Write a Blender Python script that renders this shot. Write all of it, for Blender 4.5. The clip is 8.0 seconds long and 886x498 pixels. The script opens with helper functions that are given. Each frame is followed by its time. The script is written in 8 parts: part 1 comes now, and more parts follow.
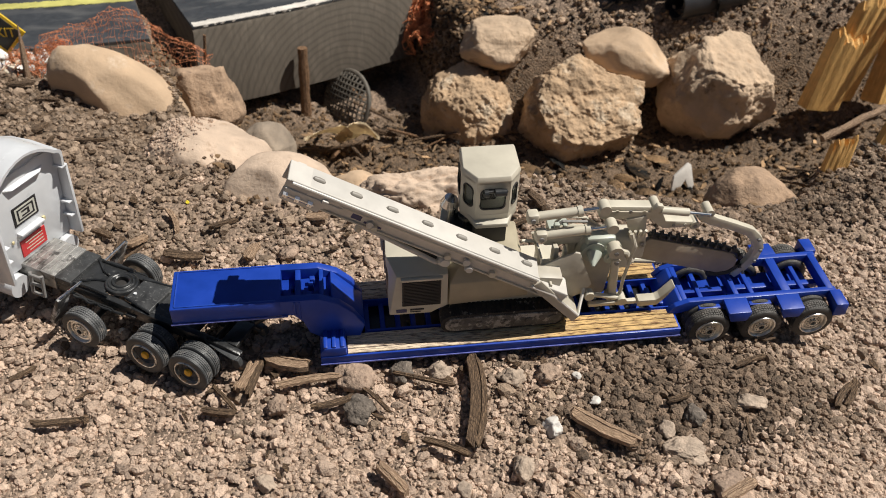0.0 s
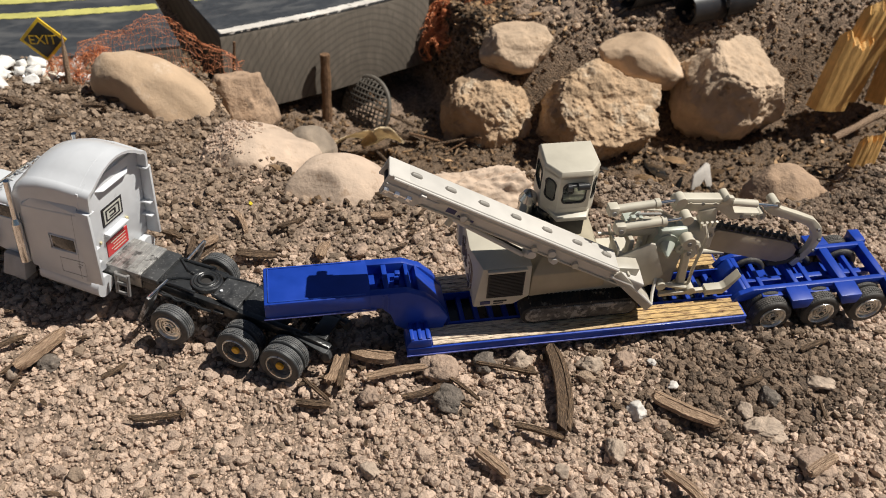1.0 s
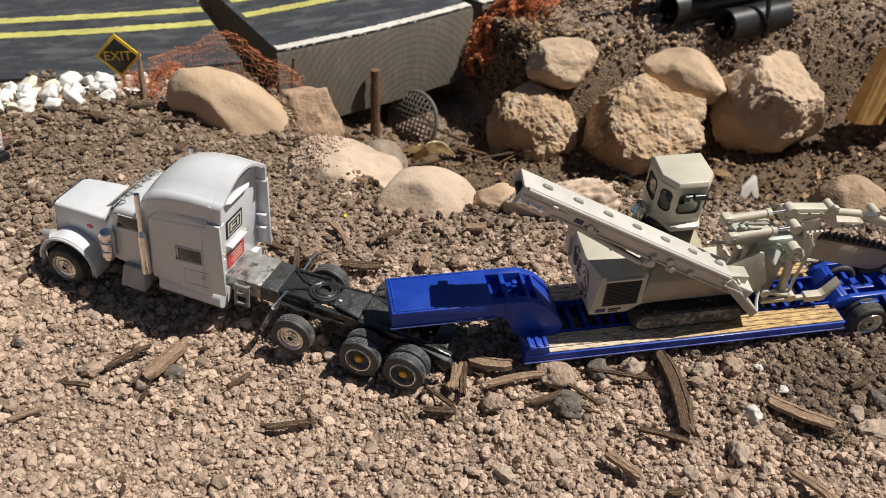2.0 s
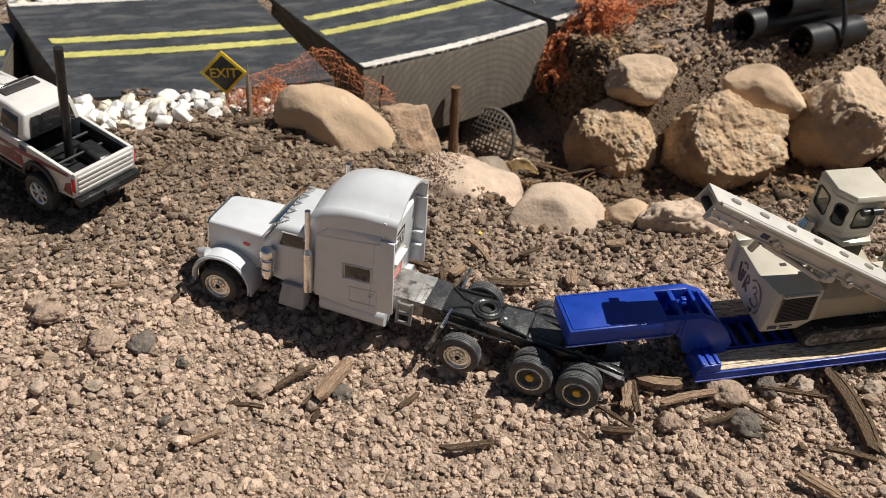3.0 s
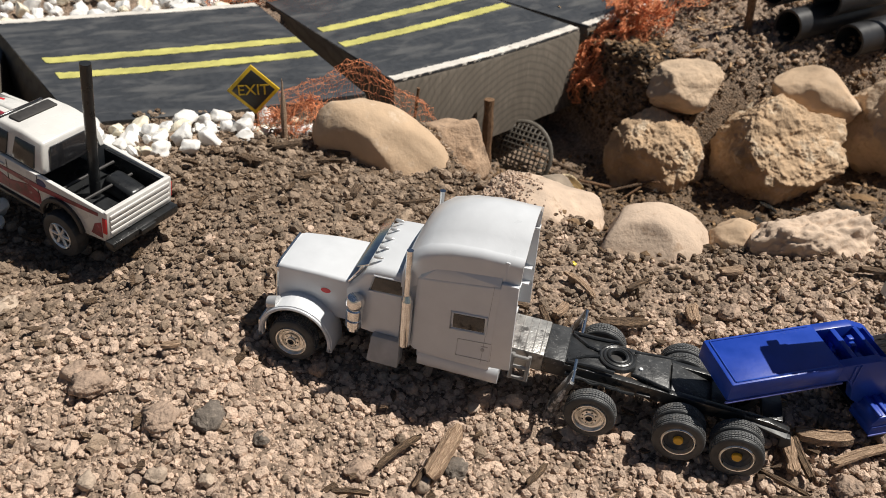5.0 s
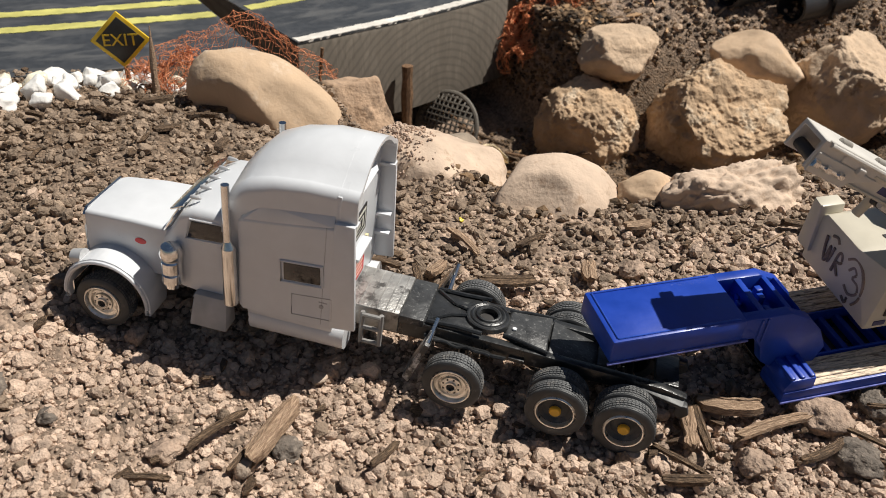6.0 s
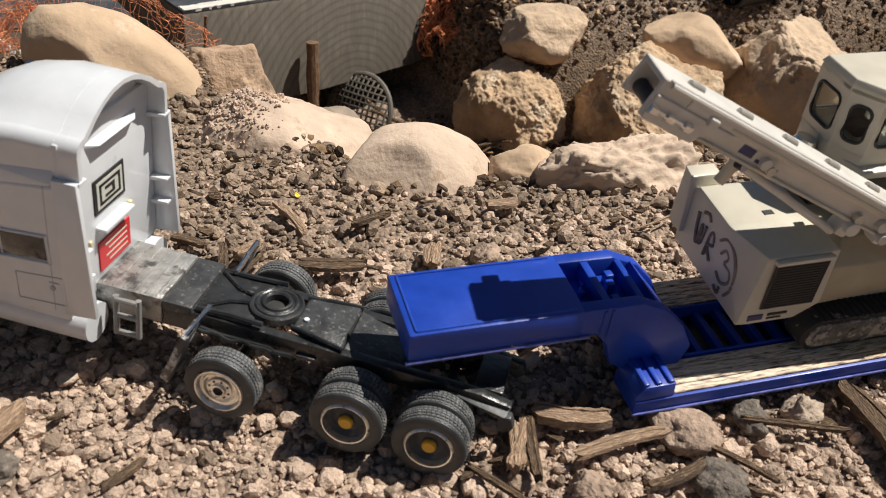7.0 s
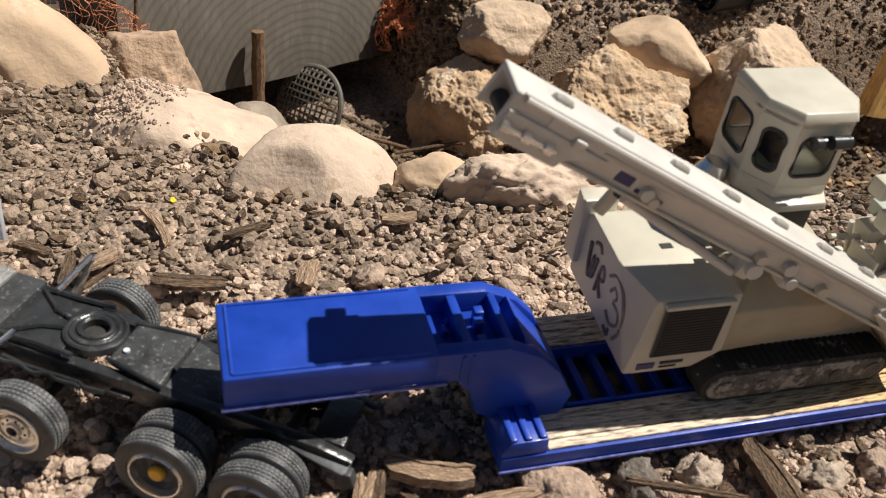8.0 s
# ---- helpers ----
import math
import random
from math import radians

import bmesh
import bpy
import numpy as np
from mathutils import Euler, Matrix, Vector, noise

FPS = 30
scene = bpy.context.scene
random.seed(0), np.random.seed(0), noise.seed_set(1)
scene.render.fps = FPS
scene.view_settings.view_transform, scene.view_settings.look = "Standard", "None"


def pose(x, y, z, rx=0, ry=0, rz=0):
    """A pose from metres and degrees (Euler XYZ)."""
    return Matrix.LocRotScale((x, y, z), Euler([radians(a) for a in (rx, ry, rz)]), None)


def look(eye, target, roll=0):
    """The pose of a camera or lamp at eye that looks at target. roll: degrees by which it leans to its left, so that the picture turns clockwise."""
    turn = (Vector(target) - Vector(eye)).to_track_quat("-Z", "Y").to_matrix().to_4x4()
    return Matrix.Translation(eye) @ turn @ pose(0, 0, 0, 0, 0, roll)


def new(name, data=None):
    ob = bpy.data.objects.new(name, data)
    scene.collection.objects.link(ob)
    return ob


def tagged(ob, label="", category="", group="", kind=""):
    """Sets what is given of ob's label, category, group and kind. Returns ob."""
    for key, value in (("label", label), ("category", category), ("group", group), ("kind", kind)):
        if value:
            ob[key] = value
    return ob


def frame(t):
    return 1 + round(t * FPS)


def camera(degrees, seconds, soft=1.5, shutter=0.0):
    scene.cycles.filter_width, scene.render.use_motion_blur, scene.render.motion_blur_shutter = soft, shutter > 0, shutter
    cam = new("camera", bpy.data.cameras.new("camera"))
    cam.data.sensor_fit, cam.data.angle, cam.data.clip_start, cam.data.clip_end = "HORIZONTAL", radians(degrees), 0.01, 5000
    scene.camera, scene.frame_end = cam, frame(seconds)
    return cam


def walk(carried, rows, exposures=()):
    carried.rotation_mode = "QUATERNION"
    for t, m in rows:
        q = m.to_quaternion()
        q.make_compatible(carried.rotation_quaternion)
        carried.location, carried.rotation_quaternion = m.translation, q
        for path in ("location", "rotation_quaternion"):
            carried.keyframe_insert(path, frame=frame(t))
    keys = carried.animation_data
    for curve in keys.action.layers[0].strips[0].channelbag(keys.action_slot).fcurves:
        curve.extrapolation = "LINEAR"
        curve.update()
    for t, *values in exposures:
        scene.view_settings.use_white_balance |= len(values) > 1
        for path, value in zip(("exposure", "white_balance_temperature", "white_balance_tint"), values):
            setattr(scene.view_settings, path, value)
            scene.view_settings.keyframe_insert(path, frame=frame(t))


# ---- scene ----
cam = camera(53.3, 8.0, soft=0.55)
cam.data.dof.use_dof, cam.data.dof.focus_distance, cam.data.dof.aperture_fstop = True, 0.22, 46.0
METRES, EYE, TILT, LEAN, TURN = 0.34, 0.188, -37.0, 0.0, -7.5
ROWS = [
    (0.0, 0.0, 0.0, 0.0, 0.0, 0.0, 0.0),
    (0.5, -0.049, -0.0211, -0.0029, -1.18, 0.26, 0.4),
    (1.0, -0.1001, -0.0243, -0.013, -2.19, 0.61, 0.89),
    (2.5, -0.2942, -0.0415, -0.014, -3.57, 2.11, 1.3),
    (3.0, -0.3721, -0.0162, -0.0127, -3.68, 2.74, 1.52),
    (3.5, -0.4304, 0.0166, 0.0085, -3.94, 3.15, 2.0),
    (4.0, -0.4831, 0.0516, 0.0242, -4.41, 3.43, 2.59),
    (5.5, -0.4475, 0.1616, -0.0021, -6.47, 3.69, 4.0),
    (6.0, -0.3818, 0.2152, -0.0223, -7.31, 3.86, 4.31),
    (6.5, -0.3228, 0.2576, -0.0243, -8.07, 4.0, 4.21),
    (7.0, -0.2657, 0.3071, -0.0398, -8.62, 4.18, 3.61),
    (7.5, -0.2291, 0.3464, -0.0342, -9.05, 4.14, 2.67),
    (8.0, -0.1897, 0.3541, -0.0233, -9.06, 3.82, 1.46),
]
walk(cam, [(t, pose(0, 0, EYE, TILT, LEAN, TURN) @ pose(METRES * x, METRES * y, METRES * z, 90 + pitch, roll, yaw)) for t, x, y, z, yaw, pitch, roll in ROWS], ((0.0, -0.04), (2.5, 0.0), (5.5, 0.06), (7.0, 0.16), (8.0, 0.24)))

# ---- light: a high sun from beyond the trailer's tail, and a clear sky ----
SUN_WAY = Vector((-0.53, 0.05, -0.85)).normalized()
sun = new("sun", bpy.data.lights.new("sun", "SUN"))
sun.matrix_world = look((0, 0, 3), Vector((0, 0, 3)) + SUN_WAY)
sun.data.energy, sun.data.angle, sun.data.color = 5.3, radians(0.55), (1.0, 0.95, 0.87)
world = bpy.data.worlds.new("sky")
scene.world = world
world.use_nodes = True
sky = world.node_tree.nodes.new("ShaderNodeTexSky")
sky.sky_type, sky.sun_disc = "NISHITA", False
sky.sun_elevation = math.asin(-SUN_WAY.z)
sky.sun_rotation = math.atan2(-SUN_WAY.x, -SUN_WAY.y)
world.node_tree.links.new(sky.outputs[0], world.node_tree.nodes["Background"].inputs[0])
world.node_tree.nodes["Background"].inputs[1].default_value = 0.031

# ---- materials; lengths inside them are in metres, so scales are high ----
CM = 0.01


def mat(name, base, rough=0.5, metal=0.0, var=0.15, scale=300.0, bump=0.0, bump_scale=900.0, coat=0.0, spots=None, spot_at=0.62, spot_scale=160.0, island=0.0):
    """Principled surface: colour that varies at two scales, optional spots of wear, fine relief."""
    m = bpy.data.materials.new(name)
    m.use_nodes = True
    nt = m.node_tree
    n, l = nt.nodes, nt.links
    b = n["Principled BSDF"]
    tc = n.new("ShaderNodeTexCoord")
    n1 = n.new("ShaderNodeTexNoise")
    n1.inputs["Scale"].default_value, n1.inputs["Detail"].default_value = scale, 6
    n2 = n.new("ShaderNodeTexNoise")
    n2.inputs["Scale"].default_value, n2.inputs["Detail"].default_value = scale / 6, 3
    for t in (n1, n2):
        l.new(tc.outputs["Object"], t.inputs["Vector"])
    add = n.new("ShaderNodeMath")
    add.operation = "ADD"
    l.new(n1.outputs["Fac"], add.inputs[0])
    l.new(n2.outputs["Fac"], add.inputs[1])
    last = add
    if island:
        geo = n.new("ShaderNodeNewGeometry")
        mul = n.new("ShaderNodeMath")
        mul.operation, mul.inputs[1].default_value, mul.inputs[2].default_value = "MULTIPLY_ADD", island, -island / 2
        l.new(geo.outputs["Random Per Island"], mul.inputs[0])
        last = n.new("ShaderNodeMath")
        last.operation = "ADD"
        l.new(add.outputs[0], last.inputs[0])
        l.new(mul.outputs[0], last.inputs[1])
    rng = n.new("ShaderNodeMapRange")
    rng.inputs[1].default_value, rng.inputs[2].default_value = 0.6, 1.4
    rng.inputs[3].default_value, rng.inputs[4].default_value = 1 - 2.2 * var, 1 + 2.2 * var
    rng.clamp = False
    l.new(last.outputs[0], rng.inputs[0])
    vm = n.new("ShaderNodeVectorMath")
    vm.operation = "SCALE"
    vm.inputs[0].default_value = base
    l.new(rng.outputs[0], vm.inputs["Scale"])
    col = vm.outputs[0]
    if spots:
        n3 = n.new("ShaderNodeTexNoise")
        n3.inputs["Scale"].default_value, n3.inputs["Detail"].default_value, n3.inputs["Roughness"].default_value = spot_scale, 8, 0.65
        l.new(tc.outputs["Object"], n3.inputs["Vector"])
        ramp = n.new("ShaderNodeMapRange")
        ramp.inputs[1].default_value, ramp.inputs[2].default_value = spot_at, spot_at + 0.08
        l.new(n3.outputs["Fac"], ramp.inputs[0])
        mix = n.new("ShaderNodeMix")
        mix.data_type = "RGBA"
        l.new(ramp.outputs[0], mix.inputs["Factor"])
        l.new(col, mix.inputs["A"])
        mix.inputs["B"].default_value = (*spots, 1)
        col = mix.outputs["Result"]
    l.new(col, b.inputs["Base Color"])
    rr = n.new("ShaderNodeMapRange")
    rr.inputs[1].default_value, rr.inputs[2].default_value = 0.3, 0.7
    rr.inputs[3].default_value, rr.inputs[4].default_value = rough * 0.85, min(1, rough * 1.15)
    l.new(n1.outputs["Fac"], rr.inputs[0])
    l.new(rr.outputs[0], b.inputs["Roughness"])
    b.inputs["Metallic"].default_value = metal
    b.inputs["Coat Weight"].default_value = coat
    b.inputs["Coat Roughness"].default_value = 0.15
    if bump:
        n4 = n.new("ShaderNodeTexNoise")
        n4.inputs["Scale"].default_value, n4.inputs["Detail"].default_value = bump_scale, 8
        l.new(tc.outputs["Object"], n4.inputs["Vector"])
        bp = n.new("ShaderNodeBump")
        bp.inputs["Strength"].default_value, bp.inputs["Distance"].default_value = 0.9, bump * CM
        l.new(n4.outputs["Fac"], bp.inputs["Height"])
        l.new(bp.outputs[0], b.inputs["Normal"])
    return m


def grain_mat(name, light, dark, scale, stretch, rough=0.6, bump=0.02, sharp=0.5, detail=4.0):
    """Wood: noise drawn out along one axis of the object."""
    m = mat(name, light, rough, var=0.12)
    n, l = m.node_tree.nodes, m.node_tree.links
    tc, b = n["Texture Coordinate"], n["Principled BSDF"]
    mp = n.new("ShaderNodeMapping")
    mp.inputs["Scale"].default_value = stretch
    l.new(tc.outputs["Object"], mp.inputs["Vector"])
    g = n.new("ShaderNodeTexNoise")
    g.inputs["Scale"].default_value, g.inputs["Detail"].default_value = scale, detail
    g.inputs["Distortion"].default_value = 0.6
    l.new(mp.outputs[0], g.inputs["Vector"])
    r = n.new("ShaderNodeMapRange")
    r.inputs[1].default_value, r.inputs[2].default_value = sharp - 0.1, sharp + 0.1
    l.new(g.outputs["Fac"], r.inputs[0])
    mix = n.new("ShaderNodeMix")
    mix.data_type = "RGBA"
    l.new(r.outputs[0], mix.inputs["Factor"])
    l.new(b.inputs["Base Color"].links[0].from_socket, mix.inputs["A"])
    mix.inputs["B"].default_value = (*dark, 1)
    l.new(mix.outputs["Result"], b.inputs["Base Color"])
    bp = n.new("ShaderNodeBump")
    bp.inputs["Strength"].default_value, bp.inputs["Distance"].default_value = 0.8, bump * CM
    bp.invert = True
    l.new(r.outputs[0], bp.inputs["Height"])
    l.new(bp.outputs[0], b.inputs["Normal"])
    return m


SOIL = mat("tan_soil", (0.25, 0.182, 0.134), 0.95, var=0.25, scale=500, bump=0.06, bump_scale=900)
GRAVEL = mat("tan_crumbs", (0.51, 0.38, 0.29), 0.94, var=0.15, scale=1500, bump=0.06, bump_scale=2200, island=0.72)
GREY_GRAVEL = mat("grey_brown_crumbs", (0.272, 0.2, 0.143), 0.93, var=0.16, scale=1500, bump=0.05, bump_scale=2200, island=0.95)
DARKISH_GRAVEL = mat("dark_brown_crumbs", (0.19, 0.134, 0.093), 0.9, var=0.24, scale=1100, bump=0.08, bump_scale=2200, island=0.7)
DARK_SOIL = mat("dark_soil_crumbs", (0.135, 0.085, 0.046), 0.95, var=0.35, scale=500, bump=0.03, bump_scale=1500, island=0.9)
FAR_SOIL = mat("brown_bank_soil", (0.27, 0.195, 0.135), 0.95, var=0.3, scale=400, bump=0.05, bump_scale=1200, island=1.1)
PEBBLE = mat("pale_pebble", (0.44, 0.345, 0.265), 0.85, var=0.18, scale=700, bump=0.05, bump_scale=1300, spots=(0.27, 0.2, 0.15), spot_at=0.6, spot_scale=380)
PINK_STONE = mat("pinkish_stone", (0.38, 0.275, 0.205), 0.9, var=0.2, scale=700, bump=0.09, bump_scale=900, spots=(0.22, 0.15, 0.105), spot_at=0.58, spot_scale=420)
DARK_STONE = mat("dark_stone", (0.15, 0.124, 0.102), 0.9, var=0.25, scale=900, bump=0.05, bump_scale=1600, spots=(0.27, 0.225, 0.18), spot_at=0.57, spot_scale=800)
WHITE_STONE = mat("white_stone", (0.64, 0.60, 0.55), 0.6, var=0.06, scale=400, bump=0.015, bump_scale=900)
QUARTZ = mat("white_quartz", (0.86, 0.84, 0.80), 0.38, var=0.05, scale=300, bump=0.02, bump_scale=500, coat=0.2)
CREAM_STONE = mat("cream_quartz", (0.82, 0.74, 0.58), 0.42, var=0.08, scale=300, bump=0.02, coat=0.2)
ROCK = mat("tan_rock", (0.52, 0.385, 0.265), 0.9, var=0.16, scale=120, bump=0.09, bump_scale=500, spots=(0.3, 0.2, 0.12), spot_at=0.6, spot_scale=90)
GREY_STONE = mat("greyish_stone", (0.29, 0.232, 0.175), 0.9, var=0.2, scale=160, bump=0.04, bump_scale=700)
ROCK_YELLOW = mat("ochre_rock", (0.475, 0.33, 0.205), 0.92, var=0.2, scale=110, bump=0.13, bump_scale=420, spots=(0.58, 0.46, 0.33), spot_at=0.54, spot_scale=60)
ROCK_SMOOTH = mat("smooth_tan_stone", (0.53, 0.38, 0.25), 0.85, var=0.12, scale=90, bump=0.03, bump_scale=600, spots=(0.6, 0.46, 0.33), spot_at=0.56, spot_scale=70)
ROCK_PINK = mat("pale_pink_stone", (0.56, 0.43, 0.325), 0.88, var=0.1, scale=160, bump=0.035, bump_scale=700, spots=(0.42, 0.30, 0.21), spot_at=0.58, spot_scale=120)
ROCK_BROWN = mat("brown_rock", (0.41, 0.28, 0.185), 0.92, var=0.2, scale=150, bump=0.08, bump_scale=600, spots=(0.24, 0.165, 0.11), spot_at=0.55, spot_scale=110)
BARK = grain_mat("bark_wood", (0.21, 0.135, 0.08), (0.08, 0.05, 0.03), 700, (1, 6, 6), 0.9, 0.05)
PALE_CHIP = grain_mat("pale_wood_chip", (0.45, 0.31, 0.205), (0.26, 0.168, 0.105), 600, (1, 6, 6), 0.85, 0.03)
ORANGE_WOOD = grain_mat("orange_split_wood", (0.74, 0.44, 0.15), (0.60, 0.33, 0.10), 220, (5, 5, 0.5), 0.7, 0.02, 0.55)
STICK_WOOD = grain_mat("stick_wood", (0.26, 0.15, 0.08), (0.13, 0.07, 0.035), 300, (6, 6, 1), 0.85, 0.03)
TIMBER = grain_mat("grey_end_grain", (0.158, 0.134, 0.107), (0.138, 0.117, 0.093), 80, (4, 1, 0.7), 0.9, 0.006)


def ring_lines(m, centre, scale, dark):
    """Growth rings round a level axis, worked into a wood material."""
    n, l = m.node_tree.nodes, m.node_tree.links
    mp = n.new("ShaderNodeMapping")
    mp.inputs["Location"].default_value = centre
    l.new(n["Texture Coordinate"].outputs["Object"], mp.inputs["Vector"])
    w = n.new("ShaderNodeTexWave")
    w.wave_type, w.rings_direction = "RINGS", "Y"
    w.inputs["Scale"].default_value, w.inputs["Distortion"].default_value, w.inputs["Detail"].default_value, w.inputs["Detail Scale"].default_value = scale, 3.2, 3, 1.0
    l.new(mp.outputs[0], w.inputs["Vector"])
    r = n.new("ShaderNodeMapRange")
    r.inputs[1].default_value, r.inputs[2].default_value, r.inputs[4].default_value = 0.5, 1.0, 0.38
    l.new(w.outputs["Fac"], r.inputs[0])
    mix = n.new("ShaderNodeMix")
    mix.data_type = "RGBA"
    b = n["Principled BSDF"]
    l.new(r.outputs[0], mix.inputs["Factor"])
    l.new(b.inputs["Base Color"].links[0].from_socket, mix.inputs["A"])
    mix.inputs["B"].default_value = (*dark, 1)
    l.new(mix.outputs["Result"], b.inputs["Base Color"])


ring_lines(TIMBER, (-0.088, 0, 0.062), 80, (0.06, 0.05, 0.04))
ASPHALT = grain_mat("black_road_paint", (0.044, 0.047, 0.052), (0.10, 0.10, 0.10), 40, (1, 2.5, 1), 0.5, 0.01, 0.57, 8.0)
YELLOW_PAINT = mat("yellow_line_paint", (0.50, 0.47, 0.14), 0.7, var=0.14, scale=150, bump=0.02, bump_scale=600, spots=(0.2, 0.17, 0.05), spot_at=0.66, spot_scale=180)
WHITE_PAINT = mat("white_line_paint", (0.66, 0.62, 0.56), 0.8, var=0.12, scale=150, bump=0.02, spots=(0.2, 0.17, 0.14), spot_at=0.62, spot_scale=220)
SIGN_YELLOW = mat("sign_yellow", (0.72, 0.47, 0.02), 0.5, var=0.06)
SIGN_BLACK = mat("sign_black", (0.02, 0.02, 0.018), 0.5, var=0.2)
NET = mat("orange_plastic_net", (0.7, 0.265, 0.12), 0.45, var=0.25, scale=200)
NET_RED = mat("red_plastic_net", (0.74, 0.28, 0.13), 0.45, var=0.25, scale=200)
PIPE_BLACK = mat("black_pipe_plastic", (0.022, 0.022, 0.024), 0.38, var=0.3, scale=120, spots=(0.07, 0.06, 0.05), spot_at=0.66)
LEAF_DRY = mat("dry_leaf", (0.27, 0.17, 0.09), 0.8, var=0.3, scale=300, bump=0.02, island=1.3)
LEAF_RED = mat("reddish_dry_leaf", (0.36, 0.165, 0.07), 0.8, var=0.25, scale=260, bump=0.02)
LEAF_CREAM = mat("cream_dry_leaf", (0.74, 0.61, 0.41), 0.7, var=0.15, scale=150, bump=0.02)
BASKET = mat("grey_plastic_mesh", (0.13, 0.115, 0.095), 0.7, var=0.2)
BLUE = mat("dark_blue_trailer_paint", (0.011, 0.05, 0.355), 0.4, var=0.1, scale=200, coat=0.08, bump=0.004, bump_scale=700, spots=(0.03, 0.06, 0.3), spot_at=0.68, spot_scale=260)
BLUE.node_tree.nodes["Principled BSDF"].inputs["Specular IOR Level"].default_value = 0.32
# brighter blue that paints the edge highlight onto the gooseneck's bead
HIGHLIGHT_BLUE = mat("highlight_blue_bead", (0.017, 0.065, 0.39), 0.34, var=0.15, scale=400)
# pale edge colour: worn paint together with a painted edge highlight
BLUE_EDGE = mat("worn_highlight_edge", (0.12, 0.14, 0.42), 0.45, var=0.3, scale=700)
DECK_LIGHT = grain_mat("printed_wood_plank", (0.60, 0.40, 0.165), (0.14, 0.06, 0.02), 330, (1, 7, 1), 0.55, 0.004, 0.56)


def weathered_front(m):
    """The printed planks are bleached pale over the front half of the deck."""
    n, l = m.node_tree.nodes, m.node_tree.links
    b, tc = n["Principled BSDF"], n["Texture Coordinate"]
    sep = n.new("ShaderNodeSeparateXYZ")
    l.new(tc.outputs["Object"], sep.inputs[0])
    nz = n.new("ShaderNodeTexNoise")
    nz.inputs["Scale"].default_value, nz.inputs["Detail"].default_value = 120, 5
    l.new(tc.outputs["Object"], nz.inputs["Vector"])
    sh = n.new("ShaderNodeMath")
    sh.operation, sh.inputs[1].default_value = "MULTIPLY_ADD", 0.05
    l.new(nz.outputs["Fac"], sh.inputs[0])
    l.new(sep.outputs["X"], sh.inputs[2])
    r = n.new("ShaderNodeMapRange")
    r.inputs[1].default_value, r.inputs[2].default_value, r.inputs[3].default_value, r.inputs[4].default_value = 0.05, 0.085, 0.8, 0.0
    l.new(sh.outputs[0], r.inputs[0])
    hsv = n.new("ShaderNodeHueSaturation")
    hsv.inputs["Saturation"].default_value, hsv.inputs["Value"].default_value = 0.45, 1.15
    l.new(b.inputs["Base Color"].links[0].from_socket, hsv.inputs["Color"])
    l.new(r.outputs[0], hsv.inputs["Fac"])
    l.new(hsv.outputs[0], b.inputs["Base Color"])


weathered_front(DECK_LIGHT)
CREAM = mat("cream_machine_paint", (0.55, 0.51, 0.415), 0.42, var=0.05, scale=200, bump=0.003, bump_scale=900, coat=0.1, spots=(0.40, 0.35, 0.25), spot_at=0.69, spot_scale=220)
CREAM_PLASTIC = mat("cream_plastic", (0.53, 0.49, 0.395), 0.5, var=0.07, scale=260, bump=0.004)
# a darker grey than the conveyor's own plastic
BRACKET = mat("darker_grey_bracket", (0.27, 0.25, 0.22), 0.5, var=0.1)
LIGHT_GREY = mat("pale_grey_plastic", (0.57, 0.545, 0.5), 0.42, var=0.05, scale=220, bump=0.004, spots=(0.40, 0.37, 0.32), spot_at=0.68, spot_scale=220)
HOPPER_CREAM = mat("dull_cream_plastic", (0.44, 0.405, 0.335), 0.5, var=0.07, scale=240, bump=0.004, spots=(0.3, 0.26, 0.2), spot_at=0.66, spot_scale=240)
PANEL_TAN = mat("tan_cream_paint", (0.40, 0.352, 0.255), 0.45, var=0.08, scale=200, spots=(0.27, 0.22, 0.15), spot_at=0.66, spot_scale=200)
GREEN_GREY = mat("pale_green_plastic", (0.44, 0.475, 0.41), 0.4, var=0.06, scale=260)
GREY_BROWN = mat("grey_brown_steel", (0.38, 0.315, 0.235), 0.75, var=0.12, scale=200, bump=0.006)
DARK_GREY = mat("dark_grille", (0.035, 0.032, 0.03), 0.6, var=0.2, scale=600)
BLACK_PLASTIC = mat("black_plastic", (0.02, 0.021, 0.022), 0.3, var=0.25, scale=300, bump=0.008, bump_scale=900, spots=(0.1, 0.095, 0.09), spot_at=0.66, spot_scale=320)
TRACK = mat("dusty_grey_track", (0.11, 0.1, 0.088), 0.8, var=0.35, scale=500, bump=0.09, bump_scale=600, spots=(0.36, 0.33, 0.29), spot_at=0.5, spot_scale=420)
TRACK_DARK = mat("dark_track_side", (0.03, 0.027, 0.024), 0.85, var=0.35, scale=500, bump=0.06, bump_scale=700, spots=(0.26, 0.235, 0.2), spot_at=0.6, spot_scale=380)
RUBBER = mat("tyre_rubber", (0.048, 0.05, 0.052), 0.5, var=0.25, scale=400, spots=(0.13, 0.122, 0.115), spot_at=0.62, spot_scale=300, bump=0.008)
DUSTY_RUBBER = mat("dusty_tyre_wall", (0.062, 0.058, 0.053), 0.65, var=0.3, scale=400, spots=(0.15, 0.137, 0.12), spot_at=0.58, spot_scale=300, bump=0.008)
DUSTY_TREAD = mat("very_dusty_tread", (0.1, 0.094, 0.086), 0.75, var=0.3, scale=500, spots=(0.22, 0.2, 0.175), spot_at=0.54, spot_scale=420, bump=0.01)
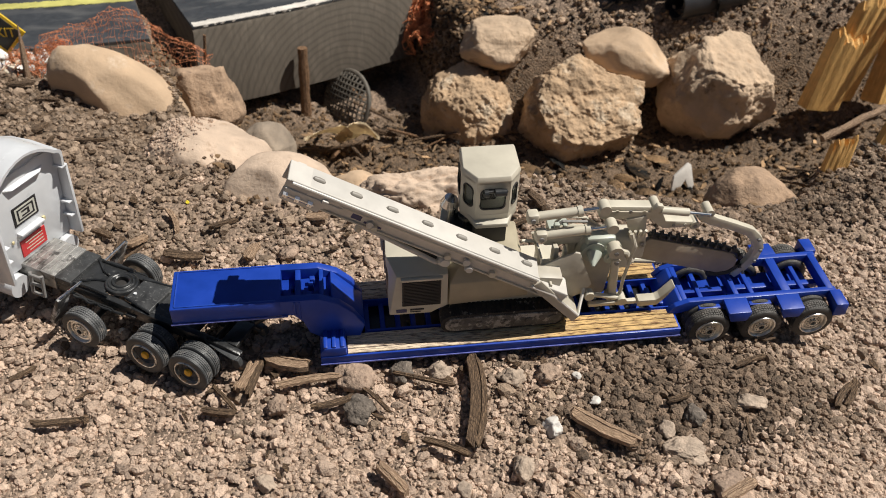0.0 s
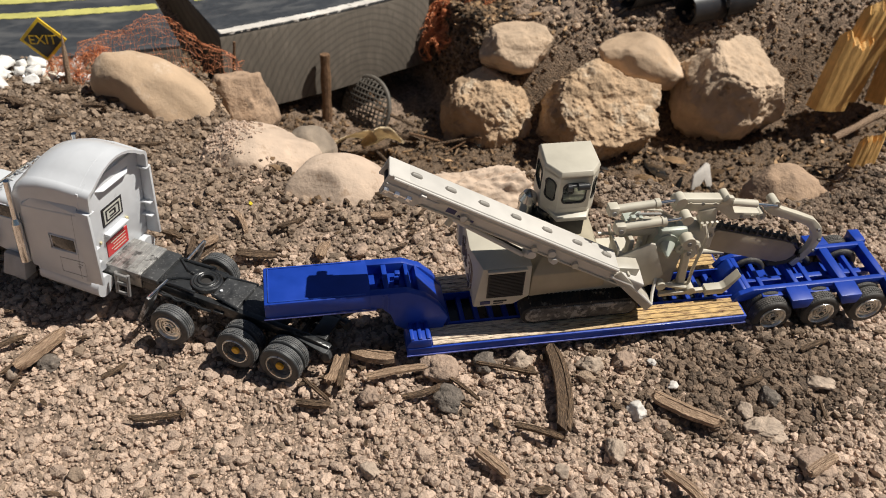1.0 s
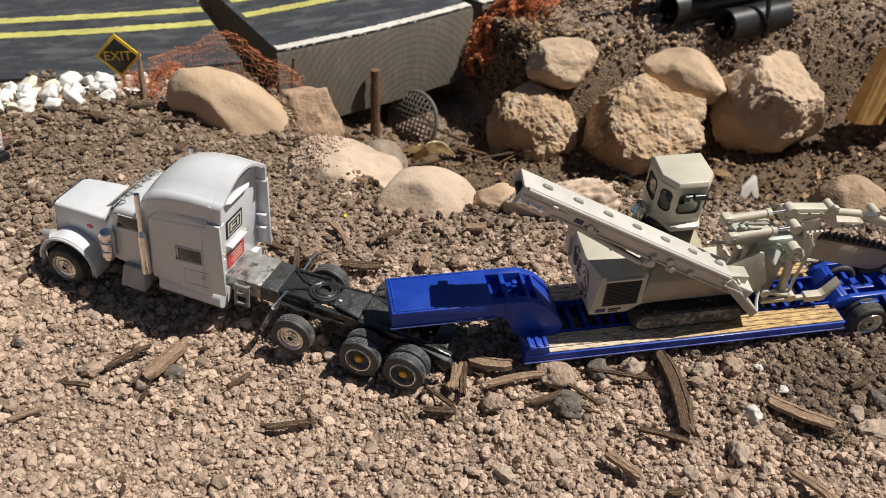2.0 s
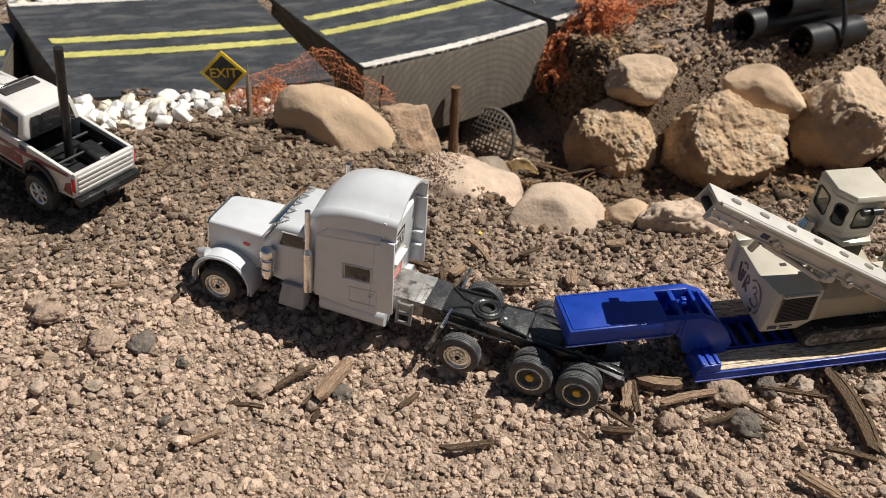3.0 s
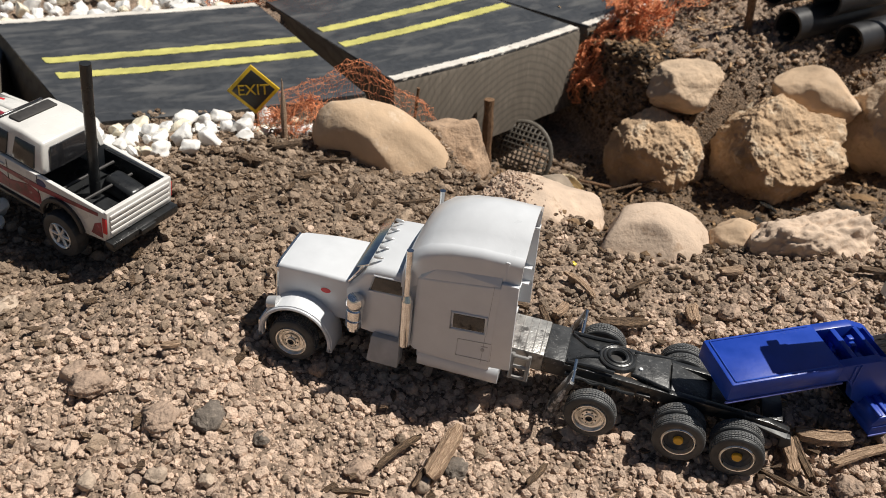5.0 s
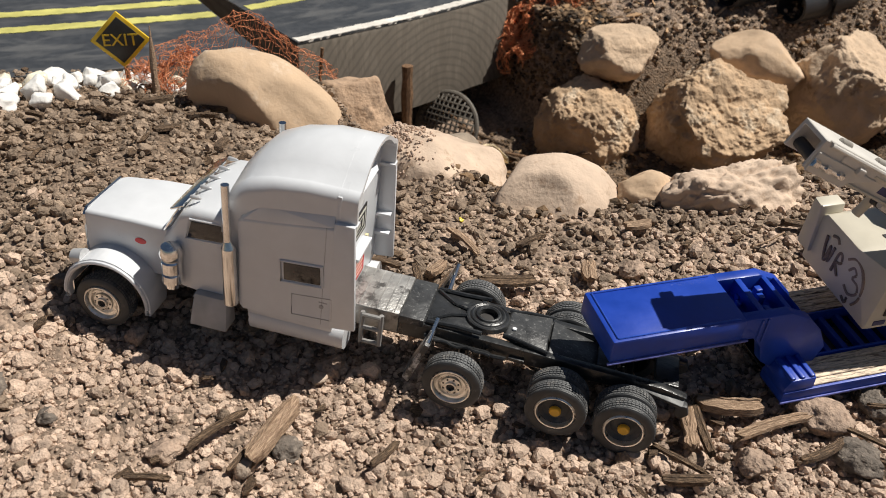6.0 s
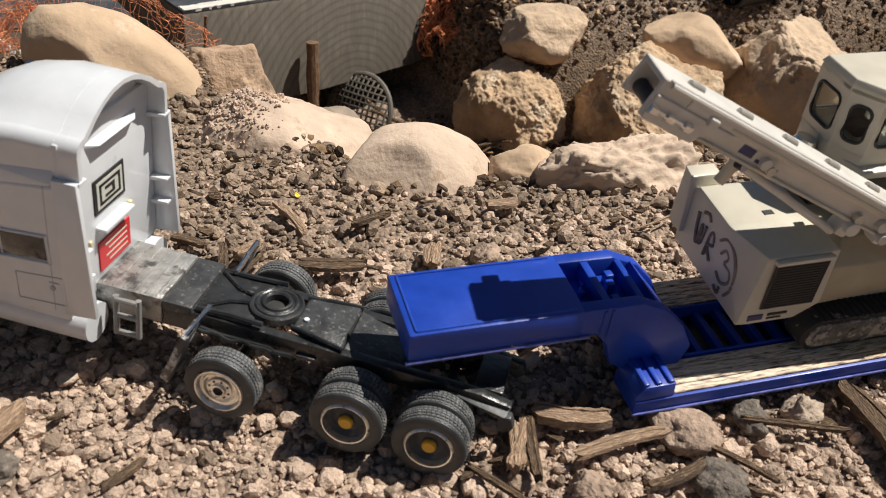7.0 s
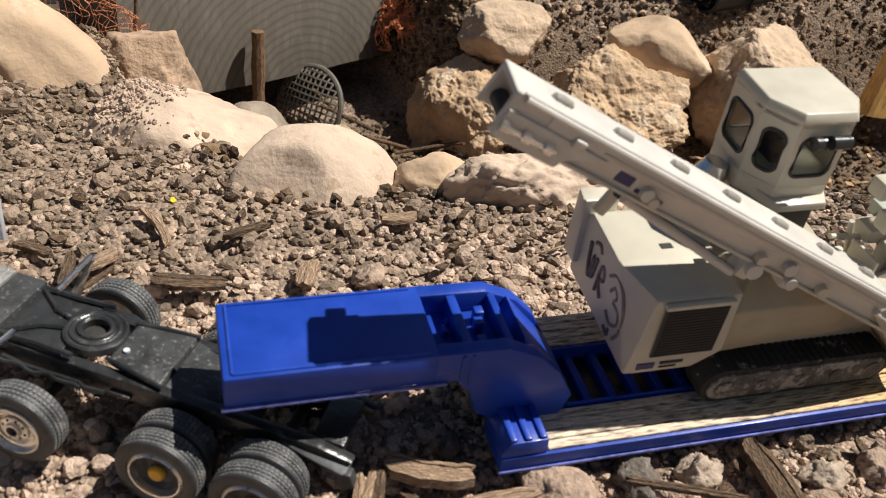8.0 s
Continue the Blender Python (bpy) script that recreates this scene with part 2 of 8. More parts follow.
TREAD = mat("dusty_tyre_tread", (0.105, 0.107, 0.108), 0.6, var=0.3, scale=500, spots=(0.2, 0.19, 0.178), spot_at=0.55, spot_scale=420, bump=0.01)
DUSTY_BLACK = mat("dusty_black_plastic", (0.026, 0.027, 0.028), 0.3, var=0.3, scale=300, bump=0.02, bump_scale=650, spots=(0.09, 0.09, 0.086), spot_at=0.61, spot_scale=380)
CHALKY_BLACK = mat("chalky_black_plastic", (0.045, 0.046, 0.047), 0.42, var=0.3, scale=300, bump=0.025, bump_scale=700, spots=(0.15, 0.15, 0.147), spot_at=0.57, spot_scale=1300)
for dull in (DUSTY_BLACK, CHALKY_BLACK):
    dull.node_tree.nodes["Principled BSDF"].inputs["Specular IOR Level"].default_value = 0.55
CHROME = mat("worn_chrome", (0.78, 0.78, 0.77), 0.16, metal=1.0, var=0.12, scale=400, spots=(0.3, 0.28, 0.25), spot_at=0.68, spot_scale=500)
WORN_BLACK = mat("black_paint_worn_silver", (0.035, 0.035, 0.036), 0.35, var=0.25, scale=300, bump=0.02, bump_scale=700, spots=(0.5, 0.5, 0.49), spot_at=0.5, spot_scale=260)
RIM_SILVER = mat("silver_rim", (0.8, 0.785, 0.74), 0.3, metal=0.9, var=0.25, scale=600, bump=0.01)
HUB_YELLOW = mat("yellow_hub", (0.72, 0.40, 0.02), 0.5, var=0.1)
STEP_GREY = mat("pale_grey_step", (0.42, 0.42, 0.42), 0.45, var=0.12)
EMBLEM_PALE = mat("pale_print", (0.62, 0.62, 0.55), 0.5, var=0.08)
MARKER_CREAM = mat("cream_marker", (0.66, 0.58, 0.34), 0.45, var=0.1)
SEAM = mat("shaded_seam", (0.40, 0.40, 0.41), 0.5, var=0.1)
WHITE = mat("white_truck_paint", (0.65, 0.668, 0.69), 0.32, var=0.035, scale=200, coat=0.35, bump=0.003, bump_scale=700, spots=(0.52, 0.50, 0.46), spot_at=0.71, spot_scale=170)
GREY_PLASTIC = mat("grey_plastic", (0.25, 0.245, 0.235), 0.5, var=0.12)
PLATE = mat("worn_tread_plate", (0.42, 0.41, 0.39), 0.42, metal=0.6, var=0.3, scale=260, spots=(0.12, 0.115, 0.11), spot_at=0.52, spot_scale=160, bump=0.02, bump_scale=1600)
RED_DECAL = mat("red_plate_paint", (0.62, 0.03, 0.035), 0.45, var=0.08)
DARK_RED = mat("dark_red_decal", (0.23, 0.025, 0.04), 0.4, var=0.4, scale=500, spots=(0.55, 0.45, 0.45), spot_at=0.62, spot_scale=330)
INK = mat("black_print", (0.02, 0.018, 0.02), 0.6, var=0.2)
SCRIBBLE = mat("brown_spray_paint", (0.2, 0.15, 0.12), 0.7, var=0.3, scale=700)
BLUE_INK = mat("blue_print", (0.05, 0.05, 0.13), 0.6, var=0.2)
# the blue-grey base colour stands in for sky reflected in the glass
SHIELD_GLASS = mat("reflection_tinted_windshield", (0.16, 0.19, 0.24), 0.14, metal=0.3, var=0.15, coat=0.5)
GLASS_DARK = mat("dark_tinted_window", (0.02, 0.02, 0.022), 0.12, var=0.2, coat=0.5)
LAMP_CLEAR = mat("clear_lamp", (0.6, 0.6, 0.6), 0.15, metal=0.4, var=0.1)
YELLOW_BIT = mat("yellow_lamp", (0.75, 0.6, 0.03), 0.4, var=0.1)


def glass_mat():
    m = bpy.data.materials.new("clear_window")
    m.use_nodes = True
    b = m.node_tree.nodes["Principled BSDF"]
    b.inputs["Base Color"].default_value = (0.85, 0.88, 0.84, 1)
    b.inputs["Roughness"].default_value, b.inputs["Transmission Weight"].default_value, b.inputs["IOR"].default_value = 0.06, 1.0, 1.2
    return m


GLASS = glass_mat()

# ---- mesh helpers; all lengths in centimetres ----


def finish(bm, mesh_name, material, sharp=0.6):
    """The bmesh, made in centimetres, as a mesh in metres with its sharp edges marked."""
    bmesh.ops.scale(bm, vec=(CM, CM, CM), verts=bm.verts)
    bmesh.ops.recalc_face_normals(bm, faces=bm.faces)
    for f in bm.faces:
        f.smooth = True
    for e in bm.edges:
        if len(e.link_faces) == 2 and e.calc_face_angle(0) > sharp:
            e.smooth = False
    me = bpy.data.meshes.new(mesh_name)
    bm.to_mesh(me)
    bm.free()
    me.materials.append(material)
    return me


def at(x=0, y=0, z=0, rx=0, ry=0, rz=0):
    return pose(x * CM, y * CM, z * CM, rx, ry, rz)


def part(name, shape, material, parent, label="", place=None):
    """One mesh object under a thing or part. shape: a bmesh, or a mesh that is shared."""
    me = shape if isinstance(shape, bpy.types.Mesh) else finish(shape, name, material)
    ob = new(name, me)
    ob.parent = parent
    if place is not None:
        ob.matrix_local = place
    return tagged(ob, label)


def thing(name, place, label, category, group="", kind=""):
    ob = new(name)
    ob.matrix_world = place
    ob.empty_display_size = 0.005
    return tagged(ob, label, category, group, kind)


def solid(name, shape, material, place, label, category, group="", kind=""):
    ob = new(name, shape if isinstance(shape, bpy.types.Mesh) else finish(shape, name, material))
    ob.matrix_world = place
    return tagged(ob, label, category, group, kind)


def join(*bms):
    out = bmesh.new()
    for b in bms:
        tmp = bpy.data.meshes.new("tmp")
        b.to_mesh(tmp)
        b.free()
        out.from_mesh(tmp)
        bpy.data.meshes.remove(tmp)
    return out


def moved(bm, m):
    """m: a matrix in centimetres."""
    bmesh.ops.transform(bm, matrix=m, verts=bm.verts)
    return bm


def mv(x=0, y=0, z=0, rx=0, ry=0, rz=0):
    return pose(x, y, z, rx, ry, rz)


def bevel(bm, r, seg=2):
    if r > 0:
        bmesh.ops.bevel(bm, geom=list(bm.edges), offset=r, segments=seg, profile=0.5, affect="EDGES", clamp_overlap=True)
    return bm


def box(x0, x1, y0, y1, z0, z1, r=0.03, seg=2):
    bm = bmesh.new()
    bmesh.ops.create_cube(bm, size=1, matrix=Matrix.Translation(((x0 + x1) / 2, (y0 + y1) / 2, (z0 + z1) / 2)) @ Matrix.Diagonal((x1 - x0, y1 - y0, z1 - z0, 1)))
    return bevel(bm, r, seg)


def prism(pts, y0, y1, r=0.03, seg=2):
    """A side outline of (x, z) points, drawn out from y0 to y1."""
    bm = bmesh.new()
    a = [bm.verts.new((x, y0, z)) for x, z in pts]
    b = [bm.verts.new((x, y1, z)) for x, z in pts]
    bm.faces.new(a)
    bm.faces.new(b[::-1])
    for i in range(len(pts)):
        j = (i + 1) % len(pts)
        bm.faces.new((a[i], b[i], b[j], a[j]))
    bmesh.ops.recalc_face_normals(bm, faces=bm.faces)
    return bevel(bm, r, seg)


def rod(p, q, r, r2=None, seg=16, caps=True):
    p, q = Vector(p), Vector(q)
    bm = bmesh.new()
    d = q - p
    m = Matrix.Translation((p + q) / 2) @ d.to_track_quat("Z", "Y").to_matrix().to_4x4()
    bmesh.ops.create_cone(bm, cap_ends=caps, segments=seg, radius1=r, radius2=r if r2 is None else r2, depth=d.length, matrix=m)
    return bm


def path_tube(pts, r, seg=8):
    """A tube along a line of points, closed at both ends."""
    bm = bmesh.new()
    pts = [Vector(p) for p in pts]
    rings = []
    for i, p in enumerate(pts):
        d = (pts[min(i + 1, len(pts) - 1)] - pts[max(i - 1, 0)]).normalized()
        q = d.to_track_quat("Z", "Y")
        rr = r[i] if isinstance(r, (list, tuple)) else r
        rings.append([bm.verts.new(p + q @ Vector((math.cos(2 * math.pi * k / seg) * rr, math.sin(2 * math.pi * k / seg) * rr, 0))) for k in range(seg)])
    for a, b in zip(rings, rings[1:]):
        for k in range(seg):
            bm.faces.new((a[k], a[(k + 1) % seg], b[(k + 1) % seg], b[k]))
    bm.faces.new(rings[0][::-1])
    bm.faces.new(rings[-1])
    return bm


def lathe(profile, seg=40, tread=0.0, cap=True):
    """Turns (radius, y) points round the y axis. tread: depth of cross grooves on the widest part."""
    bm = bmesh.new()
    top = max(r for r, _ in profile)
    rings = []
    for r, y in profile:
        ring = []
        for k in range(seg):
            a = 2 * math.pi * k / seg
            rr = r - (tread if tread and r > top * 0.965 and k % 3 == 0 else 0)
            ring.append(bm.verts.new((math.cos(a) * rr, y, math.sin(a) * rr)))
        rings.append(ring)
    for a, b in zip(rings, rings[1:]):
        for k in range(seg):
            bm.faces.new((a[k], a[(k + 1) % seg], b[(k + 1) % seg], b[k]))
    if cap and profile[0][0] > 1e-4:
        bm.faces.new(rings[0])
    if cap and profile[-1][0] > 1e-4:
        bm.faces.new(rings[-1][::-1])
    bmesh.ops.remove_doubles(bm, verts=bm.verts, dist=1e-5)
    return bm


def loft(sections, seg=7, cap=True):
    """A hull through cross sections along x: (x, half width, z bottom, z top, corner radius, crown)."""
    bm = bmesh.new()
    rings = []
    for x, w, z0, z1, r, crown in sections:
        pts = [(-w, z0), (w, z0)]
        for k in range(seg + 1):
            a = math.pi / 2 * k / seg
            pts.append((w - r + r * math.cos(a), z1 - r + r * math.sin(a)))
        for k in range(1, seg):
            u = 1 - 2 * k / seg
            pts.append(((w - r) * u, z1 + crown * (1 - u * u)))
        for k in range(seg + 1):
            a = math.pi / 2 * (1 - k / seg)
            pts.append((-w + r - r * math.cos(a), z1 - r + r * math.sin(a)))
        rings.append([bm.verts.new((x, y, z)) for y, z in pts])
    n = len(rings[0])
    for a, b in zip(rings, rings[1:]):
        for k in range(n):
            bm.faces.new((a[k], a[(k + 1) % n], b[(k + 1) % n], b[k]))
    if cap:
        bm.faces.new(rings[0][::-1])
        bm.faces.new(rings[-1])
    return bm


def arc_pts(cx, cz, r, a0, a1, n):
    return [(cx + r * math.cos(radians(a0 + (a1 - a0) * i / n)), cz + r * math.sin(radians(a0 + (a1 - a0) * i / n))) for i in range(n + 1)]


def smooth01(u):
    u = min(1.0, max(0.0, u))
    return u * u * (3 - 2 * u)

# ---- the ground: a level strip, a low bank behind it, a ditch, and a far bank ----


def rim_y(x):
    """Where the level ground breaks off into the ditch."""
    return 27.6 - 1.2 * smooth01((x - 7) / 5) + 3.5 * smooth01((x - 17) / 5) + 17.5 * smooth01((-x - 2.5) / 9)


def land(x, y):
    """Height of the soil in centimetres, without its small lumps."""
    z = 0.2 + 0.75 * smooth01((y - 17) / 9) + 1.0 * smooth01((-x - 9) / 9) - 1.4 * smooth01((x - 10) / 8)
    z += 0.5 * math.exp(-((x + 13.5) ** 2 + (y - 29) ** 2) / 22) - 0.35 * math.exp(-((x + 21.5) ** 2 + (y - 31) ** 2) / 12) - 0.45 * smooth01((y - 34) / 4) * smooth01((-x - 8) / 3) - 1.35 * smooth01((y - 38.6) / 2.6) * smooth01((-x - 6.5) / 2)
    z -= 1.0 * math.exp(-((x - 13) ** 2 / 16 + (y - 28) ** 2 / 6))
    z -= 1.1 * math.exp(-((x + 7.3) ** 2 / 9 + (y - 34.8) ** 2 / 7))
    z -= 0.4 * math.exp(-((x + 14.9) ** 2 + (y - 24.1) ** 2) / 3.5) + 0.35 * math.exp(-((x + 20.6) ** 2 + (y - 30.0) ** 2) / 4)
    ditch = smooth01((y - rim_y(x)) / 5.0) * (1 - smooth01((abs(x) - 45) / 40))
    floor_z = -7.7 + 1.3 * smooth01((-x) / 4)
    far = smooth01((y - 44.5 - 10.0 * smooth01((7.5 - x) / 3.5)) / 6.0)
    bank = -1.6 + 1.0 * smooth01((y - 56) / 14) + 0.9 * smooth01((-x - 10) / 8)
    low = floor_z * (1 - far) + bank * far
    if x < -6:
        low = low * (1 - smooth01((-x - 6) / 4)) + (-0.8 - 2.0 * smooth01((y - 45.5) / 2) * (1 - smooth01((y - 57) / 2.5))) * smooth01((-x - 6) / 4)
    return z * (1 - ditch) + low * ditch


def lumps(x, y):
    p = Vector((x, y, 0))
    rough = 1 + 1.6 * smooth01((y - rim_y(x)) / 4)
    calm = 1 - smooth01((math.hypot(x, y - 35) - 60) / 60)
    return calm * rough * (0.16 * noise.fractal(p * 0.55, 1.0, 2.0, 4) + 0.09 * noise.noise(p * 2.3))


def ground_z(x, y):
    return land(x, y) + lumps(x, y)


def steps(lo, hi, fine0, fine1, fine, grow):
    """Even steps inside the stretch that is seen close up, and ever wider ones outside it."""
    xs, x = [], fine0
    while x < fine1:
        xs.append(x)
        x += fine
    d = fine
    while x < hi:
        xs.append(x)
        d *= grow
        x += d
    x, d, left = fine0, fine, []
    while x > lo:
        d *= grow
        x -= d
        left.append(x)
    return left[::-1] + xs


gx, gy = steps(-900, 900, -31, 34, 0.36, 1.22), steps(-600, 1500, 6, 60, 0.36, 1.22)
verts = [(x * CM, y * CM, ground_z(x, y) * CM) for y in gy for x in gx]
nx = len(gx)
faces = [(j * nx + i, j * nx + i + 1, (j + 1) * nx + i + 1, (j + 1) * nx + i) for j in range(len(gy) - 1) for i in range(nx - 1)]
me = bpy.data.meshes.new("ground")
me.from_pydata(verts, [], faces)
for f in me.polygons:
    f.use_smooth = True


def ground_material():
    """Tan soil in front, darker and browner earth down in the ditch."""
    m = SOIL
    n, l = m.node_tree.nodes, m.node_tree.links
    b = n["Principled BSDF"]
    tc = n["Texture Coordinate"]
    sep = n.new("ShaderNodeSeparateXYZ")
    l.new(tc.outputs["Object"], sep.inputs[0])
    nz = n.new("ShaderNodeTexNoise")
    nz.inputs["Scale"].default_value, nz.inputs["Detail"].default_value = 40, 5
    l.new(tc.outputs["Object"], nz.inputs["Vector"])
    sh = n.new("ShaderNodeMath")
    sh.operation, sh.inputs[1].default_value = "MULTIPLY_ADD", 0.06
    l.new(nz.outputs["Fac"], sh.inputs[0])
    l.new(sep.outputs["Y"], sh.inputs[2])
    r = n.new("ShaderNodeMapRange")
    r.inputs[1].default_value, r.inputs[2].default_value = 0.30, 0.37
    l.new(sh.outputs[0], r.inputs[0])
    mix = n.new("ShaderNodeMix")
    mix.data_type = "RGBA"
    gap = n.new("ShaderNodeVectorMath")
    gap.operation, gap.inputs[1].default_value = "DISTANCE", (0.05, 0.45, 0)
    l.new(tc.outputs["Object"], gap.inputs[0])
    edge = n.new("ShaderNodeMapRange")
    edge.inputs[1].default_value, edge.inputs[2].default_value, edge.inputs[3].default_value, edge.inputs[4].default_value = 0.5, 0.9, 1.0, 0.0
    l.new(gap.outputs["Value"], edge.inputs[0])
    beyond = n.new("ShaderNodeMapRange")
    beyond.inputs[1].default_value, beyond.inputs[2].default_value, beyond.inputs[3].default_value, beyond.inputs[4].default_value = 0.50, 0.54, 1.0, 0.25
    l.new(sh.outputs[0], beyond.inputs[0])
    ditch = n.new("ShaderNodeMath")
    ditch.operation = "MULTIPLY"
    l.new(r.outputs[0], ditch.inputs[0])
    l.new(beyond.outputs[0], ditch.inputs[1])
    both = n.new("ShaderNodeMath")
    both.operation = "MULTIPLY"
    l.new(ditch.outputs[0], both.inputs[0])
    l.new(edge.outputs[0], both.inputs[1])
    l.new(both.outputs[0], mix.inputs["Factor"])
    l.new(b.inputs["Base Color"].links[0].from_socket, mix.inputs["A"])
    mix.inputs["B"].default_value = (0.125, 0.084, 0.053, 1)
    l.new(mix.outputs["Result"], b.inputs["Base Color"])
    # crumbs too small to be laid singly: cells of their own tone and relief
    cell = n.new("ShaderNodeTexVoronoi")
    cell.inputs["Scale"].default_value = 900
    l.new(tc.outputs["Object"], cell.inputs["Vector"])
    tone = n.new("ShaderNodeSeparateColor")
    l.new(cell.outputs["Color"], tone.inputs[0])
    span = n.new("ShaderNodeMapRange")
    span.inputs[3].default_value, span.inputs[4].default_value = 0.6, 1.7
    l.new(tone.outputs[0], span.inputs[0])
    mul = n.new("ShaderNodeVectorMath")
    mul.operation = "SCALE"
    l.new(mix.outputs["Result"], mul.inputs[0])
    l.new(span.outputs[0], mul.inputs["Scale"])
    l.new(mul.outputs[0], b.inputs["Base Color"])
    bp = n.new("ShaderNodeBump")
    bp.invert = True
    bp.inputs["Strength"].default_value, bp.inputs["Distance"].default_value = 1.0, 0.07 * CM
    l.new(cell.outputs["Distance"], bp.inputs["Height"])
    l.new(b.inputs["Normal"].links[0].from_socket, bp.inputs["Normal"])
    l.new(bp.outputs[0], b.inputs["Normal"])
    return m


me.materials.append(ground_material())
tagged(new("ground", me), "dry tan crumbly soil with a dug ditch", "ground", kind="structure")


def scatter(name, count, sizes, area, keep, material, label, category, level=1, seed=1, squash=0.85, lift=0.5, even=1.9, smooth=False):
    """One mesh of many angular crumbs strewn over an area (x0, x1, y0, y1) where keep(x, y) holds."""
    rs = np.random.RandomState(seed)
    bm = bmesh.new()
    if level:
        bmesh.ops.create_icosphere(bm, subdivisions=level, radius=1)
    else:
        for v in ((1, 0, 0), (-1, 0, 0), (0, 1, 0), (0, -1, 0), (0, 0, 1), (0, 0, -1)):
            bm.verts.new(v)
        bm.verts.index_update()
        bmesh.ops.convex_hull(bm, input=list(bm.verts))
    v0 = np.array([v.co[:] for v in bm.verts])
    f0 = np.array([[v.index for v in f.verts] for f in bm.faces])
    bm.free()
    spots = []
    for _ in range(count * 6):
        if len(spots) == count:
            break
        x, y = rs.uniform(area[0], area[1]), rs.uniform(area[2], area[3])
        if keep(x, y):
            spots.append((x, y))
    count = len(spots)
    out = np.empty((count, len(v0), 3))
    for i, (x, y) in enumerate(spots):
        r = sizes[0] * (sizes[1] / sizes[0]) ** (rs.rand() ** even)
        s = np.array([rs.uniform(0.75, 1.35), rs.uniform(0.65, 1.1), rs.uniform(0.55, 1.0) * squash + 0.15])
        v = v0 * (1 + rs.uniform(-0.2, 0.2, (len(v0), 1))) + rs.uniform(-0.13, 0.13, v0.shape)
        a, b = rs.uniform(0, 6.283), rs.uniform(-0.5, 0.5)
        ca, sa, cb, sb = math.cos(a), math.sin(a), math.cos(b), math.sin(b)
        v = (v * s * r) @ np.array([[1, 0, 0], [0, cb, sb], [0, -sb, cb]]) @ np.array([[ca, sa, 0], [-sa, ca, 0], [0, 0, 1]])
        out[i] = v + (x, y, ground_z(x, y) + lift * r)
    tri = (f0[None] + (np.arange(count) * len(v0))[:, None, None]).reshape(-1)
    m = bpy.data.meshes.new(name)
    m.vertices.add(count * len(v0))
    m.vertices.foreach_set("co", (out * CM).reshape(-1))
    m.loops.add(len(tri))
    m.loops.foreach_set("vertex_index", tri)
    k = len(tri) // 3
    m.polygons.add(k)
    m.polygons.foreach_set("loop_start", np.arange(k) * 3)
    m.polygons.foreach_set("loop_total", np.full(k, 3))
    m.polygons.foreach_set("use_smooth", np.full(k, smooth))
    m.update(calc_edges=True)
    m.materials.append(material)
    tagged(new(name, m), label, category, kind="stuff")


def bank_share(x, y):
    """0 on the tan level strip, 1 on the greyer bank behind the vehicles."""
    patch = noise.noise(Vector((x * 0.3, y * 0.3, 7)))
    return max(smooth01((y - 22.2 - 1.6 * smooth01((-10 - x) / 4)) / 3.5 + 0.25 * patch), 0.95 * smooth01((x - 2.5) / 5 + 0.5 * patch) * smooth01((y - 13.5) / 3.5) * (1 - 0.8 * smooth01((x - 12) / 3)))


def darkish_share(x, y):
    """Darker brown soil before the trailer's tail and on the bank beyond it."""
    patch = 0.3 * noise.noise(Vector((x * 0.45, y * 0.45, 3)))
    near = math.hypot((x - 9.3) / 4.9, (y - 16.4) / 2.3)
    far_end = math.hypot((x - 15.5) / 7.0, (y - 27) / 2.6)
    return max(smooth01(1.65 - 1.45 * near + patch), 0.7 * smooth01(1.6 - 1.4 * far_end + patch))


def front(x, y):
    return y < rim_y(x) + 1 and noise.random() > bank_share(x, y) * 0.9 and noise.random() > darkish_share(x, y)


def back(x, y):
    return y < rim_y(x) + 0.8 and noise.random() < bank_share(x, y) + 0.1 and noise.random() > darkish_share(x, y)


def darkish(x, y):
    return y < rim_y(x) + 0.8 and noise.random() < darkish_share(x, y)


def dug(x, y):
    return y > rim_y(x) - 1


scatter("fine_gravel", 33000, (0.04, 0.14), (-27, 25, 8, 30), front, GRAVEL, "dry tan crumbs of soil and fine gravel", "gravel", 1, 3, even=1.9, lift=0.45)
scatter("coarse_gravel", 5000, (0.08, 0.205), (-27, 25, 8, 30), front, GRAVEL, "coarse tan clods and gravel on the ground", "gravel", 2, 4, lift=0.45)
scatter("soil_grains", 42000, (0.024, 0.07), (-25, 22, 9, 24), front, GRAVEL, "fine dry grains of tan soil", "soil", 0, 9)
scatter("bank_gravel", 18500, (0.05, 0.13), (-27, 25, 9, 44), back, GREY_GRAVEL, "grey-brown crumbly soil of the low bank", "gravel", 1, 5)
scatter("bank_clods", 2100, (0.1, 0.23), (-27, 25, 9, 44), back, GREY_GRAVEL, "grey-brown clods lying on the low bank", "gravel", 2, 6)
scatter("darkish_gravel", 9500, (0.04, 0.15), (3, 25, 12, 31), darkish, DARKISH_GRAVEL, "dark brown crumbs of soil", "gravel", 1, 31)
scatter("darkish_clods", 700, (0.1, 0.22), (3, 25, 12, 31), darkish, DARKISH_GRAVEL, "dark brown clods", "gravel", 2, 32)
scatter("ditch_crumbs", 12500, (0.05, 0.2), (-12, 36, 26, 50), dug, DARK_SOIL, "dark brown damp soil crumbs in the ditch", "soil", 1, 7)


def far_side(x, y):
    return y > 48 + 8 * smooth01((8 - x) / 3) and land(x, y) > -4.5


scatter("far_gravel", 9000, (0.05, 0.23), (4, 40, 47, 66), far_side, FAR_SOIL, "grey-brown dry gravel on the far bank", "gravel", 1, 8)

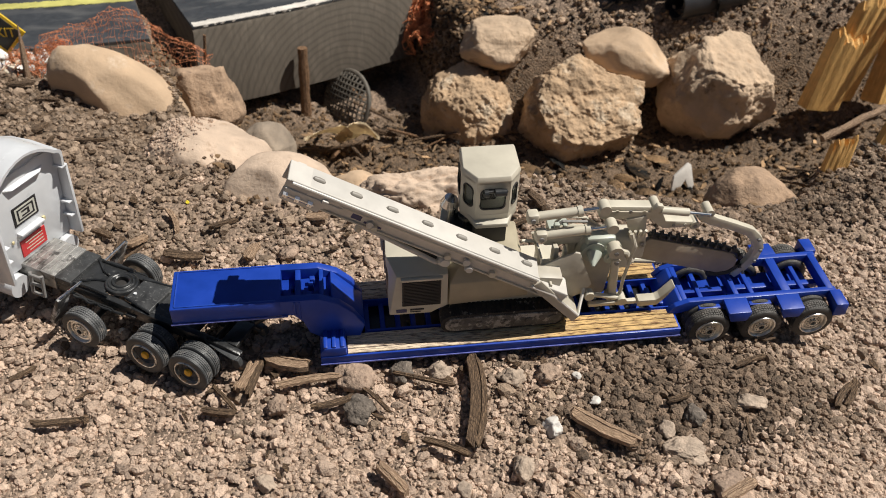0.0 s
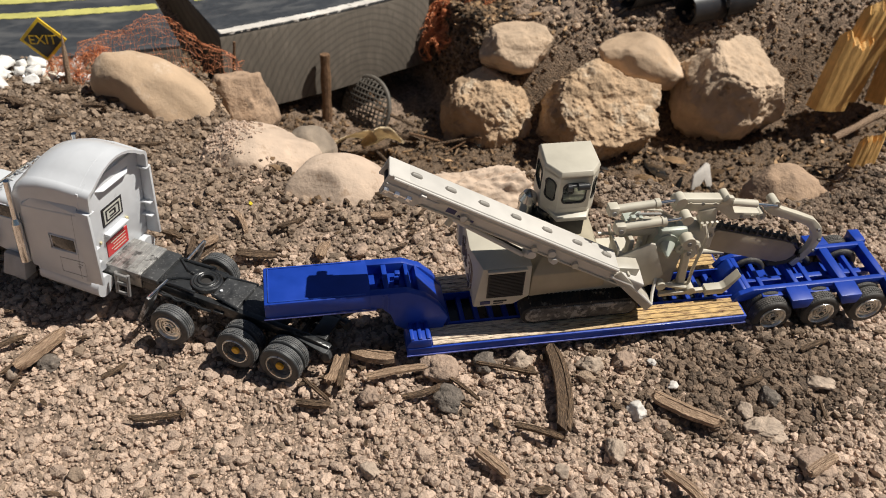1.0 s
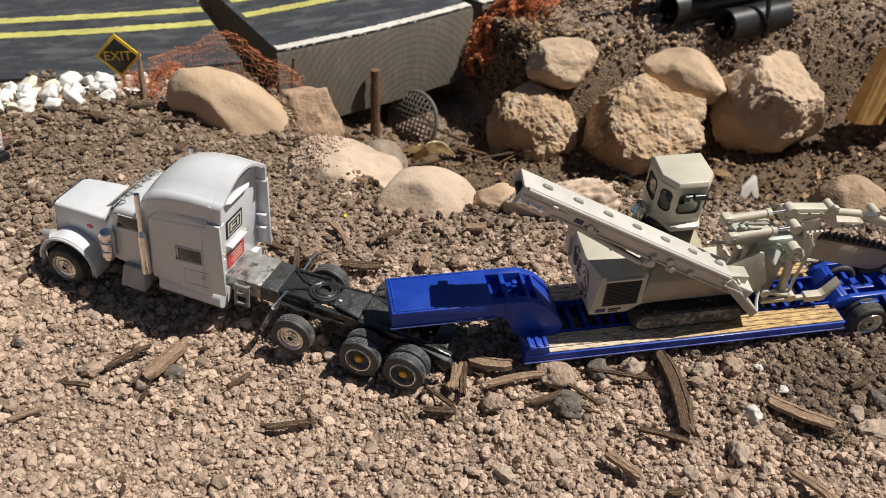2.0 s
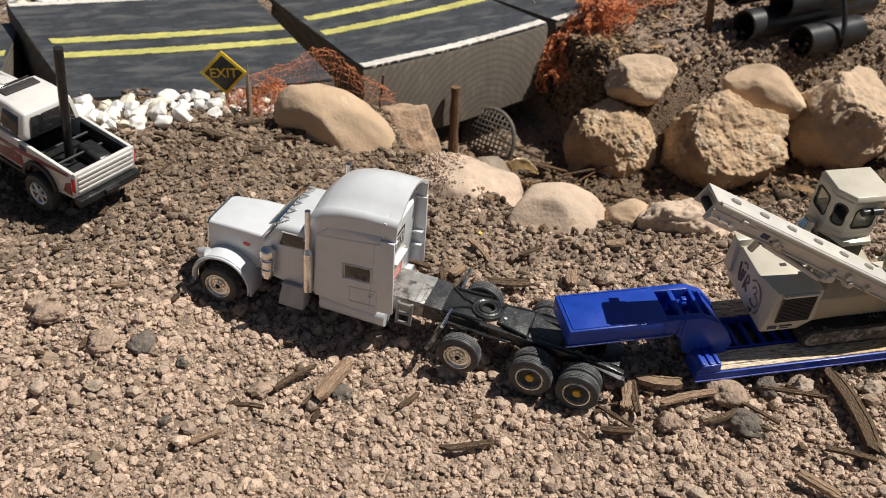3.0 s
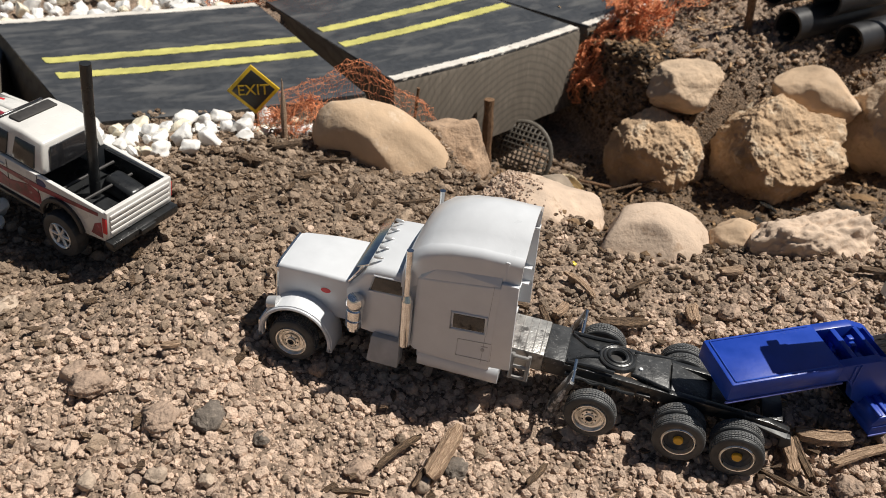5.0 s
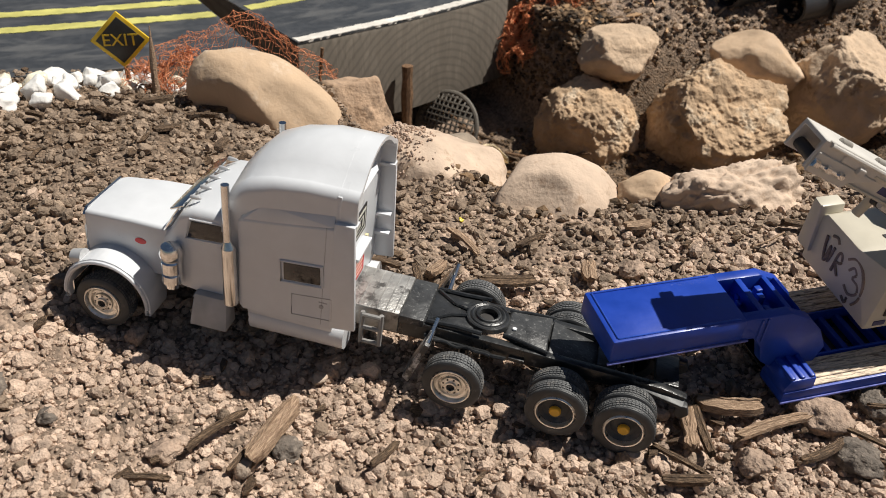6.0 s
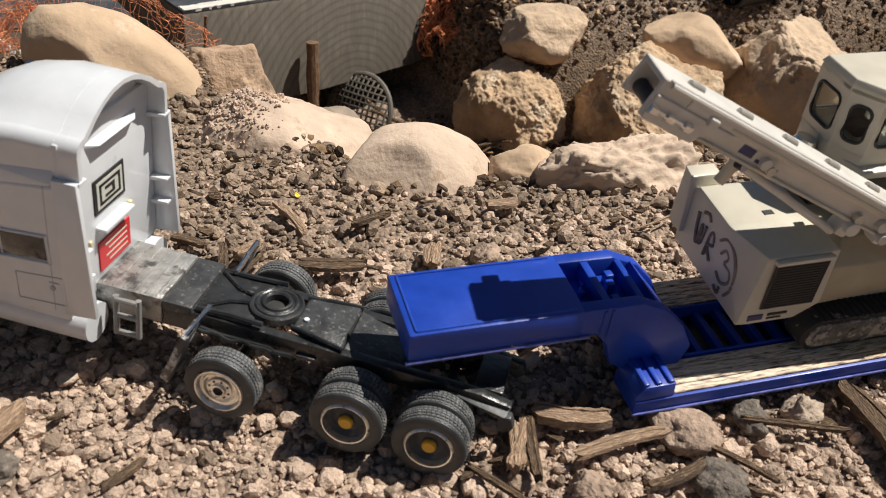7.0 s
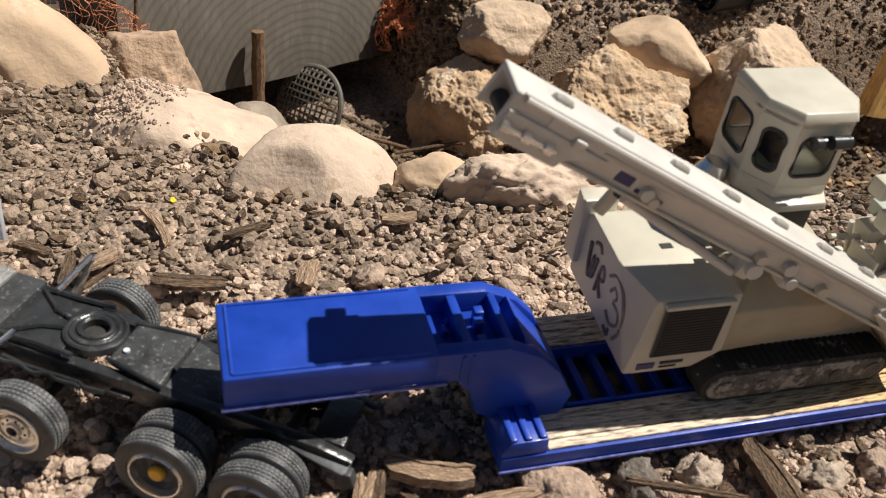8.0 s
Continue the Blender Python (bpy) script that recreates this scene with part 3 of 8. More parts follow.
def cut(x, y):
    return -6.5 < land(x, y) < -1.0


# the dark ditch soil colour here also carries the shadow on this slope
scatter("bank_crumbs", 5200, (0.07, 0.24), (2.5, 10, 44, 56), cut, DARK_SOIL, "brown crumbling soil on the ditch's steep side, darkened for its shadow", "soil", 1, 10)

# ---- rocks and stones ----


def rock_mesh(name, size, seed, material, cuts=7, rough=0.10, pits=0.0, level=5, bite=0.72, faces=()):
    """A stone: a ball cut flat by some planes, then broken up by noise of several sizes.
    faces: broken faces (right, up, forward, distance), seen along a line that slopes down into the ditch."""
    rs = random.Random(seed)
    bm = bmesh.new()
    bmesh.ops.create_icosphere(bm, subdivisions=level, radius=1)
    planes = []
    for _ in range(cuts):
        d = Vector((rs.uniform(-1, 1), rs.uniform(-1, 1), rs.uniform(-1, 1))).normalized()
        planes.append((d, rs.uniform(bite, 0.95)))
    for u, w, c, h in faces:
        planes.append((Vector((u, 0.6 * w - 0.8 * c, 0.8 * w + 0.6 * c)).normalized(), h))
    off = Vector((seed * 3.7, seed * 1.3, 0))
    for v in bm.verts:
        p = v.co.copy()
        for d, h in planes:
            over = p.dot(d) - h
            if over > 0:
                p -= d * over * 0.93
        n = p.normalized()
        p += n * rough * noise.fractal(p * 1.7 + off, 1.0, 2.0, 6)
        if pits:
            crust = smooth01(0.9 + 0.9 * noise.noise(p * 1.6 + off * 2))
            p += n * pits * crust * 1.5 * (noise.turbulence(p * 4.2 + off, 5, True, noise_basis="PERLIN_ORIGINAL", amplitude_scale=0.62, frequency_scale=2.1) - 0.75)
            hole = noise.noise(p * 8 + off) - 0.22
            p -= n * pits * crust * max(0.0, hole) * 1.1
        v.co = Vector((p.x * size[0], p.y * size[1], p.z * size[2]))
    return finish(bm, name, material, 3.0)


def rock(name, x, y, z, size, seed, material, label, rot=(0, 0, 0), category="rock", group="", **k):
    return solid(name, rock_mesh(name, size, seed, material, **k), material, at(x, y, z, *rot), label, category, group)


G = "rocks round the ditch"
rock("round_rock", 7.7, 47.0, -7.0, (2.95, 2.6, 3.15), 2, ROCK_YELLOW, "rounded ochre rock with a crumbly pitted face", pits=0.05, level=7, cuts=6, bite=0.72, rough=0.09, group=G)
rock("pitted_rock", 14.0, 44.6, -5.8, (4.0, 3.3, 3.85), 6, ROCK_YELLOW, "large angular ochre rock, rough and pitted", pits=0.05, level=7, cuts=3, rough=0.09, bite=0.8, group=G, faces=((0.05, 0.15, 1, 0.6), (-1, 0.2, 0.1, 0.78), (-0.45, 0.9, 0.1, 0.78), (0.5, 0.87, 0.15, 0.7), (1, -0.15, 0.1, 0.8), (0.3, -0.95, 0.1, 0.74), (-0.9, -0.4, 0.1, 0.8)))
rock("oval_rock", 16.9, 46.0, -3.2, (2.75, 1.8, 1.55), 9, ROCK_SMOOTH, "smooth oval tan rock lying on others", (0, 18, -12), cuts=7, rough=0.06, bite=0.7, group=G)
rock("pale_rock", 22.1, 44.4, -4.8, (3.75, 3.0, 3.95), 12, ROCK, "big pale pinkish rock with a chipped corner", pits=0.05, level=6, cuts=2, rough=0.08, bite=0.85, group=G, faces=((0.3, 0.5, 0.75, 0.52), (-0.3, -0.5, 0.8, 0.66), (-0.75, 0.35, 0.6, 0.7), (-1, 0.15, 0.1, 0.8), (-0.35, 0.94, 0, 0.78), (1, 0.25, 0.1, 0.74), (0.25, -0.97, 0.1, 0.72), (-0.7, -0.7, 0.1, 0.78), (0.5, -0.5, 0.7, 0.68)))
rock("upper_rock", 9.6, 48.0, -2.65, (2.45, 1.8, 1.6), 15, ROCK, "tan rock half set in the bank", cuts=3, rough=0.09, pits=0.03, bite=0.8, group=G, faces=((0.25, -0.05, 0.95, 0.62), (0, 0.85, 0.55, 0.62), (-0.9, 0.3, 0.2, 0.75), (0.8, -0.5, 0.2, 0.75)))
rock("long_rock", -9.7, 37.4, -0.05, (3.6, 1.95, 2.2), 21, ROCK_SMOOTH, "long smooth tan stone with a shaded undercut", (0, 43, -12), cuts=4, rough=0.05, bite=0.74, group=G, faces=((-0.3, -0.8, 0.6, 0.72),))
rock("brown_rock", -6.2, 39.8, -1.1, (1.75, 1.6, 2.1), 23, ROCK_BROWN, "small brown rock beside the painted timber", cuts=5, rough=0.08, pits=0.02, bite=0.76, group=G, faces=((0, 0.05, 1, 0.7), (1, 0.3, 0.2, 0.7), (0, 0.9, 0.4, 0.7)))
low_stone = rock("low_stone", -5.4, 31.7, 0.3, (2.5, 2.1, 1.6), 27, ROCK_PINK, "low pinkish stone half covered with soil", (0, 8, 0), cuts=8, rough=0.1, bite=0.66, group=G)
rock("flat_stone", -2.5, 28.3, 0.12, (2.3, 1.75, 1.98), 31, ROCK_PINK, "smooth cream stone set in the bank's edge", (0, 0, 4), cuts=6, rough=0.04, bite=0.74, group=G)
rock("edge_stone", 2.95, 27.0, 0.15, (3.2, 1.6, 2.15), 33, ROCK_PINK, "flat rough pinkish stone on the bank's edge", (0, -3, 6), pits=0.08, level=6, cuts=10, rough=0.12, bite=0.6, group=G)
rock("small_stone", 0.3, 27.7, 0.8, (1.0, 0.8, 0.8), 36, ROCK_SMOOTH, "small tan stone wedged between larger ones", cuts=5, group=G)
rock("grey_stone", -3.3, 35.0, -1.5, (1.3, 1.3, 1.3), 38, GREY_STONE, "greyish smooth stone in the ditch's shade", (0, 20, 0), cuts=5, rough=0.06, group=G)
rock("brown_stone", 16.4, 28.0, -1.75, (2.05, 1.6, 1.85), 41, ROCK_BROWN, "pinkish brown stone sunk in the bank", (0, 10, 0), cuts=8, bite=0.6, group=G)


def sprinkle(stone, count, reach, seed):
    """Crumbs of soil lying on a stone, thickest towards its left and rear."""
    rs, bm = random.Random(seed), bmesh.new()
    inv, m = stone.matrix_world.inverted(), stone.matrix_world
    for _ in range(count):
        x, y = rs.gauss(reach[0], reach[2]), rs.gauss(reach[1], reach[3])
        hit, p, n, _ = stone.ray_cast(inv @ Vector((x * CM, y * CM, 0.05)), inv.to_3x3() @ Vector((0, 0, -1)))
        if not hit:
            continue
        w, r = m @ p, rs.uniform(0.025, 0.07) if rs.random() < 0.9 else rs.uniform(0.07, 0.13)
        t = pose(w.x / CM, w.y / CM, w.z / CM + 0.3 * r, rs.uniform(0, 360), rs.uniform(0, 360), rs.uniform(0, 360)) @ Matrix.Diagonal((r, r * rs.uniform(0.6, 1), r * rs.uniform(0.5, 0.9), 1))
        bmesh.ops.create_icosphere(bm, subdivisions=1, radius=1, matrix=t)
    tagged(new("stone_crumbs", finish(bm, "stone_crumbs", GRAVEL)), "tan crumbs of soil lying on a low stone", "gravel", kind="stuff")


bpy.context.view_layer.update()
sprinkle(low_stone, 800, (-6.7, 31.9, 0.6, 0.9), 4)

# ---- painted timber blocks that make a toy road ----


def block_thing(place, length, width, height, label, seed, stripes, edge, skew=0.0, slant=0.0):
    """A timber block with a black painted top; stripes: (u0, u1, v) along the block; edge: v of the white line."""
    rs = random.Random(seed)
    t = thing("road_block", place, label, "road block", "blocks of the toy road", "")
    bm = bmesh.new()
    nu = 48
    ring = []
    for k in range(nu + 1):
        x = length * k / nu
        bow = 0.35 * math.sin(math.pi * k / nu)
        wob = 0.1 * noise.noise(Vector((x * 0.4, seed, 0)))
        ring.append([bm.verts.new((x - (skew * (1 - k / nu) + slant * k / nu) * max(0, y) / width, y, z)) for y, z in ((-bow + wob, -height), (-bow + wob * 0.5, -0.25), (0.12 - bow, -0.02), (width * 0.5, 0.05), (width - 0.1, 0), (width, -0.25), (width, -height))])
    for a, b in zip(ring, ring[1:]):
        for i in range(7):
            j = (i + 1) % 7
            bm.faces.new((a[i], a[j], b[j], b[i]))
    bm.faces.new(ring[0])
    bm.faces.new(ring[-1][::-1])
    part("timber", bm, TIMBER, t, "grey weathered timber with saw marks")

    def strip(name, u0, u1, v0, v1, material, lift, edge_wobble):
        b = bmesh.new()
        n = max(6, int((u1 - u0) * 5))
        rows = []
        for k in range(n + 1):
            x = u0 + (u1 - u0) * k / n
            bow = 0.35 * math.sin(math.pi * x / length)
            rows.append([b.verts.new((x - (skew * (1 - k / n) + slant * k / n) * v / width, v - bow * (1 - v / width) + rs.uniform(-edge_wobble, edge_wobble), z)) for v, z in ((v0, lift - 0.12), (v0, lift), (v1, lift), (v1, lift - 0.12))])
        for p, q in zip(rows, rows[1:]):
            for i in range(3):
                b.faces.new((p[i], p[i + 1], q[i + 1], q[i]))
        b.faces.new(rows[0])
        b.faces.new(rows[-1][::-1])
        part(name, b, material, t)

    strip("road_surface", 0.03, length - 0.03, 0.08, width - 0.12, ASPHALT, 0.08, 0.0)
    for u0, u1, v in stripes:
        strip("yellow_line", u0, u1, v, v + 0.78, YELLOW_PAINT, 0.11, 0.07)
    if edge is not None:
        strip("white_line", 0.1, length - 0.1, edge, edge + 0.6, WHITE_PAINT, 0.11, 0.06)
    return t


block_thing(at(-7.55, 46.9, -0.55, 0, 1.5, 27), 14.2, 15.5, 4.8, "timber block painted as asphalt with yellow lines and white edge", 3, ((0.3, 13.9, 5.6), (0.4, 13.9, 8.35)), 0.1, -2.0)
block_thing(at(-22.2, 43.2, 0.35, 0, 1.6, 5.5), 12.9, 15.2, 4.0, "long timber block painted black with double yellow lines", 5, ((0.9, 12.8, 5.5), (0.9, 12.8, 7.75)), 14.4, 4.4, 2.7)
block_thing(at(-35.6, 43.6, -0.6, 0, 0, 3), 9.0, 13.5, 4.0, "timber block painted black with yellow lines at the road's end", 7, ((0.5, 8.8, 5.2), (0.5, 8.8, 7.9)), None)
block_thing(at(5.9, 54.0, -1.1, 0, 0, 31), 15.0, 14.0, 6.0, "far timber block painted as asphalt with white edge line", 9, (), 0.1)

# ---- exit sign on its stick ----
sign = thing("exit_sign", at(-14.7, 39.7, 2.75, 0, 0, -8), "small black diamond sign with yellow border reading EXIT", "sign")


def diamond(h, d):
    return prism([(-h, 0), (0, -h), (h, 0), (0, h)], -d, d, 0.02)


part("border", diamond(1.05, 0.05), SIGN_YELLOW, sign, "yellow diamond border")
part("face", moved(diamond(0.86, 0.05), mv(0, -0.02, 0)), SIGN_BLACK, sign, "black sign face")
txt = bpy.data.curves.new("lettering", "FONT")
txt.body, txt.align_x, txt.align_y, txt.size, txt.extrude = "EXIT", "CENTER", "CENTER", 0.62 * CM, 0.012 * CM
tmp = new("tmp", txt)
let = bpy.data.meshes.new_from_object(tmp)
bpy.data.objects.remove(tmp)
let.materials.clear()
let.materials.append(SIGN_YELLOW)
part("lettering", let, SIGN_YELLOW, sign, "yellow letters EXIT", at(0, -0.085, 0, 90, 0, 0))
part("post", rod((0.0, 0.12, -3.0), (0, 0.12, 0.6), 0.09, 0.09, 8), STICK_WOOD, sign)


def stick(name, p, q, r, label, material=STICK_WOOD, point=0.0):
    """point: how far the last two stretches taper off, 0 to 1."""
    p, q = Vector(p), Vector(q)
    pts = [p.lerp(q, k / 6) + Vector((noise.noise(Vector((k, p.x, 1))), noise.noise(Vector((k, p.x, 5))), 0)) * r * 0.35 for k in range(7)]
    bm = path_tube([v - p for v in pts], [r * (1 + 0.12 * math.sin(k * 2.1)) * (1 - point * max(0, k - 3) / 3) for k in range(7)], 10)
    return solid(name, bm, material, at(*p), label, "stick")


stick("pointed_stick", (-13.75, 38.3, 0.8), (-13.6, 38.7, 3.5), 0.13, "thin pointed wooden stick standing in netting", PALE_CHIP, 0.85)
stick("upright_stick", (-2.0, 48.6, -7.2), (-1.85, 48.8, -2.8), 0.3, "short brown stick standing before the timber block")
stick("tall_stick", (15.7, 52.3, -2.6), (15.4, 52.0, 3.4), 0.26, "reddish brown stick standing in the far bank")
stick("twig_upright", (-7.0, 45.0, -2.4), (-6.7, 45.0, -0.1), 0.08, "thin dark twig leaning on timber")

# ---- black pipes strapped in a stack ----
for x, y, z, l in ((20.5, 49.0, -1.35, 4.9), (17.2, 50.5, -0.7, 7.6), (19.4, 50.4, 0.75, 6.4), (22.0, 52.1, -0.6, 6.4), (16.8, 52.1, 1.1, 7.6)):
    p = thing("pipe", at(x, y, z, 0, 0, 17), "black plastic pipe lying in a strapped stack", "pipe", "stack of black pipes")
    b = lathe([(0.86, 0.0), (1.0, 0.0), (1.0, l), (0.86, l), (0.86, 0.0)], 28, 0.0, False)
    part("tube", moved(b, mv(0, 0, 0, 0, 0, -90)), PIPE_BLACK, p)
solid("strap", path_tube([(23.2, 48.8, -2.2), (23.1, 48.6, -0.9), (23.1, 49.0, 0.3), (23.0, 49.6, 1.6), (23.0, 51.0, 2.1)], 0.16, 6), PIPE_BLACK, at(), "grey strap tied round the black pipes", "strap")

# ---- split orange wood ----


def shard(name, x, y, z, w, d, h, lean, label, seed, torn=0.12):
    """A split billet: broad flat faces, a slight twist, torn fibres of uneven height along its top."""
    rs = random.Random(seed)
    bm = bmesh.new()
    n = 22
    rows, tall, skew = [], 0.92, rs.uniform(-0.12, 0.12)
    for k in range(n):
        u = k / (n - 1) - 0.5
        tall = min(1.0, max(0.84, tall + rs.uniform(-0.045, 0.045)))
        top = h * (tall + skew * u) - torn * rs.random() * w * (1 if k % 2 else 0.25)
        thin = d * (1 - 0.55 * abs(u))
        dent = 0.03 * d * math.sin(k * 1.3 + seed)
        rows.append([bm.verts.new((u * w, -thin / 2, 0)), bm.verts.new((u * w, -thin / 2 + dent, top * 0.5)), bm.verts.new((u * w * 0.97, -thin / 2 + dent, top * 0.93)), bm.verts.new((u * w * 0.96 + rs.uniform(-0.02, 0.02), -thin * 0.2, top)), bm.verts.new((u * w * 0.96, thin * 0.3, top * 0.93)), bm.verts.new((u * w, thin / 2, 0))])
    for a, b in zip(rows, rows[1:]):
        for i in range(6):
            j = (i + 1) % 6
            bm.faces.new((a[i], a[j], b[j], b[i]))
    bm.faces.new(rows[0])
    bm.faces.new(rows[-1][::-1])
    return solid(name, bm, ORANGE_WOOD, at(x, y, z, *lean), label, "wood")


WG = "split wood pieces"
for (x, y, z, w, d, h, lean, s) in ((27.7, 42.9, -5.6, 2.5, 1.1, 4.9, (0, 12, 14), 1), (28.9, 43.8, -5.5, 2.6, 1.0, 6.7, (4, 11, 10), 2), (31.3, 43.2, -5.6, 1.3, 1.5, 7.0, (-3, 15, 38), 3), (33.2, 44.6, -5.6, 2.0, 1.4, 6.9, (0, 10, 20), 4)):
    tagged(shard("split_wood", x, y, z, w, d, h, lean, "upright piece of orange split wood", s, 0.2), group=WG)
tagged(shard("wood_stump", 20.0, 28.8, ground_z(20.0, 28.8) - 0.95, 1.15, 0.4, 2.5, (0, 6, 8), "short orange wood splinter stuck in the soil", 5, 0.5), group=WG)
tagged(shard("wood_stump", 23.4, 30.6, ground_z(23.4, 30.6) - 0.5, 1.3, 0.5, 2.9, (0, 14, 8), "short orange wood splinter stuck in the soil", 6, 0.3), group=WG)

# ---- netting, basket, leaves ----


def net(name, surface, nu, nv, material, label, r=0.024):
    """A crumpled net: strands between the knots of a bent sheet; surface(u, v) gives a point."""
    rs = random.Random(nu * 31 + nv)
    bm = bmesh.new()
    knots = [[Vector(surface(i / nu, j / nv)) + Vector((rs.gauss(0, 0.05), rs.gauss(0, 0.05), rs.gauss(0, 0.05))) for j in range(nv + 1)] for i in range(nu + 1)]

    def strand(p, q):
        d = (q - p)
        if d.length < 1e-4:
            return
        a = d.orthogonal().normalized() * r
        b = d.cross(a).normalized() * r
        va = [bm.verts.new(p + o) for o in (a, -0.5 * a + 0.87 * b, -0.5 * a - 0.87 * b)]
        vb = [bm.verts.new(q + o) for o in (a, -0.5 * a + 0.87 * b, -0.5 * a - 0.87 * b)]
        for k in range(3):
            bm.faces.new((va[k], va[(k + 1) % 3], vb[(k + 1) % 3], vb[k]))

    for i in range(nu + 1):
        for j in range(nv + 1):
            if i < nu and rs.random() > 0.06:
                strand(knots[i][j], knots[i + 1][j])
            if j < nv and rs.random() > 0.06:
                strand(knots[i][j], knots[i][j + 1])
    return solid(name, bm, material, at(), label, "netting", "orange netting round the ditch")


def drape(a, b, height, depth, seed, fold=0.5):
    a, b = Vector(a), Vector(b)

    def s(u, v):
        p = a.lerp(b, u)
        h = height * (0.7 + 0.5 * noise.noise(Vector((u * 3, seed, 0)))) * math.sin(math.pi * min(1, 0.12 + u * 0.9)) ** 0.5
        p = p + Vector((0, depth * v, h * math.sin(v * math.pi * 0.8)))
        q = Vector((u * 9, v * 7, seed))
        return p + Vector((noise.noise(q), noise.noise(q + Vector((9, 0, 0))), noise.noise(q + Vector((0, 9, 0))))) * fold
    return s


net("orange_net", drape((-14.6, 38.2, 0.5), (-12.0, 39.0, 1.4), 1.5, 1.4, 1, 0.7), 30, 20, NET, "tangled orange plastic netting on white pebbles", 0.010)
net("orange_net", drape((-13.6, 40.2, 0.6), (-6.4, 42.6, -0.8), 3.1, 1.5, 2, 0.2), 44, 13, NET_RED, "sheet of orange netting arched behind a stone", 0.008)
net("orange_net", drape((4.4, 52.2, -5.0), (9.2, 52.6, 0.6), 2.0, 1.8, 3, 1.0), 60, 32, NET, "crumpled orange netting hanging beside the timber", 0.024)
net("orange_net", drape((5.4, 51.2, -4.4), (10.4, 52.4, -0.4), 2.0, 1.6, 8, 1.1), 56, 30, NET, "bunched orange netting on the ditch's steep side", 0.018)
net("orange_net", drape((7.6, 52.8, -0.8), (20.5, 58.6, -0.6), 2.0, 3.3, 4, 0.9), 72, 28, NET, "strip of orange netting along the road's edge", 0.024)
net("orange_net", drape((-16, 60.5, -0.5), (-8, 62.5, -0.4), 1.6, 2.0, 6, 0.7), 46, 16, NET, "orange netting behind the road blocks")
net("orange_net", drape((31.0, 42.0, -2.0), (33.0, 42.6, 2.8), 1.2, 1.0, 7, 0.6), 26, 14, NET, "orange netting wrapped round split wood")

bk = thing("mesh_basket", at(0.5, 49.6, -6.9, 66, 0, -52), "round grey plastic mesh cover lying in the ditch", "basket")
ring = path_tube([(1.95 * math.cos(k * math.pi / 20), 1.95 * math.sin(k * math.pi / 20), 0) for k in range(41)], 0.14, 8)
part("rim", ring, BASKET, bk)
for k in range(-6, 7):
    w = math.sqrt(1.9 ** 2 - (k * 0.29) ** 2)
    dome = [(w * math.cos(a), 0.55 * math.sin(a) * w / 1.9) for a in [math.pi * i / 10 for i in range(11)]]
    part("bar", path_tube([(x, k * 0.29, z) for x, z in dome], 0.055, 5), BASKET, bk)
    part("bar", path_tube([(k * 0.29, x, z) for x, z in dome], 0.055, 5), BASKET, bk)


def leaf(name, x, y, z, l, w, rot, material, label, seed, curl=0.5):
    bm = bmesh.new()
    rs = random.Random(seed)
    n, mrow = 8, []
    for i in range(n + 1):
        u = i / n
        ww = w * math.sin(math.pi * (0.04 + 0.92 * u)) ** 0.7
        mrow.append([bm.verts.new(((u - 0.5) * l, k * ww / 2 * rs.uniform(0.9, 1.1), curl * (u * (1 - u) * 2 * (1 - 0.6 * k * k)) + 0.2 * curl * rs.uniform(-0.5, 0.5))) for k in (-1, -0.5, 0, 0.5, 1)])
    for a, b in zip(mrow, mrow[1:]):
        for k in range(4):
            bm.faces.new((a[k], a[k + 1], b[k + 1], b[k]))
    bmesh.ops.solidify(bm, geom=list(bm.faces), thickness=0.03)
    return solid(name, bm, material, at(x, y, z, *rot), label, "leaf", "dry leaves in the ditch")



def curled_leaf(x, y, z, l, w, roll, rot, label, seed):
    """A dry leaf rolled up along its rib."""
    bm = bmesh.new()
    nu, nv, grid = 22, 13, []
    for i in range(nu + 1):
        u = i / nu
        half = w * math.sin(math.pi * (0.05 + 0.9 * u)) ** 0.6 / 2
        turn = roll * (0.6 + 0.5 * math.sin(u * 4 + seed))
        rad = half / (math.radians(turn) / 2)
        row = []
        for j in range(nv + 1):
            a = math.radians(turn) * (j / nv - 0.5)
            crinkle = 0.07 * noise.noise(Vector((u * 6, j * 0.6, seed)))
            row.append(bm.verts.new(((u - 0.5) * l, rad * math.sin(a) + crinkle, rad * (1 - math.cos(a)) + 0.5 * math.sin(u * 3.0) + crinkle)))
        grid.append(row)
    for a, b in zip(grid, grid[1:]):
        for j in range(nv):
            bm.faces.new((a[j], a[j + 1], b[j + 1], b[j]))
    bmesh.ops.solidify(bm, geom=list(bm.faces), thickness=0.03)
    return solid("curled_leaf", finish(bm, "curled_leaf", LEAF_CREAM, 1.4), LEAF_CREAM, at(x, y, z, *rot), label, "leaf", "dry leaves in the ditch")


curled_leaf(-0.7, 44.0, -6.3, 2.8, 2.3, 120, (-35, 14, 24), "curled cream dry leaf in the ditch", 3)
curled_leaf(0.9, 44.2, -6.6, 2.5, 2.1, 130, (-45, -8, -20), "curled cream dry leaf in the ditch", 4)
RR = random.Random(17)
for k in range(9):
    x, y = RR.uniform(1.8, 5.5), RR.uniform(34.5, 39.5)
    leaf("dry_leaf", x, y, ground_z(x, y) + 0.5, RR.uniform(1.2, 2.4), RR.uniform(0.5, 1.0), (RR.uniform(-60, 60), RR.uniform(-70, 20), RR.uniform(0, 360)), LEAF_RED, "reddish brown curled leaf in the ditch", 90 + k, RR.uniform(0.4, 0.9))
LR = random.Random(8)
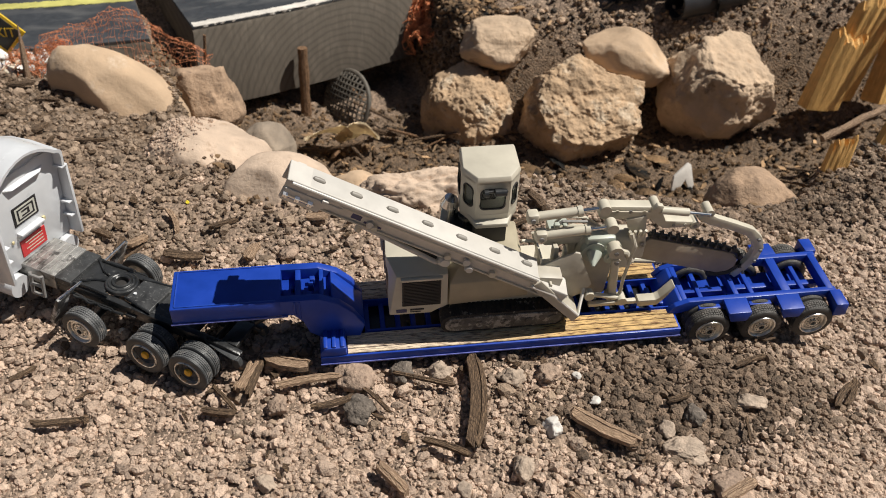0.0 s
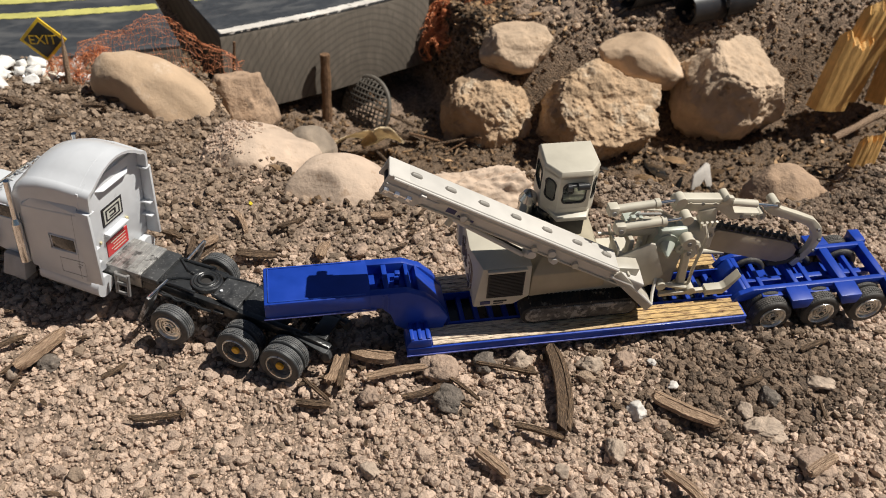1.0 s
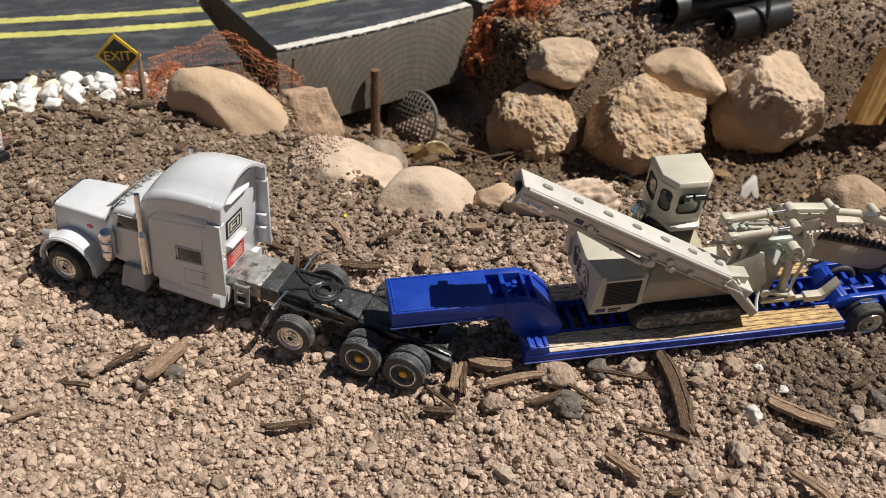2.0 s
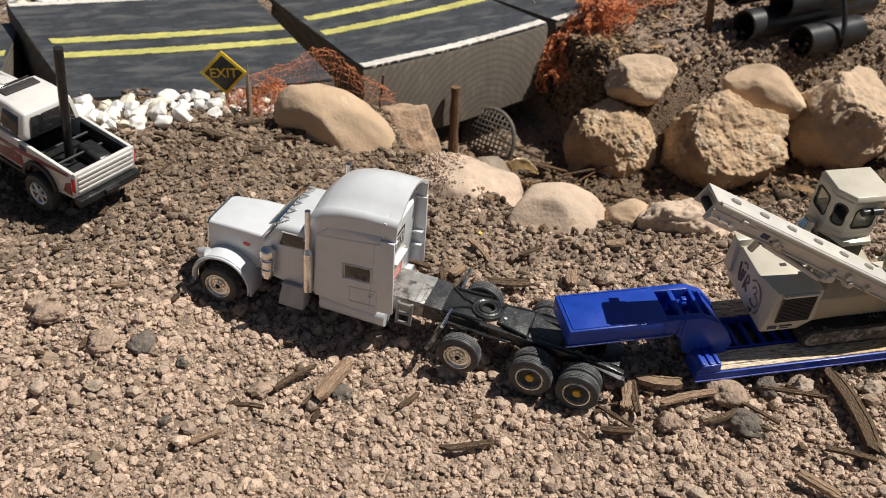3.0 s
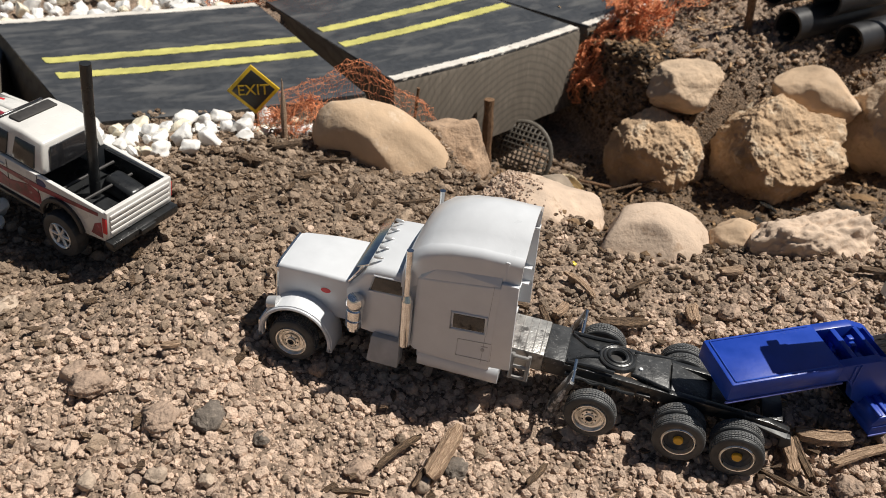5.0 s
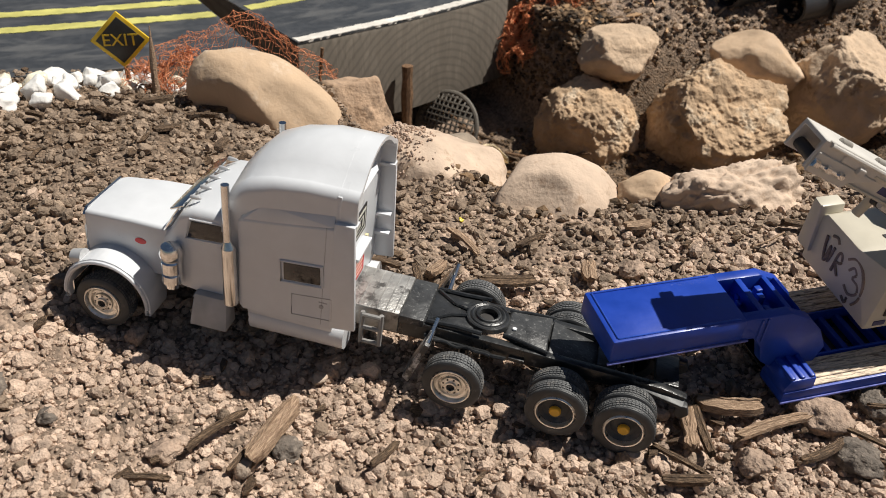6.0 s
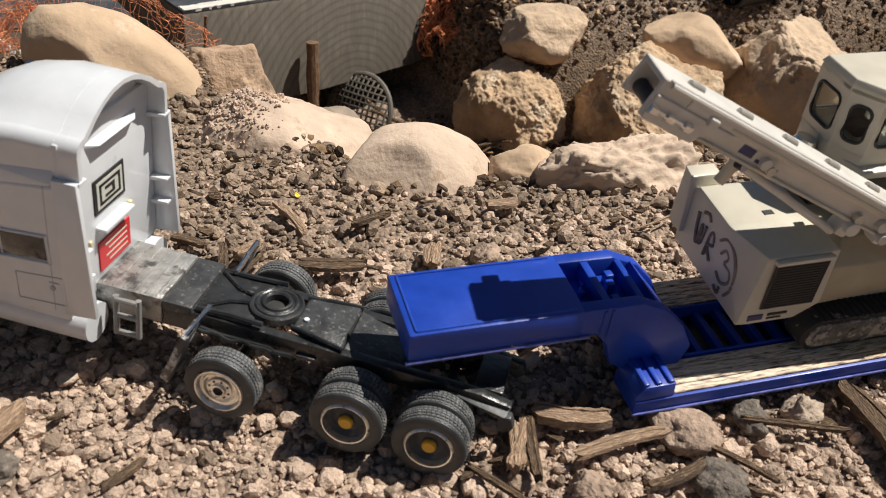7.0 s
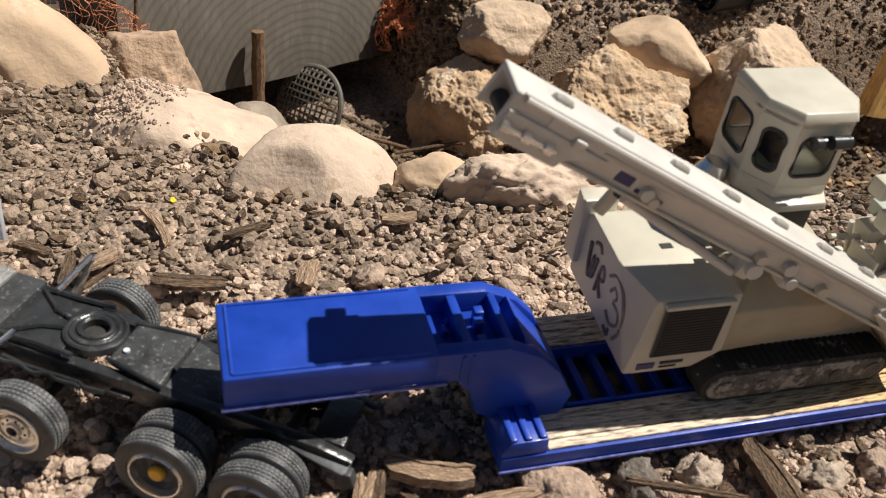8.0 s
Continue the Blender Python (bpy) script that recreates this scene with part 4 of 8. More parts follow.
for k in range(70):
    x, y = LR.uniform(-1.5, 20) if k < 46 else LR.uniform(-1.5, 5), LR.uniform(33, 42)
    leaf("dry_leaf", x, y, ground_z(x, y) + 0.25, LR.uniform(0.8, 2.0), LR.uniform(0.4, 0.9), (LR.uniform(-40, 40), LR.uniform(-30, 30), LR.uniform(0, 360)), LEAF_DRY, "brown dry leaf lying in the ditch", 20 + k, LR.uniform(0.1, 0.6))


def litter(x, y):
    return y > rim_y(x) and y < 47


def flakes(name, count, area, keep, material, label, seed, long=(0.3, 1.2)):
    """Loose flat slivers of bark and leaf, strewn in one mesh."""
    rs = random.Random(seed)
    bm = bmesh.new()
    for _ in range(count * 4):
        if count == 0:
            break
        x, y = rs.uniform(area[0], area[1]), rs.uniform(area[2], area[3])
        if not keep(x, y):
            continue
        count -= 1
        l, w = rs.uniform(*long), rs.uniform(0.08, 0.3)
        m = mv(x, y, ground_z(x, y) + 0.22, rs.uniform(-35, 35), rs.uniform(-30, 30), rs.uniform(0, 360))
        pts = [(-l / 2, 0, 0), (-l / 5, -w / 2, 0.03), (l / 3, -w / 3, 0), (l / 2, w / 6, 0.04), (l / 6, w / 2, 0)]
        top = [bm.verts.new(m @ Vector(p)) for p in pts]
        low = [bm.verts.new(m @ (Vector(p) - Vector((0, 0, 0.05)))) for p in pts]
        bm.faces.new(top)
        bm.faces.new(low[::-1])
        for i in range(5):
            j = (i + 1) % 5
            bm.faces.new((top[i], low[i], low[j], top[j]))
    me = finish(bm, name, material)
    tagged(new(name, me), label, "litter", kind="stuff")


flakes("ditch_litter", 750, (-4, 30, 28, 48), litter, LEAF_DRY, "brown bark flakes and leaf litter in the ditch", 11, (0.15, 0.75))
flakes("cut_litter", 260, (2.5, 10, 44, 56), cut, LEAF_DRY, "brown leaf litter on the ditch's steep side", 15, (0.3, 1.1))
flakes("far_litter", 320, (4, 34, 47, 64), far_side, LEAF_DRY, "brown leaf litter on the far bank", 14, (0.25, 1.1))
flakes("bank_litter", 480, (-25, 24, 18, 44), back, BARK, "small dark bark flakes on the low bank", 12, (0.12, 0.5))
flakes("gravel_litter", 170, (-25, 24, 9, 24), front, BARK, "small bark slivers among the gravel", 13, (0.12, 0.55))

for k in range(18):
    x, y = RR.uniform(-1.5, 7), RR.uniform(42, 50)
    a, l = RR.uniform(0, 6.28), RR.uniform(1.2, 3.6)
    z = ground_z(x, y) + 0.3
    stick("root", (x, y, z), (x + l * math.cos(a), y + 0.6 * l * math.sin(a), max(z, ground_z(x + l * math.cos(a), y + 0.6 * l * math.sin(a))) + RR.uniform(0.1, 1.0)), RR.uniform(0.05, 0.13), "dark dry root in the ditch", BARK if k % 3 else STICK_WOOD)
solid("white_fragment", prism([(-0.75, -0.7), (-0.7, 0.1), (0.1, 0.85), (0.3, 0.75), (0.75, -0.65), (0.4, -0.7), (0.05, -0.1), (-0.3, -0.7)], -0.08, 0.08, 0.03), WHITE_STONE, at(18.3, 38.6, -7.0, -20, 12, 10), "white plastic fragment lying in the ditch", "fragment")
stick("pale_root", (25.6, 38.4, -5.0), (29.4, 39.4, -3.9), 0.2, "pale bent root lying in the ditch", PALE_CHIP)
stick("thin_root", (17.8, 29.6, -1.3), (21.0, 27.0, -0.9), 0.06, "thin dry root on the bank", BARK)
stick("thin_root", (19.0, 30.4, -1.4), (22.5, 28.6, -1.1), 0.05, "thin dry root on the bank", BARK)

# ---- white pebbles beside the road ----
shapes = [rock_mesh("white_pebble", (1, 0.8, 0.72), 60 + k, QUARTZ if k < 7 else CREAM_STONE, cuts=12, rough=0.16, level=3, bite=0.46) for k in range(9)]
PR = random.Random(5)
spots = []
for _ in range(2600):
    x, y = PR.uniform(-29, -12.6), PR.uniform(28, 42.9)
    if y < (36.2 + max(0, x + 19) * 0.55 - 0.25 * max(0, -19 - x) if x > -23.2 else 32.6 + 0.9 * math.sin(x * 2)):
        continue
    r = PR.uniform(0.25, 0.62)
    if all((x - a) ** 2 + (y - b) ** 2 > (0.66 * (r + c)) ** 2 for a, b, c in spots):
        spots.append((x, y, r))
far = []
for _ in range(700):
    x, y, r = PR.uniform(-34, -14), PR.uniform(59.5, 70), PR.uniform(0.4, 0.8)
    if all((x - a) ** 2 + (y - b) ** 2 > (0.7 * (r + c)) ** 2 for a, b, c in far):
        far.append((x, y, r))
for k, (x, y, r) in enumerate(spots + far):
    me = shapes[PR.randrange(9)]
    ob = solid("white_pebble", me, None, at(x, y, ground_z(x, y) + 0.35 * r + PR.uniform(-0.1, 0.25), PR.uniform(-40, 40), PR.uniform(-40, 40), PR.uniform(0, 360)) @ Matrix.Diagonal((r, r, r, 1)), "white rounded landscaping pebble beside the toy road", "pebble", "white pebbles by the road")

# ---- vehicle parts ----


def prism_x(pts, x0, x1, r=0.03, seg=2):
    """An outline of (y, z) points, drawn out from x0 to x1."""
    return moved(prism(pts, -x1, -x0, r, seg), mv(rz=90))


def plan_prism(pts, z0, z1, r, seg):
    bm = bmesh.new()
    a = [bm.verts.new((x, y, z0)) for x, y in pts]
    b = [bm.verts.new((x, y, z1)) for x, y in pts]
    bm.faces.new(a[::-1])
    bm.faces.new(b)
    for i in range(len(pts)):
        j = (i + 1) % len(pts)
        bm.faces.new((a[i], a[j], b[j], b[i]))
    bmesh.ops.recalc_face_normals(bm, faces=bm.faces)
    return bevel(bm, r, seg)


def hull(pts, r=0.03, seg=2):
    bm = bmesh.new()
    for p in pts:
        bm.verts.new(p)
    bmesh.ops.convex_hull(bm, input=bm.verts)
    bmesh.ops.dissolve_limit(bm, angle_limit=0.03, verts=bm.verts, edges=bm.edges)
    return bevel(bm, r, seg)


def tread_ring(r, w, seg=156):
    """The tread: five rows of blocks parted by grooves round the tyre and across it."""
    bm = bmesh.new()
    rows = 5
    pitch = (w - 0.06) / rows
    for j in range(rows):
        y0, y1 = -w / 2 + 0.03 + pitch * j + 0.010, -w / 2 + 0.03 + pitch * (j + 1) - 0.010
        crown = r - 0.012 * abs(j - 2) ** 1.5 / 2
        shift = 0.5 * (j % 2)
        for k in range(seg // 3):
            quad = []
            for a, rr in ((k * 3 + shift + 0.45, crown), (k * 3 + shift + 2.55, crown)):
                th = 2 * math.pi * a / seg
                quad.append([bm.verts.new((math.cos(th) * q, y, math.sin(th) * q)) for q, y in ((rr - 0.03, y0), (rr, y0), (rr, y1), (rr - 0.03, y1))])
            p, q = quad
            for i in range(3):
                bm.faces.new((p[i], p[i + 1], q[i + 1], q[i]))
            bm.faces.new(p)
            bm.faces.new(q[::-1])
    bmesh.ops.recalc_face_normals(bm, faces=bm.faces)
    return bm


def tyre_mesh(name, r, w, dual, wall=None, tread=None):
    """The carcass with its side walls, and the tread as a mesh of its own."""
    prof = [(r * 0.66, -w / 2), (r * 0.70, -w / 2 - 0.01), (r * 0.8, -w / 2 - 0.015), (r * 0.9, -w / 2), (r * 0.95, -w / 2 + 0.02), (r * 0.962, -w / 2 + 0.05), (r * 0.962, w / 2 - 0.05), (r * 0.95, w / 2 - 0.02), (r * 0.9, w / 2), (r * 0.8, w / 2 + 0.015), (r * 0.70, w / 2 + 0.01), (r * 0.66, w / 2), (r * 0.66, -w / 2)]
    parts, treads = [lathe(prof, 72, 0.0, False)], [tread_ring(r, w)]
    if dual:
        parts.append(moved(lathe(prof, 72, 0.0, False), mv(0, -w - 0.05, 0)))
        treads.append(moved(tread_ring(r, w), mv(0, -w - 0.05, 0)))
    return finish(join(*parts), name, wall or RUBBER), finish(join(*treads), "tread", tread or TREAD)


def rim_mesh(name, r, w, material):
    """The wheel's stepped disc, outside towards +y, open in the middle."""
    prof = [(0.0, w / 2 - 0.17), (r * 0.13, w / 2 - 0.17), (r * 0.135, w / 2 + 0.035), (r * 0.19, w / 2 + 0.04), (r * 0.2, w / 2 - 0.01), (r * 0.33, w / 2 - 0.02), (r * 0.345, w / 2 - 0.075), (r * 0.42, w / 2 - 0.085), (r * 0.435, w / 2 - 0.03), (r * 0.485, w / 2 - 0.025), (r * 0.495, w / 2 - 0.06), (r * 0.55, w / 2 - 0.05), (r * 0.565, w / 2 + 0.01), (r * 0.6, w / 2 + 0.04), (r * 0.645, w / 2 + 0.035), (r * 0.67, w / 2 - 0.01), (r * 0.67, -w / 2), (0.0, -w / 2)]
    return finish(lathe(prof, 48), name, material)


def hole_mesh(r, w, holes):
    """Dark hub bore and one bolt hole, with the circle on which the holes sit."""
    bore = finish(rod((0, w / 2 - 0.16, 0), (0, w / 2 - 0.02, 0), r * 0.132, seg=20), "hub_bore", DARK_GREY)
    bolt = finish(rod((0, w / 2 - 0.06, 0), (0, w / 2 - 0.008, 0), r * 0.034, seg=8), "bolt_hole", DARK_GREY)
    return bore, bolt, r * 0.268, holes


def ring_mesh(r, w):
    return finish(lathe([(r * 0.54, w / 2 - 0.2), (r * 0.565, w / 2 - 0.03), (r * 0.58, w / 2 + 0.015), (r * 0.61, w / 2 + 0.02), (r * 0.67, w / 2 - 0.02), (r * 0.67, -w / 2), (r * 0.54, -w / 2), (r * 0.54, w / 2 - 0.2)], 48, 0.0, False), "rim", RIM_SILVER)


def dish_mesh(r, w):
    return finish(lathe([(0.0, w / 2 - 0.06), (r * 0.16, w / 2 - 0.06), (r * 0.22, w / 2 - 0.12), (r * 0.42, w / 2 - 0.17), (r * 0.56, w / 2 - 0.1), (r * 0.56, w / 2 - 0.25), (0.0, w / 2 - 0.25)], 40), "dish", RUBBER)


def wheel(parent, x, y, z, side, tyre, rim, inner=None, hub=None, hub_label="", rim_label="", spin=0):
    """side: +1 where the outside looks to +y, -1 to -y."""
    carcass, tread = tyre if isinstance(tyre, tuple) else (tyre, None)
    w = part("wheel", carcass, None, parent, "", at(x, y, z, 0, 0, 0 if side > 0 else 180))
    if tread:
        part("tread", tread, None, w, "dusty block tread")
    part("rim", rim, None, w, rim_label, at(0, 0, 0, 0, spin, 0))
    if isinstance(inner, tuple):
        bore, bolt, ring, holes = inner
        part("hub_bore", bore, None, w)
        for k in range(holes):
            a = 2 * math.pi * k / holes + math.radians(spin)
            part("bolt_hole", bolt, None, w, "", at(ring * math.cos(a), 0, ring * math.sin(a)))
    elif inner:
        part("hub_bore", inner, None, w, "", at(0, 0, 0, 0, spin, 0))
    if hub:
        part("hub_cap", hub, None, w, hub_label)
    return w


TR = 0.655
SINGLE = tyre_mesh("tyre", TR, 0.42, False)
DUAL = tyre_mesh("dual_tyre", TR, 0.36, True)
DUSTY_DUAL = tyre_mesh("dual_tyre", TR, 0.41, True, DUSTY_RUBBER, DUSTY_TREAD)
RIM_A, BORE_A = rim_mesh("rim", TR, 0.42, RIM_SILVER), hole_mesh(TR, 0.42, 8)
RIM_B, DISH = ring_mesh(TR, 0.36), dish_mesh(TR, 0.36)
RIM_C, BORE_C = rim_mesh("rim", TR, 0.41, RIM_SILVER), hole_mesh(TR, 0.41, 10)
HUB = finish(lathe([(0.0, 0.17), (0.1, 0.17), (0.125, 0.14), (0.125, 0.05), (0.0, 0.05)], 14), "hub_cap", HUB_YELLOW)

# ---- white tractor unit; x forward, +y its left side ----
truck = thing("truck", at(-7.24, 21.7, 0.75, 0, -5.9, 150.8), "white die-cast toy truck tractor with high roof sleeper, dusty", "toy truck")
for s in (1, -1):
    wheel(truck, 7.95, s * 1.42, 0.6, s, SINGLE, RIM_A, BORE_A, rim_label="silver rim")
    wheel(truck, 0.06, s * 1.36, 0.65, s, SINGLE, RIM_A, BORE_A, rim_label="silver rim", spin=15)
    wheel(truck, -2.15, s * 1.4, 0.65, s, DUAL, RIM_B, DISH, HUB, "yellow hub cap")
    wheel(truck, -3.58, s * 1.4, 0.62, s, DUAL, RIM_B, DISH, HUB, "yellow hub cap")
for x in (7.95, 0.06, -2.15, -3.58):
    part("axle", rod((x, -1.3, 0.62), (x, 1.3, 0.62), 0.1, seg=10), DUSTY_BLACK, truck)
for s in (1, -1):
    part("frame_rail", prism([(-4.6, 0.95), (-4.75, 1.1), (-4.2, 1.22), (-2.0, 1.3), (0.9, 1.38), (7.2, 1.3), (7.2, 0.95)], s * 0.58 - 0.1, s * 0.58 + 0.1, 0.03), DUSTY_BLACK, truck)
    part("air_line", path_tube([(0.75 - 0.12 * k, s * 0.86 + 0.03 * math.sin(k * 1.7), 1.2 - 0.006 * k + 0.02 * math.sin(k)) for k in range(12)], 0.035, 6), DUSTY_BLACK, truck)
for x, w in ((-4.3, 0.25), (-3.0, 0.2), (-1.9, 0.2), (3.5, 0.3), (5.2, 0.3)):
    part("cross_member", box(x - w, x + w, -0.5, 0.5, 1.0, 1.22, 0.03), DUSTY_BLACK, truck)
for s in (1, -1):
    part("tail_bracket", hull([(-3.6, s * 0.5, 1.16), (-3.6, s * 0.72, 1.14), (-4.75, s * 0.45, 1.06), (-4.7, s * 0.86, 1.0), (-3.7, s * 0.5, 1.06), (-4.7, s * 0.5, 0.92), (-4.62, s * 0.84, 0.92)], 0.03), RUBBER, truck)
    part("tail_hook", prism([(-4.55, 0.98), (-4.78, 1.0), (-4.86, 0.78), (-4.7, 0.62), (-4.56, 0.7)], s * 0.72 - 0.1, s * 0.72 + 0.1, 0.04), RUBBER, truck)
part("mid_plate", box(-0.1, 1.0, -0.62, 0.62, 1.3, 1.42, 0.03), DUSTY_BLACK, truck)
for s in (1, -1):
    part("brace", path_tube([(0.9, s * 0.55, 1.44), (0.45, s * 0.2, 1.45), (0.1, s * 0.1, 1.45)], 0.045, 6), DUSTY_BLACK, truck)
    part("brace", path_tube([(0.9, s * 0.6, 1.44), (0.3, s * 0.58, 1.46), (-0.3, s * 0.62, 1.46)], 0.05, 6), DUSTY_BLACK, truck)
part("front_plate", box(0.95, 1.5, -0.72, 0.72, 1.3, 1.5, 0.04), CHALKY_BLACK, truck)
deck = part("deck_plate", box(1.5, 2.85, -0.72, 0.72, 1.0, 1.53, 0.03), PLATE, truck, "worn silver tread plate")
for k in range(6):
    part("tread_rib", box(1.6 + 0.2 * k, 1.63 + 0.2 * k, -0.68, 0.68, 1.525, 1.545, 0.006, 1), PLATE, deck)
part("fifth_wheel", lathe([(0.2, 0.0), (0.2, 0.15), (0.235, 0.18), (0.27, 0.17), (0.285, 0.13), (0.3, 0.12), (0.315, 0.14), (0.35, 0.155), (0.385, 0.14), (0.4, 0.11), (0.415, 0.12), (0.45, 0.125), (0.48, 0.1), (0.5, 0.0), (0.2, 0.0)], 48, 0.0, False), DUSTY_BLACK, truck, "black fifth wheel ring", at(-0.33, 0, 1.38, 90, 0, 0))
part("king_hole", rod((-0.33, 0, 1.3), (-0.33, 0, 1.4), 0.2, seg=24), DARK_GREY, truck, "dark hole inside the fifth wheel")
part("coupling_plate", hull([(-0.72, -0.42, 1.3), (-0.72, 0.42, 1.3), (-1.75, -0.62, 1.2), (-1.75, 0.62, 1.2), (-0.8, -0.42, 1.44), (-0.8, 0.42, 1.44), (-1.7, -0.6, 1.38), (-1.7, 0.6, 1.38)], 0.03), CHALKY_BLACK, truck, "scuffed grey-black coupling plate")
for s in (1, -1):
    part("coupling_edge", path_tube([(-0.75, s * 0.43, 1.43), (-1.2, s * 0.53, 1.42), (-1.75, s * 0.62, 1.37)], 0.035, 6), DUSTY_BLACK, truck)
    part("side_line", path_tube([(0.9, s * 0.74, 1.16), (0.5, s * 0.76, 1.13), (0.42, s * 0.8, 1.15), (-0.5, s * 0.76, 1.1), (-0.6, s * 0.8, 1.08), (-0.9, s * 0.76, 1.06)], 0.045, 6), DUSTY_BLACK, truck)
    part("side_clip", box(-1.3, -0.95, s * 0.7 - 0.05, s * 0.7 + 0.05, 1.02, 1.1, 0.02), CHALKY_BLACK, truck)
part("coupling_ramp", hull([(-1.7, -0.6, 1.1), (-1.7, 0.6, 1.1), (-3.0, -0.45, 0.95), (-3.0, 0.45, 0.95), (-1.75, -0.56, 1.35), (-1.75, 0.56, 1.35), (-3.0, -0.42, 1.06), (-3.0, 0.42, 1.06)], 0.03), CHALKY_BLACK, truck)
part("rivet", rod((-0.95, 0.2, 1.44), (-0.95, 0.2, 1.475), 0.05, seg=10), WHITE, truck, "small white rivet")
for s in (1, -1):
    flap = prism([(0.62, 1.55), (0.72, 1.6), (1.12, 0.6), (0.98, 0.5), (0.85, 0.9)], s * 1.32 - 0.26, s * 1.32 + 0.26, 0.02)
    part("mud_flap", flap, WORN_BLACK, truck, "black mud flap with paint worn to silver")
    part("flap_bar", rod((0.68, s * 0.55, 1.5), (0.68, s * 1.5, 1.56), 0.05, seg=8), CHROME, truck)
lad = part("ladder", join(*(rod((x, 0.93, 0.72), (x, 0.88, 1.5), 0.055, seg=8) for x in (1.83, 2.25))), GREY_PLASTIC, truck, "pale grey ladder")
for z in (0.75, 1.12, 1.45):
    part("rung", rod((1.83, 0.92, z), (2.25, 0.92, z), 0.05, seg=8), GREY_PLASTIC, lad)

# sleeper: box, roof fairing, open back with side extenders
part("sleeper_body", loft([(2.78, 1.5, 1.36, 3.85, 0.1, 0.0), (4.7, 1.5, 1.33, 3.6, 0.1, 0.0), (4.82, 1.42, 1.36, 3.5, 0.1, 0.0)]), WHITE, truck, "white sleeper with panel lines")
roof = [(2.78, 1.4, 3.5, 4.6, 0.22, 0.5), (3.4, 1.4, 3.5, 4.6, 0.22, 0.5), (4.1, 1.4, 3.4, 4.52, 0.25, 0.42), (4.65, 1.4, 3.3, 4.36, 0.3, 0.3), (5.05, 1.37, 3.1, 4.05, 0.35, 0.18), (5.22, 1.32, 3.0, 3.72, 0.4, 0.08), (5.3, 1.22, 3.0, 3.35, 0.3, 0.02)]
part("roof_fairing", loft(roof, 8), WHITE, truck, "white curved roof fairing")


def arch(w, z0, z1, r, crown, seg=8):
    pts = [(w, z0)]
    pts += [(w - r + r * math.cos(math.pi / 2 * k / seg), z1 - r + r * math.sin(math.pi / 2 * k / seg)) for k in range(seg + 1)]
    pts += [((w - r) * (1 - 2 * k / seg), z1 + crown * (1 - (1 - 2 * k / seg) ** 2)) for k in range(1, seg)]
    pts += [(-w + r - r * math.sin(math.pi / 2 * k / seg), z1 - r + r * math.cos(math.pi / 2 * k / seg)) for k in range(seg + 1)]
    return pts + [(-w, z0)]


